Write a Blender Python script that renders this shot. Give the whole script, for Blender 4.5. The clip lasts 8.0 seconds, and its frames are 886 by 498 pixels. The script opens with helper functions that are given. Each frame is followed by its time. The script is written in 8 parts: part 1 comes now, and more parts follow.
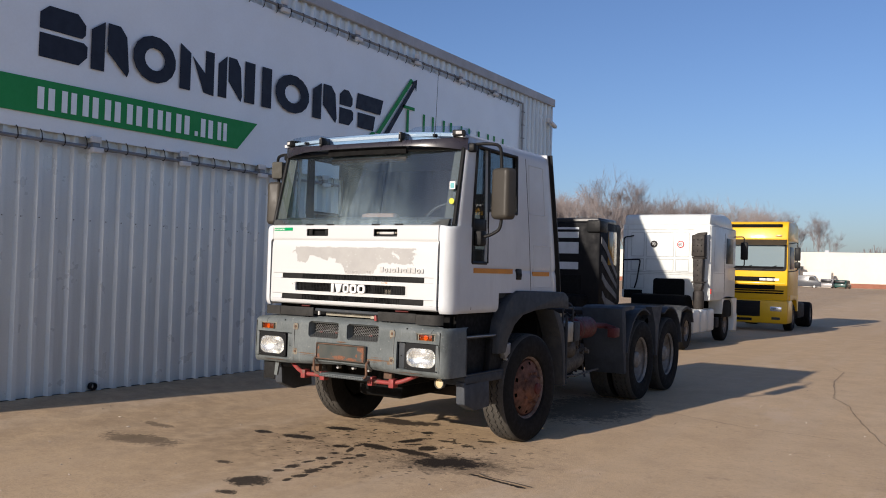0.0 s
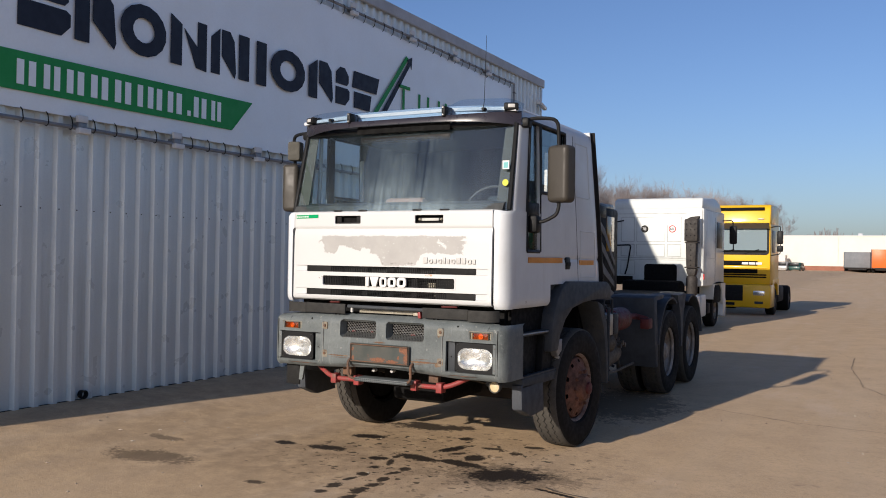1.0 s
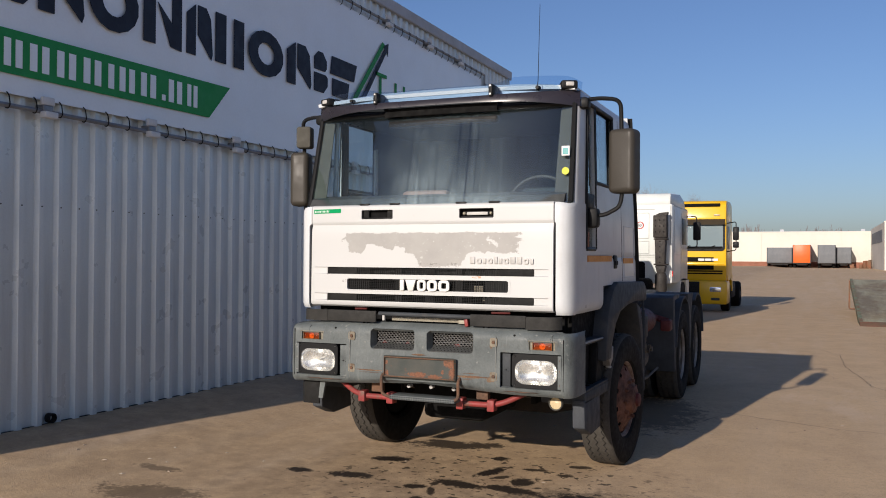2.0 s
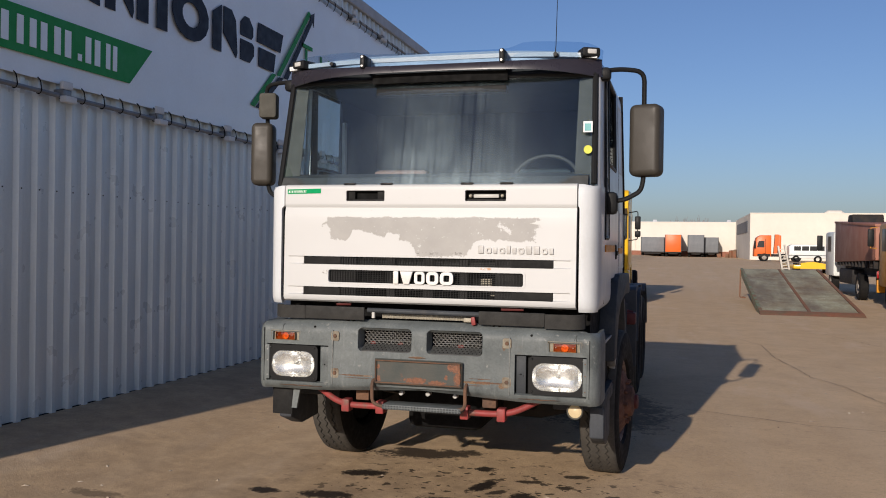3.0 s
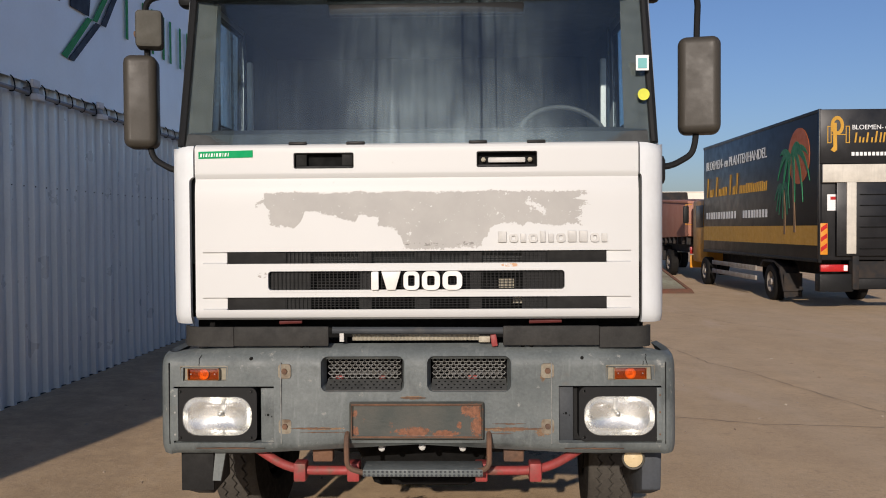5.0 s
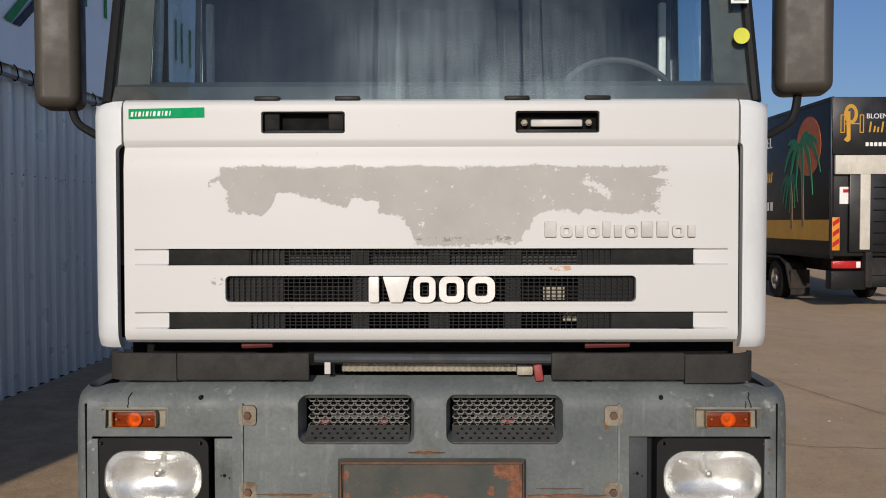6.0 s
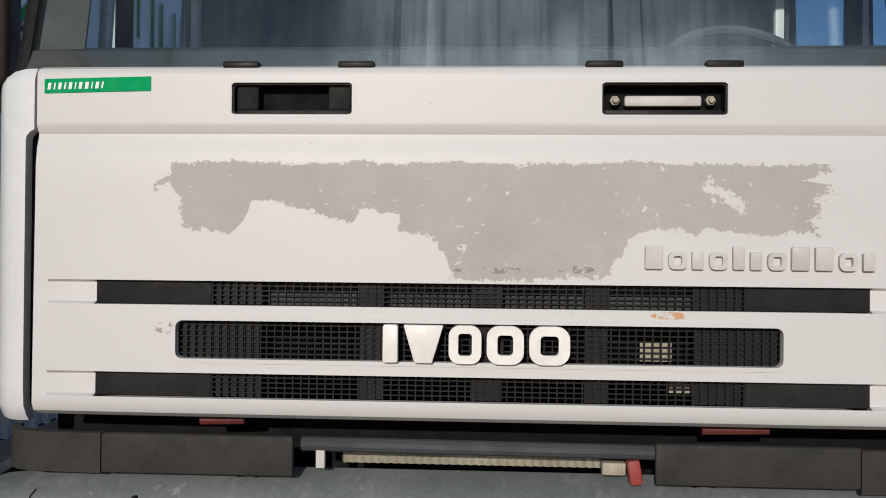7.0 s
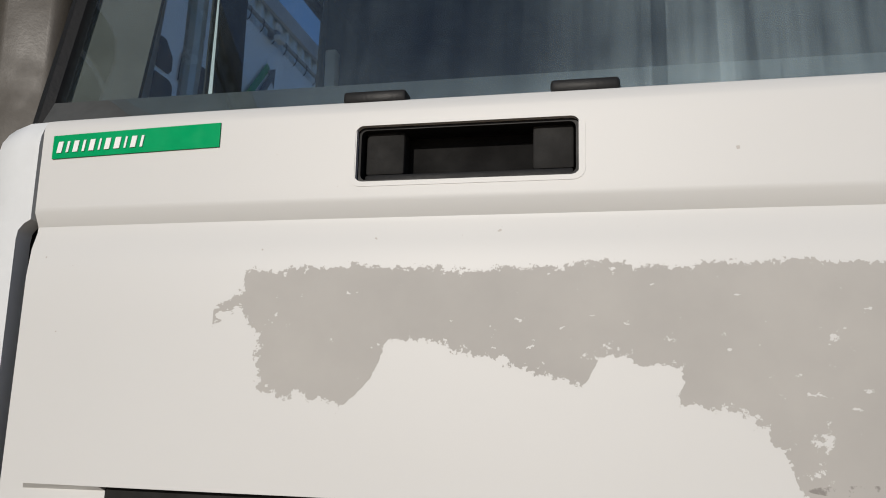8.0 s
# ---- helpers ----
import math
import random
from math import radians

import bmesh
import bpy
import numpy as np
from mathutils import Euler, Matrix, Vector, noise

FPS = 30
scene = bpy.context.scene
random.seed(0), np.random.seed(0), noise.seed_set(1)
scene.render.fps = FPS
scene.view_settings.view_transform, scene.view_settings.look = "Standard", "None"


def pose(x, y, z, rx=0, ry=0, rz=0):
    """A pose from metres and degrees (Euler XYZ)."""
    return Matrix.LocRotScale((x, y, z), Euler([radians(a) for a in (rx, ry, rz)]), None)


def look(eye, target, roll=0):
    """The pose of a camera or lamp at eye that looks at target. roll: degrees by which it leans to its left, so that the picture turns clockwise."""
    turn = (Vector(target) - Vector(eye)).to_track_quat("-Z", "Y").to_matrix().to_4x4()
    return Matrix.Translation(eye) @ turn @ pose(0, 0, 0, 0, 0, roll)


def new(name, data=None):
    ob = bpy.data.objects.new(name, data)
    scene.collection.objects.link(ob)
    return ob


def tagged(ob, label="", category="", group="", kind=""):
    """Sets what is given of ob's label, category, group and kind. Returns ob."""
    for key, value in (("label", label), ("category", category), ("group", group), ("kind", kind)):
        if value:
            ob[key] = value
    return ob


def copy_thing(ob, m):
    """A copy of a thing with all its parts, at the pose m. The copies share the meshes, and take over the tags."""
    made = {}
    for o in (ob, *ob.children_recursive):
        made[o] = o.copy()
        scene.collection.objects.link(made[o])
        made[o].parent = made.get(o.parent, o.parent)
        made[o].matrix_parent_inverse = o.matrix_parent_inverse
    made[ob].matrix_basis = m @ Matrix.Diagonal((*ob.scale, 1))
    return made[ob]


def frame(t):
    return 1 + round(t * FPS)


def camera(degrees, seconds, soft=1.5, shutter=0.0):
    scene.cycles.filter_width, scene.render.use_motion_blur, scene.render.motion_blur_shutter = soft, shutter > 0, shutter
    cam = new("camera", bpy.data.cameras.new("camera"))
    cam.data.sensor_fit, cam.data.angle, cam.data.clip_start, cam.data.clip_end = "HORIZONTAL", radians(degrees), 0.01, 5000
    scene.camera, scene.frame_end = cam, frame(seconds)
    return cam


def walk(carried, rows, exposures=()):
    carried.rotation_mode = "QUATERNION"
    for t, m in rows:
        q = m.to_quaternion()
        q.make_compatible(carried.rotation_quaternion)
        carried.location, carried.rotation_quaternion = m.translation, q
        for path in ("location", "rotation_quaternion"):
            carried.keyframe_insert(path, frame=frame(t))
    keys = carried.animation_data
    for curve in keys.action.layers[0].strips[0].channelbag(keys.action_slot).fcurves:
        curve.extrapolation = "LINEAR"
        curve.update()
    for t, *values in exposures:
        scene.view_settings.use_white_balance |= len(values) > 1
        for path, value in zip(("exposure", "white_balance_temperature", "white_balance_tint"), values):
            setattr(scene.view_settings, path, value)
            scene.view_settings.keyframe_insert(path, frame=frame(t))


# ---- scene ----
cam = camera(54.0, 8.0, soft=1.0)
PATH = [
    (0, (5.509, -7.104, 1.903), (4.471, -5.396, 1.948), 1.7),
    (0.5, (4.962, -6.89, 1.909), (3.957, -5.161, 1.936), 1.5),
    (1, (4.262, -6.733, 1.906), (3.316, -4.971, 1.925), 0.9),
    (1.2, (4.003, -6.641, 1.878), (3.079, -4.867, 1.903), 0.7),
    (2.3, (2.551, -6.139, 1.904), (1.829, -4.274, 1.913), 0.4),
    (2.5, (2.318, -6.022, 1.879), (1.651, -4.137, 1.883), 0.5),
    (3, (1.759, -5.763, 1.902), (1.23, -3.835, 1.893), 0.8),
    (3.5, (1.222, -5.479, 1.92), (0.864, -3.511, 1.89), 0.4),
    (4, (0.835, -5.084, 1.894), (0.61, -3.097, 1.862), 0.2),
    (4.5, (0.495, -4.614, 1.898), (0.377, -2.618, 1.865), 0.1),
    (4.7, (0.371, -4.412, 1.909), (0.285, -2.414, 1.873), -0.2),
    (5.8, (0.118, -3.151, 1.921), (0.101, -1.153, 1.847), -0.1),
    (6, (0.08, -2.93, 1.903), (0.064, -0.931, 1.84), -0.1),
    (6.5, (0.074, -2.421, 1.893), (0.004, -0.423, 1.825), -0.1),
    (7, (0.046, -1.962, 1.881), (-0.06, 0.035, 1.891), 0.55),
    (7.5, (-0.085, -1.462, 1.878), (-0.296, 0.523, 2.028), 0.4),
    (8, (-0.211, -0.957, 1.91), (-0.653, 0.956, 2.29), 1.5),
]
EXPOSURES = [(0.0, 0.54, 6300, 12), (1.0, 0.5, 6300, 12), (3.0, 0.22, 6380, 13), (4.5, 0.25, 6400, 13), (6.5, -0.1, 6150, 10), (8.0, -0.15, 6100, 9)]
walk(cam, [(t, look(eye, target, roll)) for t, eye, target, roll in PATH], exposures=EXPOSURES)

# ---- light ----
SUN_EL, SUN_AZ = 18.0, 9.3
world = bpy.data.worlds.new("world")
scene.world = world
world.use_nodes = True
wn = world.node_tree
sky = wn.nodes.new("ShaderNodeTexSky")
sky.sky_type, sky.sun_disc = "NISHITA", False
sky.sun_elevation, sky.sun_rotation = radians(SUN_EL), radians(180 + SUN_AZ)
sky.air_density, sky.dust_density, sky.ozone_density = 1.0, 1.1, 3.4
haze = wn.nodes.new("ShaderNodeMix")
haze.data_type, haze.blend_type = "RGBA", "MULTIPLY"
haze.inputs[0].default_value = 1.0
haze.inputs[7].default_value = (0.92, 0.94, 1.10, 1.0)
wn.links.new(sky.outputs[0], haze.inputs[6])
wn.links.new(haze.outputs[2], wn.nodes["Background"].inputs[0])
wn.nodes["Background"].inputs[1].default_value = 0.073
sun = new("sun", bpy.data.lights.new("sun", "SUN"))
sun.data.energy, sun.data.angle, sun.data.color = 4.0, radians(0.55), (1.0, 0.885, 0.75)
SUN_DIR = Vector((math.sin(radians(SUN_AZ)) * math.cos(radians(SUN_EL)), math.cos(radians(SUN_AZ)) * math.cos(radians(SUN_EL)), -math.sin(radians(SUN_EL))))
sun.matrix_world = look((-10, -60, 40), Vector((-10, -60, 40)) + SUN_DIR)


# ---- materials ----
def tree_of(name):
    m = bpy.data.materials.new(name)
    m.use_nodes = True
    t = m.node_tree
    return m, t, t.nodes["Principled BSDF"]


def node(t, kind, **sockets):
    n = t.nodes.new(kind)
    for key, value in sockets.items():
        n.inputs[key.replace("_", " ")].default_value = value
    return n


def noise_tex(t, scale, detail=4.0, rough=0.55, coords=None, stretch=None):
    if coords is None:
        coords = t.nodes.new("ShaderNodeTexCoord").outputs["Object"]
    if stretch:
        mp = t.nodes.new("ShaderNodeMapping")
        mp.inputs["Scale"].default_value = stretch
        t.links.new(coords, mp.inputs[0])
        coords = mp.outputs[0]
    n = node(t, "ShaderNodeTexNoise", Scale=scale, Detail=detail, Roughness=rough)
    t.links.new(coords, n.inputs["Vector"])
    return n.outputs["Fac"]


def ramp(t, fac, stops):
    r = t.nodes.new("ShaderNodeValToRGB")
    e = r.color_ramp.elements
    while len(e) < len(stops):
        e.new(0.5)
    for el, (p, c) in zip(e, stops):
        el.position = p
        el.color = (c, c, c, 1) if not isinstance(c, tuple) else (*c, 1)
    t.links.new(fac, r.inputs[0])
    return r.outputs[0]


def mix(t, fac, a, b, how="MIX"):
    m = t.nodes.new("ShaderNodeMix")
    m.data_type, m.blend_type = "RGBA", how
    for sock, v in ((m.inputs[0], fac), (m.inputs[6], a), (m.inputs[7], b)):
        if isinstance(v, (int, float)):
            sock.default_value = v
        elif isinstance(v, tuple):
            sock.default_value = (*v, 1)
        else:
            t.links.new(v, sock)
    return m.outputs[2]


def math_n(t, op, a, b=None):
    m = t.nodes.new("ShaderNodeMath")
    m.operation = op
    for sock, v in zip(m.inputs, (a, b)):
        if v is None:
            continue
        if isinstance(v, (int, float)):
            sock.default_value = v
        else:
            t.links.new(v, sock)
    return m.outputs[0]


def surf(name, col, rough=0.5, metal=0.0, grain=(60.0, 0.12), blotch=(2.5, 0.25), col2=None, bump=(90.0, 0.06), streak=0.0, coat=0.0, spec=0.3, spots=None):
    """Paint, metal, rubber or plastic: two scales of variation, uneven gloss, fine relief, optional vertical run marks and rust spots."""
    m, t, p = tree_of(name)
    dark = col2 or tuple(c * 0.62 for c in col)
    big = ramp(t, noise_tex(t, blotch[0], 5, 0.6), [(0.38, 0.0), (0.68, 1.0)])
    c = mix(t, math_n(t, "MULTIPLY", big, blotch[1] * 2), col, dark)
    fine = noise_tex(t, grain[0], 3, 0.6)
    c = mix(t, grain[1], c, ramp(t, fine, [(0.3, 0.25), (0.75, 1.0)]), "MULTIPLY")
    if streak:
        runs = ramp(t, noise_tex(t, 9.0, 4, 0.6, stretch=(3.0, 3.0, 0.18)), [(0.52, 0.0), (0.72, 1.0)])
        c = mix(t, math_n(t, "MULTIPLY", runs, streak), c, dark)
    if spots:
        rust, size, amount = spots
        s = ramp(t, noise_tex(t, size, 6, 0.7), [(1 - amount - 0.05, 0.0), (1 - amount + 0.04, 1.0)])
        c = mix(t, s, c, rust)
    t.links.new(c, p.inputs["Base Color"])
    r = ramp(t, noise_tex(t, blotch[0] * 4, 4), [(0.3, max(0.03, rough * 0.8)), (0.75, min(1.0, rough * 1.25))])
    t.links.new(r, p.inputs["Roughness"])
    p.inputs["Metallic"].default_value = metal
    p.inputs["Specular IOR Level"].default_value = spec
    p.inputs["Coat Weight"].default_value = coat
    p.inputs["Coat Roughness"].default_value = 0.12
    if bump[1]:
        b = node(t, "ShaderNodeBump", Strength=bump[1], Distance=0.01)
        t.links.new(noise_tex(t, bump[0], 4, 0.6), b.inputs["Height"])
        t.links.new(b.outputs[0], p.inputs["Normal"])
    return m


def glass(name, tint=(0.85, 0.9, 0.9), dust=0.0, gloss=1.0):
    """A clear pane: what lies behind shows through, Fresnel gives the gloss, dust lies in streaks; its bluish film also
    paints in glare haze.
    """
    m, t, p = tree_of(name)
    t.nodes.remove(p)
    out = t.nodes["Material Output"]
    clear, shine = t.nodes.new("ShaderNodeBsdfTransparent"), t.nodes.new("ShaderNodeBsdfGlossy")
    clear.inputs[0].default_value = (*tint, 1)
    shine.inputs[0].default_value = (1, 1, 1, 1)
    shine.inputs["Roughness"].default_value = 0.02
    lw = node(t, "ShaderNodeLayerWeight", Blend=0.5)
    rim = math_n(t, "ADD", math_n(t, "MULTIPLY", math_n(t, "POWER", lw.outputs["Facing"], 5.0), 0.9), 0.045)
    mx = t.nodes.new("ShaderNodeMixShader")
    t.links.new(math_n(t, "MULTIPLY", rim, gloss), mx.inputs[0])
    t.links.new(clear.outputs[0], mx.inputs[1])
    t.links.new(shine.outputs[0], mx.inputs[2])
    last = mx.outputs[0]
    if dust:
        film = node(t, "ShaderNodeBsdfDiffuse")
        film.inputs[0].default_value = (0.37, 0.45, 0.475, 1)
        co = t.nodes.new("ShaderNodeTexCoord").outputs["Object"]
        runs = ramp(t, noise_tex(t, 6.0, 6, 0.7, co, (5.0, 1.0, 0.2)), [(0.34, 0.45), (0.52, 0.8), (0.68, 1.0)])
        sep = t.nodes.new("ShaderNodeSeparateXYZ")
        t.links.new(co, sep.inputs[0])
        wob = math_n(t, "ADD", sep.outputs[2], math_n(t, "MULTIPLY", noise_tex(t, 3.0, 3, 0.5, co), 0.25))
        low = ramp(t, math_n(t, "MULTIPLY", math_n(t, "SUBTRACT", wob, 2.36), 1.6), [(0.05, 0.62), (0.14, 0.52), (0.30, 0.28), (0.48, 0.24), (0.75, 0.18), (1.0, 0.10)])
        mid = ramp(t, math_n(t, "ABSOLUTE", math_n(t, "SUBTRACT", sep.outputs[0], 0.13)), [(0.27, 1.0), (0.6, 0.25), (1.0, 0.12)])
        cloud = ramp(t, noise_tex(t, 2.3, 5, 0.6, co), [(0.33, 0.3), (0.68, 1.4)])
        low = math_n(t, "MULTIPLY", low, math_n(t, "MULTIPLY", mid, cloud))
        lines = noise_tex(t, 24.0, 2, 0.5, co, (1.0, 0.0, 0.015))
        strip = ramp(t, math_n(t, "ABSOLUTE", math_n(t, "SUBTRACT", sep.outputs[0], 0.12)), [(0.25, 1.0), (0.42, 0.0)])
        bright = math_n(t, "MULTIPLY", ramp(t, lines, [(0.60, 0.0), (0.63, 1.0)]), strip)
        clean = math_n(t, "MULTIPLY", ramp(t, lines, [(0.36, 1.0), (0.39, 0.0)]), strip)
        low = math_n(t, "MULTIPLY", low, math_n(t, "SUBTRACT", math_n(t, "ADD", 1.0, math_n(t, "MULTIPLY", bright, 0.35)), math_n(t, "MULTIPLY", clean, 0.75)))
        mx2 = t.nodes.new("ShaderNodeMixShader")
        t.links.new(math_n(t, "MULTIPLY", math_n(t, "MULTIPLY", runs, low), dust), mx2.inputs[0])
        t.links.new(last, mx2.inputs[1])
        t.links.new(film.outputs[0], mx2.inputs[2])
        last = mx2.outputs[0]
    t.links.new(last, out.inputs[0])
    return m


def hood_paint():
    """White paint of the hood, with the bare grey patch where lettering came off, chips and rust specks."""
    m, t, p = tree_of("hood_white_paint")
    co = t.nodes.new("ShaderNodeTexCoord").outputs["Object"]
    sep = t.nodes.new("ShaderNodeSeparateXYZ")
    t.links.new(co, sep.inputs[0])
    n1 = noise_tex(t, 14.0, 6, 0.72, co)
    n2 = noise_tex(t, 45.0, 6, 0.75, co)
    n3 = noise_tex(t, 130.0, 3, 0.6, co)
    jag = math_n(t, "ADD", math_n(t, "MULTIPLY", n1, 0.045), math_n(t, "ADD", math_n(t, "MULTIPLY", n2, 0.036), math_n(t, "MULTIPLY", n3, 0.02)))
    jag = math_n(t, "SUBTRACT", jag, 0.0505)
    x = math_n(t, "ADD", sep.outputs[0], math_n(t, "MULTIPLY", jag, 0.8))
    z = math_n(t, "ADD", sep.outputs[2], jag)
    u = math_n(t, "DIVIDE", math_n(t, "ADD", x, 0.8), 1.7)
    low = ramp(t, u, [(0.038, 0.933), (0.044, 0.767), (0.055, 0.683), (0.059, 0.450), (0.091, 0.450), (0.124, 0.393), (0.147, 0.517), (0.158, 0.690), (0.214, 0.647), (0.262, 0.557), (0.299, 0.490), (0.314, 0.640), (0.364, 0.563), (0.366, 0.440), (0.396, 0.420), (0.420, 0.353), (0.436, 0.217), (0.440, 0.073), (0.545, 0.060), (0.657, 0.097), (0.661, 0.237), (0.675, 0.247), (0.679, 0.390), (0.702, 0.457), (0.724, 0.493), (0.775, 0.427), (0.784, 0.473), (0.824, 0.453), (0.862, 0.400), (0.895, 0.467), (0.941, 0.433)])
    floor_z = math_n(t, "ADD", math_n(t, "MULTIPLY", low, 0.3), 1.8)
    inside = math_n(t, "MULTIPLY", math_n(t, "GREATER_THAN", z, floor_z), math_n(t, "LESS_THAN", z, 2.094))
    inside = math_n(t, "MULTIPLY", inside, math_n(t, "MULTIPLY", math_n(t, "GREATER_THAN", x, -0.73), math_n(t, "LESS_THAN", math_n(t, "ADD", sep.outputs[0], math_n(t, "ADD", math_n(t, "MULTIPLY", jag, 2.2), math_n(t, "MULTIPLY", math_n(t, "SUBTRACT", noise_tex(t, 9.0, 4, 0.6, co, (0.3, 1.0, 3.0)), 0.5), 0.22))), 0.79)))
    flakes = math_n(t, "LESS_THAN", noise_tex(t, 17.0, 7, 0.75, co), 0.640)
    inside = math_n(t, "MULTIPLY", inside, math_n(t, "MULTIPLY", flakes, math_n(t, "LESS_THAN", noise_tex(t, 42.0, 4, 0.6, co, (1.0, 1.0, 1.7)), 0.69)))
    hx = math_n(t, "SUBTRACT", sep.outputs[0], 0.583)
    hz = math_n(t, "ADD", math_n(t, "SUBTRACT", z, 2.017), math_n(t, "MULTIPLY", hx, 0.72))
    hole = math_n(t, "MULTIPLY", math_n(t, "LESS_THAN", math_n(t, "ABSOLUTE", math_n(t, "ADD", hx, math_n(t, "MULTIPLY", jag, 2.0))), 0.040), math_n(t, "LESS_THAN", math_n(t, "ABSOLUTE", math_n(t, "ADD", hz, jag)), 0.013))
    inside = math_n(t, "MULTIPLY", inside, math_n(t, "SUBTRACT", 1.0, hole))
    tail_x = math_n(t, "LESS_THAN", math_n(t, "ABSOLUTE", math_n(t, "ADD", sep.outputs[0], 0.735)), 0.036)
    tail_z = math_n(t, "SUBTRACT", math_n(t, "SUBTRACT", sep.outputs[2], math_n(t, "MULTIPLY", sep.outputs[0], 0.55)), 2.456)
    tail = math_n(t, "MULTIPLY", tail_x, math_n(t, "LESS_THAN", math_n(t, "ABSOLUTE", math_n(t, "ADD", tail_z, jag)), 0.013))
    inside = math_n(t, "MAXIMUM", inside, math_n(t, "MULTIPLY", tail, math_n(t, "GREATER_THAN", noise_tex(t, 60.0, 3, 0.6, co, (0.5, 1.0, 1.4)), 0.5)))
    white = mix(t, ramp(t, noise_tex(t, 1.8, 4, 0.5, co), [(0.35, 0.0), (0.75, 0.25)]), (0.487, 0.495, 0.486), (0.43, 0.435, 0.425))
    bare = mix(t, ramp(t, noise_tex(t, 5.0, 5, 0.6, co), [(0.35, 0.0), (0.7, 1.0)]), (0.34, 0.334, 0.314), (0.295, 0.29, 0.274))
    c = mix(t, inside, white, bare)
    chips = ramp(t, noise_tex(t, 70.0, 2, 0.5, co), [(0.77, 0.0), (0.79, 1.0)])
    c = mix(t, math_n(t, "MULTIPLY", chips, 0.7), c, (0.30, 0.27, 0.24))
    for mx, mz, ax, az, col, cut in ((0.455, 1.741, 0.045, 0.009, (0.42, 0.20, 0.07), 0.42), (0.05, 1.842, 0.10, 0.008, (0.16, 0.15, 0.14), 0.5), (0.235, 1.846, 0.045, 0.009, (0.16, 0.15, 0.14), 0.48), (-0.735, 1.697, 0.03, 0.014, (0.20, 0.18, 0.16), 0.52), (0.20, 1.737, 0.03, 0.008, (0.2, 0.18, 0.16), 0.54)):
        ex = math_n(t, "DIVIDE", math_n(t, "SUBTRACT", sep.outputs[0], mx), ax)
        ez = math_n(t, "DIVIDE", math_n(t, "SUBTRACT", sep.outputs[2], mz), az)
        near = math_n(t, "LESS_THAN", math_n(t, "ADD", math_n(t, "MULTIPLY", ex, ex), math_n(t, "MULTIPLY", ez, ez)), 1.0)
        c = mix(t, math_n(t, "MULTIPLY", near, ramp(t, noise_tex(t, 55.0, 4, 0.65, co), [(cut, 0.0), (cut + 0.08, 0.85)])), c, col)
    t.links.new(c, p.inputs["Base Color"])
    t.links.new(mix(t, inside, (0.5, 0.5, 0.5), (0.65, 0.65, 0.65)), p.inputs["Roughness"])
    b = node(t, "ShaderNodeBump", Strength=0.12, Distance=0.002)
    t.links.new(math_n(t, "ADD", math_n(t, "MULTIPLY", inside, -0.6), math_n(t, "MULTIPLY", noise_tex(t, 30.0, 3, 0.5, co), 0.25)), b.inputs["Height"])
    t.links.new(b.outputs[0], p.inputs["Normal"])
    return m


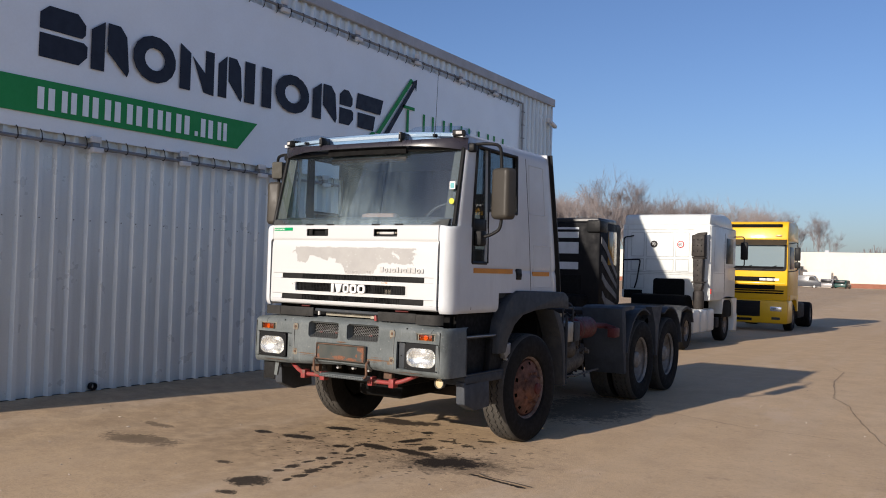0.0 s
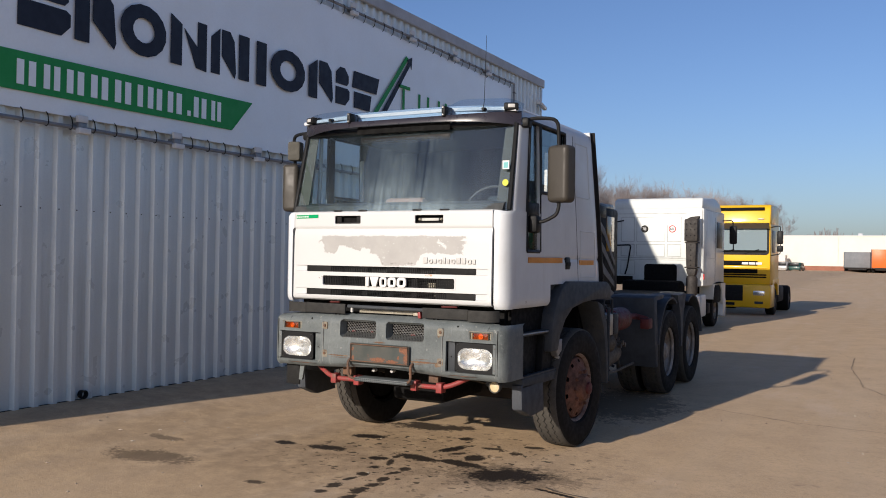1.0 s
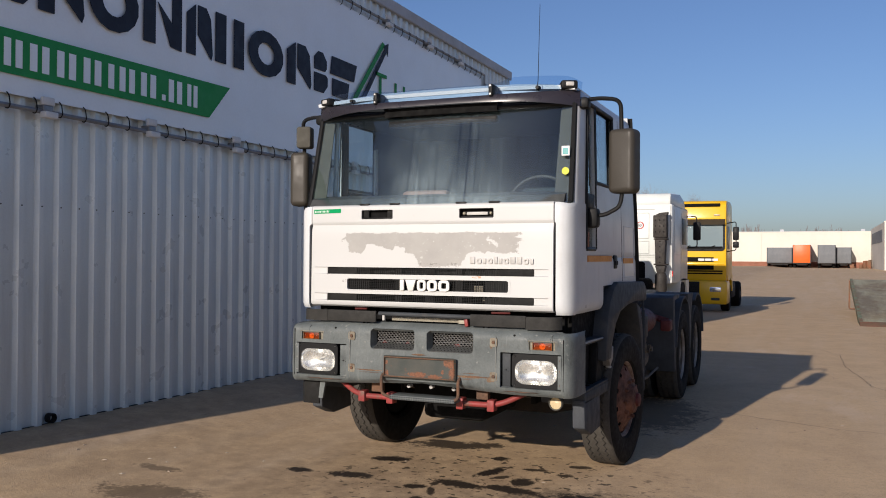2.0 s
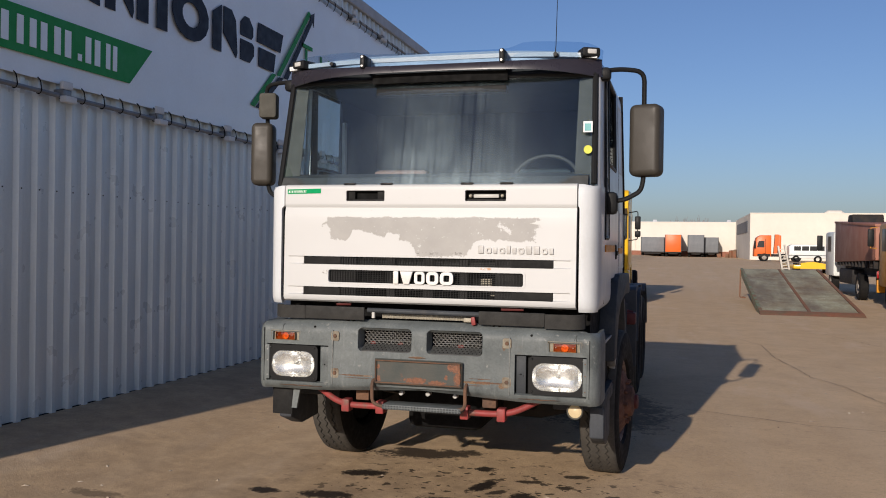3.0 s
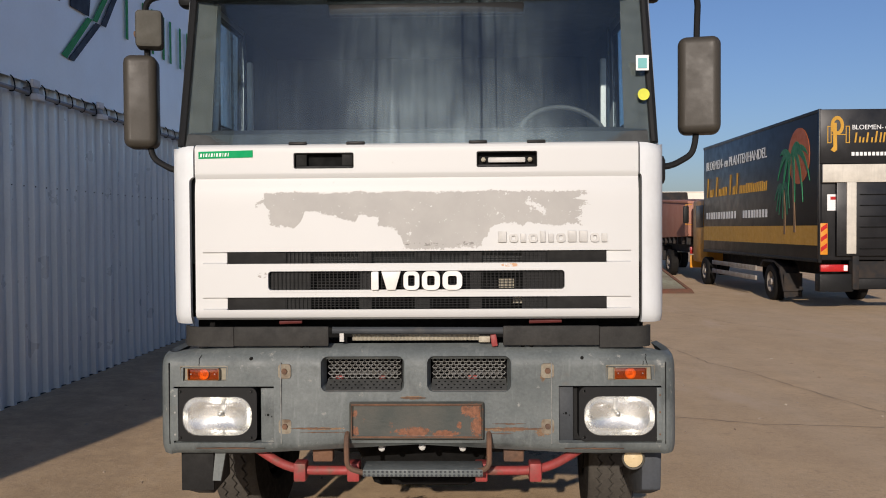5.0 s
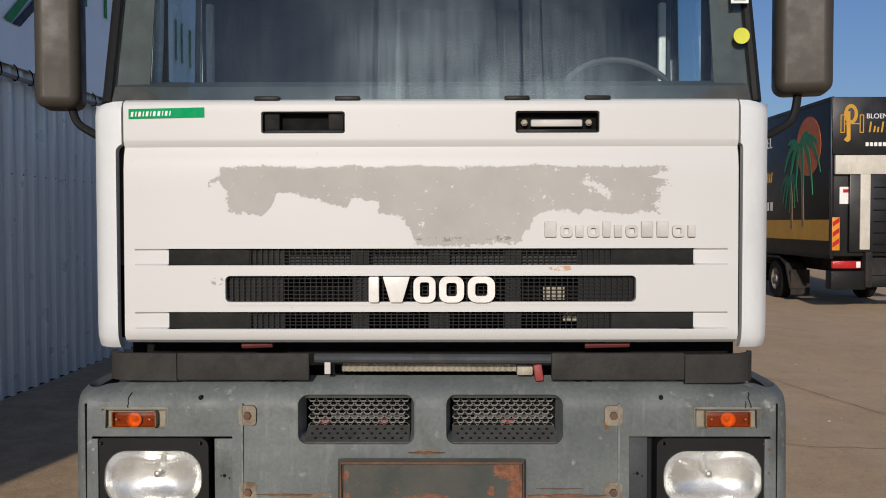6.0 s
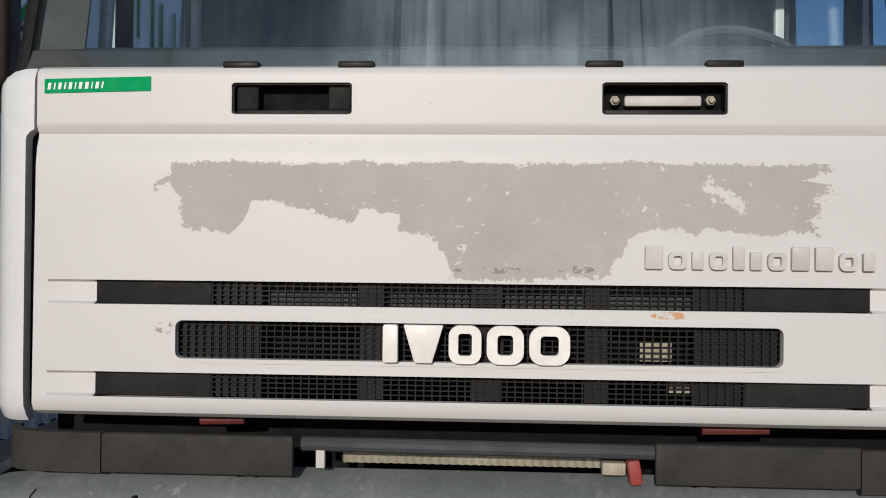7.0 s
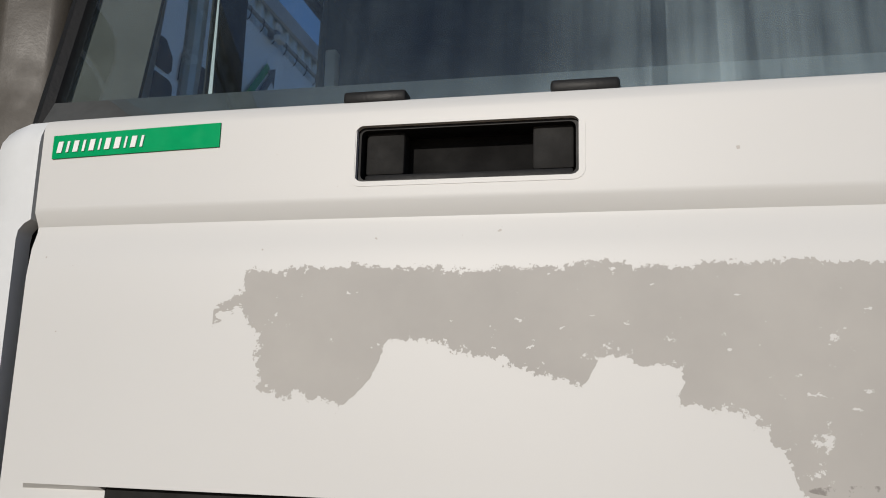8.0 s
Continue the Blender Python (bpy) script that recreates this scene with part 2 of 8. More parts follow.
def ground_mat():
    """Worn yard paving: pale brown grit, darker tracks, oil and water stains with soft uneven rims."""
    m, t, p = tree_of("yard_paving")
    co = t.nodes.new("ShaderNodeTexCoord").outputs["Object"]
    big = ramp(t, noise_tex(t, 0.22, 6, 0.6, co), [(0.32, 0.0), (0.7, 1.0)])
    mid = ramp(t, noise_tex(t, 1.7, 6, 0.65, co), [(0.35, 0.0), (0.7, 1.0)])
    fine = ramp(t, noise_tex(t, 38.0, 5, 0.7, co), [(0.3, 0.0), (0.72, 1.0)])
    c = mix(t, big, (0.61, 0.427, 0.243), (0.515, 0.36, 0.205))
    c = mix(t, math_n(t, "MULTIPLY", mid, 0.6), c, (0.35, 0.24, 0.14))
    speck = ramp(t, noise_tex(t, 13.0, 6, 0.75, co), [(0.5, 0.0), (0.68, 1.0)])
    c = mix(t, math_n(t, "MULTIPLY", speck, 0.5), c, (0.27, 0.185, 0.115))
    flecks = ramp(t, noise_tex(t, 27.0, 4, 0.7, co), [(0.60, 0.0), (0.68, 1.0)])
    c = mix(t, math_n(t, "MULTIPLY", flecks, 0.5), c, (0.72, 0.58, 0.43))
    c = mix(t, math_n(t, "MULTIPLY", fine, 0.52), c, (0.64, 0.485, 0.315))
    grit = ramp(t, noise_tex(t, 120.0, 3, 0.6, co), [(0.55, 0.0), (0.66, 1.0)])
    c = mix(t, math_n(t, "MULTIPLY", grit, 0.6), c, (0.2, 0.155, 0.11))
    tracks = ramp(t, noise_tex(t, 0.9, 4, 0.55, co, (1.6, 0.12, 1.0)), [(0.46, 0.0), (0.7, 1.0)])
    c = mix(t, math_n(t, "MULTIPLY", tracks, 0.22), c, (0.58, 0.47, 0.34))
    sp = ramp(t, noise_tex(t, 2.4, 8, 0.72, co), [(0.62, 0.0), (0.70, 1.0)])
    c = mix(t, math_n(t, "MULTIPLY", sp, 0.4), c, (0.20, 0.14, 0.10))
    pale = ramp(t, noise_tex(t, 0.7, 7, 0.7, co, (1.0, 0.35, 1.0)), [(0.56, 0.0), (0.68, 1.0)])
    c = mix(t, math_n(t, "MULTIPLY", pale, 0.35), c, (0.66, 0.53, 0.40))
    mp = t.nodes.new("ShaderNodeMapping")
    mp.vector_type = "TEXTURE"
    mp.inputs["Location"].default_value, mp.inputs["Scale"].default_value = (-0.5, 0.3, 0), (4.9, 4.0, 5)
    t.links.new(co, mp.inputs[0])
    ln = t.nodes.new("ShaderNodeVectorMath")
    ln.operation = "LENGTH"
    t.links.new(mp.outputs[0], ln.inputs[0])
    zone = ramp(t, math_n(t, "ADD", ln.outputs["Value"], math_n(t, "MULTIPLY", noise_tex(t, 0.9, 5, 0.65, co), 0.8)), [(0.55, 1.0), (1.35, 0.0)])
    dirt = ramp(t, noise_tex(t, 3.4, 7, 0.7, co), [(0.38, 0.25), (0.62, 1.0)])
    c = mix(t, math_n(t, "MULTIPLY", math_n(t, "MULTIPLY", zone, dirt), 0.66), c, (0.20, 0.14, 0.085))
    sx = t.nodes.new("ShaderNodeSeparateXYZ")
    t.links.new(co, sx.inputs[0])
    # patchy brown darkening that deepens the hall's shade on the ground
    hall_shade = ramp(t, math_n(t, "MULTIPLY", math_n(t, "ADD", sx.outputs[0], math_n(t, "MULTIPLY", noise_tex(t, 0.6, 5, 0.6, co), 3.0)), -0.25), [(0.0, 0.0), (0.5, 1.0)])
    c = mix(t, math_n(t, "MULTIPLY", math_n(t, "MULTIPLY", hall_shade, dirt), 0.42), c, (0.24, 0.17, 0.105))
    # stains: centre, half sizes, turn, strength
    pools = [(1.16, 0.28, 0.42, 0.27, 25, 0.78), (0.62, 0.46, 0.34, 0.10, -6, 0.75), (0.16, 0.46, 0.26, 0.10, -5, 0.75), (0.12, -1.42, 0.21, 0.17, 30, 0.72), (0.25, -1.80, 0.11, 0.07, 20, 0.7), (-0.78, 0.36, 0.24, 0.10, 10, 0.75),
             # the wide stain at (0.95, 4.6) also deepens the truck's shade
             (-0.75, 1.04, 0.19, 0.10, 15, 0.78), (-0.45, 1.85, 0.5, 0.17, 15, 0.7), (-1.98, -0.82, 0.46, 0.22, 10, 0.45), (0.95, 4.6, 0.7, 1.3, 8, 0.5), (1.2, 0.26, 0.64, 0.42, 20, 0.33), (0.64, 0.72, 0.10, 0.13, 0, 0.75), (0.28, 0.96, 0.08, 0.22, -15, 0.8)]
    drops = [(-1.31, 0.33, 0.13, 0.08, 0, 0.75), (-0.15, 0.24, 0.12, 0.07, 30, 0.75), (0.17, 1.45, 0.09, 0.10, 0, 0.75), (-0.55, -1.03, 0.11, 0.06, 0, 0.65), (0.89, 1.10, 0.09, 0.06, 0, 0.7), (0.95, 1.45, 0.10, 0.06, 10, 0.7), (-2.45, -0.2, 0.22, 0.08, 5, 0.4), (0.60, 1.18, 0.12, 0.06, 5, 0.7), (-0.68, 1.95, 0.14, 0.07, 5, 0.7), (0.40, 0.80, 0.12, 0.05, 50, 0.7)]
    drops += [(1.62 + 0.085 * k, 0.0 - 0.022 * k, 0.07, 0.03, -12, 0.8) for k in range(7)]
    trail = random.Random(12)
    for x0, y0, x1, y1 in ((0.08, -0.98, 0.0, 0.40), (0.39, -1.2, 0.30, 0.02)):
        drops += [(x0 + (x1 - x0) * k / 6 + trail.uniform(-0.03, 0.03), y0 + (y1 - y0) * k / 6 + trail.uniform(-0.04, 0.04), trail.uniform(0.035, 0.07), trail.uniform(0.06, 0.12), trail.uniform(-30, 30), 0.72) for k in range(7)]
    stains = pools + drops
    n = noise_tex(t, 4.2, 7, 0.75, co)
    shift = math_n(t, "ADD", math_n(t, "MULTIPLY", math_n(t, "SUBTRACT", n, 0.5), 2.3), math_n(t, "MULTIPLY", math_n(t, "SUBTRACT", noise_tex(t, 19.0, 7, 0.75, co), 0.5), 2.0))
    total = None
    for sx, sy, a, b_, turn, k in stains:
        mp = t.nodes.new("ShaderNodeMapping")
        mp.vector_type = "TEXTURE"
        mp.inputs["Location"].default_value, mp.inputs["Rotation"].default_value, mp.inputs["Scale"].default_value = (sx, sy, 0), (0, 0, radians(turn)), (a, b_, 5)
        t.links.new(co, mp.inputs[0])
        ln = t.nodes.new("ShaderNodeVectorMath")
        ln.operation = "LENGTH"
        t.links.new(mp.outputs[0], ln.inputs[0])
        v = math_n(t, "MULTIPLY", ramp(t, math_n(t, "ADD", ln.outputs["Value"], shift), [(0.70, 1.0), (0.95, 0.55), (1.12, 0.0)]), min(1.0, k * 1.3))
        total = v if total is None else math_n(t, "MAXIMUM", total, v)
    # drips gathered under the truck's nose
    mp = t.nodes.new("ShaderNodeMapping")
    mp.vector_type = "TEXTURE"
    mp.inputs["Location"].default_value, mp.inputs["Scale"].default_value = (0.35, 0.6, 0), (2.1, 1.75, 5)
    t.links.new(co, mp.inputs[0])
    ln = t.nodes.new("ShaderNodeVectorMath")
    ln.operation = "LENGTH"
    t.links.new(mp.outputs[0], ln.inputs[0])
    area = ramp(t, ln.outputs["Value"], [(0.5, 1.0), (0.95, 0.0)])
    drips = math_n(t, "MAXIMUM", ramp(t, noise_tex(t, 4.5, 4, 0.6, co, (1.0, 1.2, 1.0)), [(0.64, 0.0), (0.665, 1.0)]), math_n(t, "MAXIMUM", ramp(t, noise_tex(t, 9.0, 2, 0.5, co, (1.0, 1.2, 1.0)), [(0.62, 0.0), (0.645, 1.0)]), ramp(t, noise_tex(t, 21.0, 2, 0.5, co), [(0.672, 0.0), (0.70, 1.0)])))
    total = math_n(t, "MAXIMUM", total, math_n(t, "MULTIPLY", math_n(t, "MULTIPLY", area, drips), 0.85))
    c = mix(t, total, c, (0.022, 0.015, 0.010))
    t.links.new(c, p.inputs["Base Color"])
    t.links.new(ramp(t, total, [(0.0, 0.92), (1.0, 0.78)]), p.inputs["Roughness"])
    p.inputs["Specular IOR Level"].default_value = 0.25
    b = node(t, "ShaderNodeBump", Strength=0.4, Distance=0.012)
    t.links.new(math_n(t, "ADD", noise_tex(t, 55.0, 4, 0.7, co), math_n(t, "MULTIPLY", mid, 0.6)), b.inputs["Height"])
    t.links.new(b.outputs[0], p.inputs["Normal"])
    return m


PAINT_HOOD = hood_paint()
PAVING = ground_mat()
WHITE = surf("cab_white_paint", (0.565, 0.59, 0.60), 0.48, blotch=(1.4, 0.12), grain=(45, 0.05), bump=(30, 0.02), streak=0.12, coat=0.25)
BUMPER = surf("weathered_grey_bumper", (0.146, 0.163, 0.161), 0.55, blotch=(2.2, 0.5), col2=(0.088, 0.102, 0.102), grain=(70, 0.3), bump=(70, 0.12), streak=0.3, spots=((0.22, 0.225, 0.21), 17.0, 0.33), spec=0.25)
FENDER = surf("dark_grey_plastic", (0.056, 0.062, 0.068), 0.6, blotch=(3.0, 0.3), grain=(80, 0.2), bump=(120, 0.08), spec=0.14)
BLACK = surf("black_plastic", (0.013, 0.0135, 0.014), 0.5, blotch=(4, 0.2), grain=(90, 0.2), bump=(140, 0.08), spec=0.14)
FLAP = surf("faded_black_rubber", (0.040, 0.039, 0.036), 0.7, blotch=(5, 0.4), col2=(0.026, 0.026, 0.025), grain=(90, 0.25), bump=(140, 0.08), spec=0.14)
DUSTY = surf("dusty_black_plastic", (0.020, 0.020, 0.0195), 0.75, blotch=(5, 0.4), grain=(90, 0.3), bump=(140, 0.08), spec=0.14)
# near-black for dark parts and for the deep shade of gaps and recesses
VOID = surf("black_steel_and_shade", (0.006, 0.006, 0.006), 0.85, blotch=(5, 0.3), bump=(60, 0.1), spec=0.14)
MIRROR_SHELL = surf("olive_brown_plastic", (0.046, 0.041, 0.033), 0.5, blotch=(2.5, 0.12), col2=(0.037, 0.034, 0.029), grain=(90, 0.2), bump=(160, 0.06))
RUBBER = surf("tyre_rubber", (0.011, 0.0105, 0.010), 0.85, blotch=(6, 0.4), col2=(0.017, 0.0155, 0.014), grain=(60, 0.3), bump=(60, 0.15), spec=0.14)
TREAD = surf("worn_tyre_tread", (0.068, 0.062, 0.053), 0.9, blotch=(8, 0.4), grain=(70, 0.3), bump=(60, 0.2))
RUST_RIM = surf("rusty_brown_rim", (0.20, 0.088, 0.055), 0.8, blotch=(7, 0.5), col2=(0.055, 0.03, 0.022), grain=(60, 0.3), bump=(60, 0.2), spots=((0.2, 0.13, 0.09), 22, 0.3))
RIM_EDGE = surf("scuffed_rusty_edge", (0.26, 0.19, 0.15), 0.7, blotch=(9, 0.5), col2=(0.12, 0.07, 0.05), bump=(60, 0.15))
STEEL_RIM = surf("dirty_grey_rim", (0.30, 0.28, 0.25), 0.6, metal=0.2, blotch=(6, 0.4), col2=(0.16, 0.12, 0.09), bump=(50, 0.1))
CHASSIS = surf("chassis_steel", (0.018, 0.019, 0.021), 0.7, blotch=(4, 0.5), col2=(0.045, 0.035, 0.028), grain=(60, 0.3), bump=(60, 0.15), spec=0.14)
RED = surf("faded_red_paint", (0.30, 0.045, 0.042), 0.55, blotch=(8, 0.4), col2=(0.2, 0.05, 0.045), grain=(60, 0.25), bump=(60, 0.1))
DARK_RED = surf("dull_dark_red_paint", (0.115, 0.024, 0.022), 0.6, blotch=(8, 0.4), bump=(60, 0.1))
STEEL = surf("bare_steel", (0.35, 0.35, 0.34), 0.4, metal=0.8, blotch=(6, 0.3), bump=(60, 0.06))
RUSTY = surf("rusted_steel", (0.16, 0.085, 0.05), 0.85, blotch=(9, 0.5), col2=(0.09, 0.06, 0.045), grain=(60, 0.3), bump=(50, 0.2))
PLATE = surf("rust_stained_plate", (0.042, 0.050, 0.046), 0.5, blotch=(4, 0.5), col2=(0.075, 0.072, 0.06), bump=(60, 0.1), spots=((0.13, 0.055, 0.03), 9.0, 0.16))
CHROME = surf("scratched_chrome", (0.7, 0.7, 0.7), 0.16, metal=1.0, blotch=(6, 0.1), bump=(60, 0.02))
BEIGE = surf("dusty_radiator_fins", (0.36, 0.33, 0.26), 0.6, metal=0.3, blotch=(12, 0.3), bump=(200, 0.3))
REFLECT = surf("lamp_reflector", (0.88, 0.88, 0.85), 0.24, metal=0.85, blotch=(7, 0.3), col2=(0.6, 0.6, 0.57), bump=(11, 0.35))
def fluted_glass():
    """Headlamp glass: upright flutes scatter part of the light and leave the bowl behind it half seen."""
    m, t, p = tree_of("fluted_lamp_glass")
    co = t.nodes.new("ShaderNodeTexCoord").outputs["Object"]
    wave = node(t, "ShaderNodeTexWave", Scale=26.0, Distortion=0.6, Detail=1.0)
    t.links.new(co, wave.inputs["Vector"])
    cells = noise_tex(t, 11.0, 2, 0.5, co)
    p.inputs["Base Color"].default_value = (0.86, 0.87, 0.86, 1)
    p.inputs["Roughness"].default_value = 0.12
    b = node(t, "ShaderNodeBump", Strength=0.35, Distance=0.006)
    t.links.new(math_n(t, "ADD", math_n(t, "MULTIPLY", wave.outputs["Fac"], 0.12), math_n(t, "MULTIPLY", cells, 3.0)), b.inputs["Height"])
    t.links.new(b.outputs[0], p.inputs["Normal"])
    clear = t.nodes.new("ShaderNodeBsdfTransparent")
    clear.inputs[0].default_value = (0.92, 0.93, 0.92, 1)
    mx = t.nodes.new("ShaderNodeMixShader")
    t.links.new(ramp(t, math_n(t, "ADD", math_n(t, "MULTIPLY", wave.outputs["Fac"], 0.03), cells), [(0.38, 0.04), (0.75, 0.38)]), mx.inputs[0])
    t.links.new(clear.outputs[0], mx.inputs[1])
    t.links.new(p.outputs[0], mx.inputs[2])
    t.links.new(mx.outputs[0], t.nodes["Material Output"].inputs[0])
    return m


SCUFFED = surf("scuffed_tan_steel", (0.25, 0.225, 0.17), 0.75, blotch=(14, 0.5), col2=(0.13, 0.09, 0.06), grain=(80, 0.3), bump=(60, 0.15))
LEDGE = surf("scuffed_ledge_steel", (0.085, 0.088, 0.085), 0.4, metal=0.2, blotch=(14, 0.4), grain=(80, 0.3), bump=(60, 0.1))
SEAM = surf("worn_pale_weld", (0.21, 0.22, 0.21), 0.6, blotch=(16, 0.5), col2=(0.09, 0.095, 0.09), bump=(60, 0.1))
MESH_STEEL = surf("dull_mesh_steel", (0.42, 0.42, 0.40), 0.5, metal=0.4, blotch=(9, 0.4))
AMBER = glass("amber_lens", (0.80, 0.31, 0.05))
LAMP_BACK = surf("dull_lamp_back", (0.27, 0.25, 0.2), 0.5, blotch=(30, 0.4), bump=(120, 0.1))
LAMP_BOWL = surf("white_lamp_bowl", (0.86, 0.8, 0.7), 0.35, blotch=(30, 0.2), bump=(120, 0.1))
DUSTY_BEIGE = surf("dusty_beige_plastic", (0.25, 0.225, 0.17), 0.7, blotch=(16, 0.4), bump=(120, 0.1))
CREAM_LENS = surf("cream_lens", (0.62, 0.5, 0.3), 0.3, blotch=(10, 0.2), bump=(120, 0.2))
RED_LENS = surf("red_lens", (0.45, 0.02, 0.02), 0.2, blotch=(14, 0.3), bump=(160, 0.3))
GLASS = glass("window_glass", (0.92, 0.95, 0.95))
# the film is dust and also a painted haze of sky glare
SCREEN = glass("dust_and_glare_glass", (0.86, 0.95, 0.98), dust=0.58)
SMOKED = glass("smoked_visor", (0.85, 0.91, 0.96))
LENS_GLASS = fluted_glass()
STRIPE_OR = surf("orange_tape", (0.62, 0.24, 0.02), 0.45, blotch=(6, 0.2), bump=(60, 0.02))
GREEN_TAPE = surf("green_sticker", (0.0, 0.285, 0.095), 0.6, spec=0.1, blotch=(9, 0.12), bump=(60, 0.02))
INK_WHITE = surf("white_print", (0.72, 0.73, 0.72), 0.5, blotch=(4, 0.12), bump=(60, 0.02))
BADGE = surf("off_white_badge", (0.74, 0.73, 0.69), 0.42, blotch=(8, 0.2), bump=(60, 0.05))
BADGE_GREY = surf("grey_badge", (0.49, 0.485, 0.46), 0.5, blotch=(8, 0.2), bump=(60, 0.05))
DASH = surf("grey_dashboard", (0.052, 0.056, 0.056), 0.8, blotch=(5, 0.3), bump=(120, 0.1))
CLOTH = surf("dark_blue_grey_curtain", (0.036, 0.050, 0.058), 0.95, blotch=(5, 0.3), bump=(120, 0.2))
TRIM = surf("olive_trim", (0.075, 0.072, 0.06), 0.75, blotch=(4, 0.3), bump=(120, 0.1))
SEATING = surf("pinkish_seat_fabric", (0.30, 0.19, 0.16), 0.95, blotch=(7, 0.3), bump=(120, 0.2))
SHEET = surf("grey_cladding_steel", (0.69, 0.75, 0.755), 0.32, spec=0.8, metal=0.1, blotch=(0.8, 0.25), col2=(0.60, 0.655, 0.66), grain=(40, 0.08), bump=(20, 0.02), streak=0.2)
CAP = surf("grey_roof_trim", (0.46, 0.48, 0.51), 0.5, blotch=(1.5, 0.25), bump=(30, 0.03), streak=0.2)
BANNER = surf("pale_grey_banner_cloth", (0.88, 0.93, 0.96), 0.36, spec=1.0, coat=0.4, blotch=(0.7, 0.1), grain=(30, 0.05), bump=(4, 0.1))
NAVY = surf("dark_navy_print", (0.018, 0.025, 0.045), 0.6, blotch=(2, 0.15), bump=(30, 0.03))
GREEN = surf("green_print", (0.022, 0.30, 0.085), 0.6, blotch=(2, 0.12), bump=(30, 0.03))
TUBE = surf("galvanised_tube", (0.30, 0.31, 0.32), 0.45, metal=0.5, blotch=(5, 0.3), bump=(40, 0.05))
CREAM_WALL = surf("cream_far_wall", (0.66, 0.62, 0.54), 0.8, blotch=(0.15, 0.12), grain=(2, 0.06), bump=(3, 0.05), streak=0.1)
BRICK = surf("red_brick_plinth", (0.30, 0.13, 0.085), 0.9, blotch=(0.4, 0.2), grain=(6, 0.25), bump=(6, 0.2))
YELLOW = surf("yellow_truck_paint", (0.78, 0.45, 0.010), 0.35, blotch=(1.5, 0.15), col2=(0.62, 0.37, 0.012), bump=(30, 0.02), coat=0.3)
ORANGE = surf("orange_truck_paint", (0.68, 0.13, 0.02), 0.4, blotch=(1.5, 0.15), bump=(30, 0.02))
BOX_BLACK = surf("black_box_panel", (0.007, 0.0075, 0.009), 0.35, spec=0.3, blotch=(0.8, 0.4), col2=(0.016, 0.0165, 0.018), grain=(20, 0.1), bump=(12, 0.03), streak=0.25)
GOLD = surf("ochre_band", (0.50, 0.27, 0.03), 0.5, blotch=(2.0, 0.2), bump=(30, 0.03), streak=0.2)
BROWN = surf("brown_rusty_container_paint", (0.33, 0.145, 0.097), 0.6, blotch=(0.4, 0.12), grain=(3, 0.04), bump=(20, 0.0))
GREY_TARP = surf("grey_tarpaulin", (0.17, 0.18, 0.19), 0.7, blotch=(0.7, 0.25), bump=(4, 0.1), streak=0.2)
RAMP_DECK = surf("worn_green_ramp_deck", (0.40, 0.40, 0.28), 0.75, blotch=(0.7, 0.5), col2=(0.25, 0.19, 0.12), grain=(18, 0.3), bump=(25, 0.2), spots=((0.55, 0.53, 0.45), 5.0, 0.33))
RAMP_RUST = surf("rusty_ramp_edge", (0.24, 0.10, 0.055), 0.85, blotch=(2.5, 0.4), col2=(0.14, 0.11, 0.07), bump=(30, 0.2))
RAMP_GREEN = surf("chipped_green_beam", (0.16, 0.22, 0.14), 0.7, blotch=(2.5, 0.6), col2=(0.2, 0.11, 0.06), bump=(30, 0.15))
BARK = surf("bare_twigs", (0.275, 0.238, 0.225), 0.95, blotch=(1.5, 0.3), bump=(10, 0.2))
CRACK = surf("dark_crack_fill", (0.15, 0.115, 0.08), 0.9, blotch=(3, 0.3), bump=(60, 0.2))


# ---- builders ----
def box(bm, x0, x1, y0, y1, z0, z1, bevel=0.0, m=None, seg=2):
    v = [bm.verts.new((x, y, z)) for x in (x0, x1) for y in (y0, y1) for z in (z0, z1)]
    f = [bm.faces.new([v[i] for i in q]) for q in ((0, 1, 3, 2), (4, 6, 7, 5), (0, 4, 5, 1), (2, 3, 7, 6), (0, 2, 6, 4), (1, 5, 7, 3))]
    if bevel:
        edges = list({e for q in f for e in q.edges})
        r = bmesh.ops.bevel(bm, geom=edges, offset=bevel, segments=seg, affect="EDGES", profile=0.5)
        v = list({w for q in r["faces"] for w in q.verts} | {w for w in v if w.is_valid})
    if m is not None:
        bmesh.ops.transform(bm, matrix=m, verts=v)
    return bm


def prism(bm, pts, axis, a, b, bevel=0.0):
    """A polygon of two coordinates drawn out along an axis from a to b."""
    def at(p, d):
        return (d, p[0], p[1]) if axis == "x" else (p[0], d, p[1]) if axis == "y" else (p[0], p[1], d)
    lo, hi = [bm.verts.new(at(p, a)) for p in pts], [bm.verts.new(at(p, b)) for p in pts]
    faces = [bm.faces.new(lo), bm.faces.new(hi[::-1])]
    n = len(pts)
    for i in range(n):
        faces.append(bm.faces.new((lo[i], hi[i], hi[(i + 1) % n], lo[(i + 1) % n])))
    bmesh.ops.recalc_face_normals(bm, faces=faces)
    if bevel:
        bmesh.ops.bevel(bm, geom=list({e for f in faces for e in f.edges}), offset=bevel, segments=2, affect="EDGES", profile=0.5)
    return bm


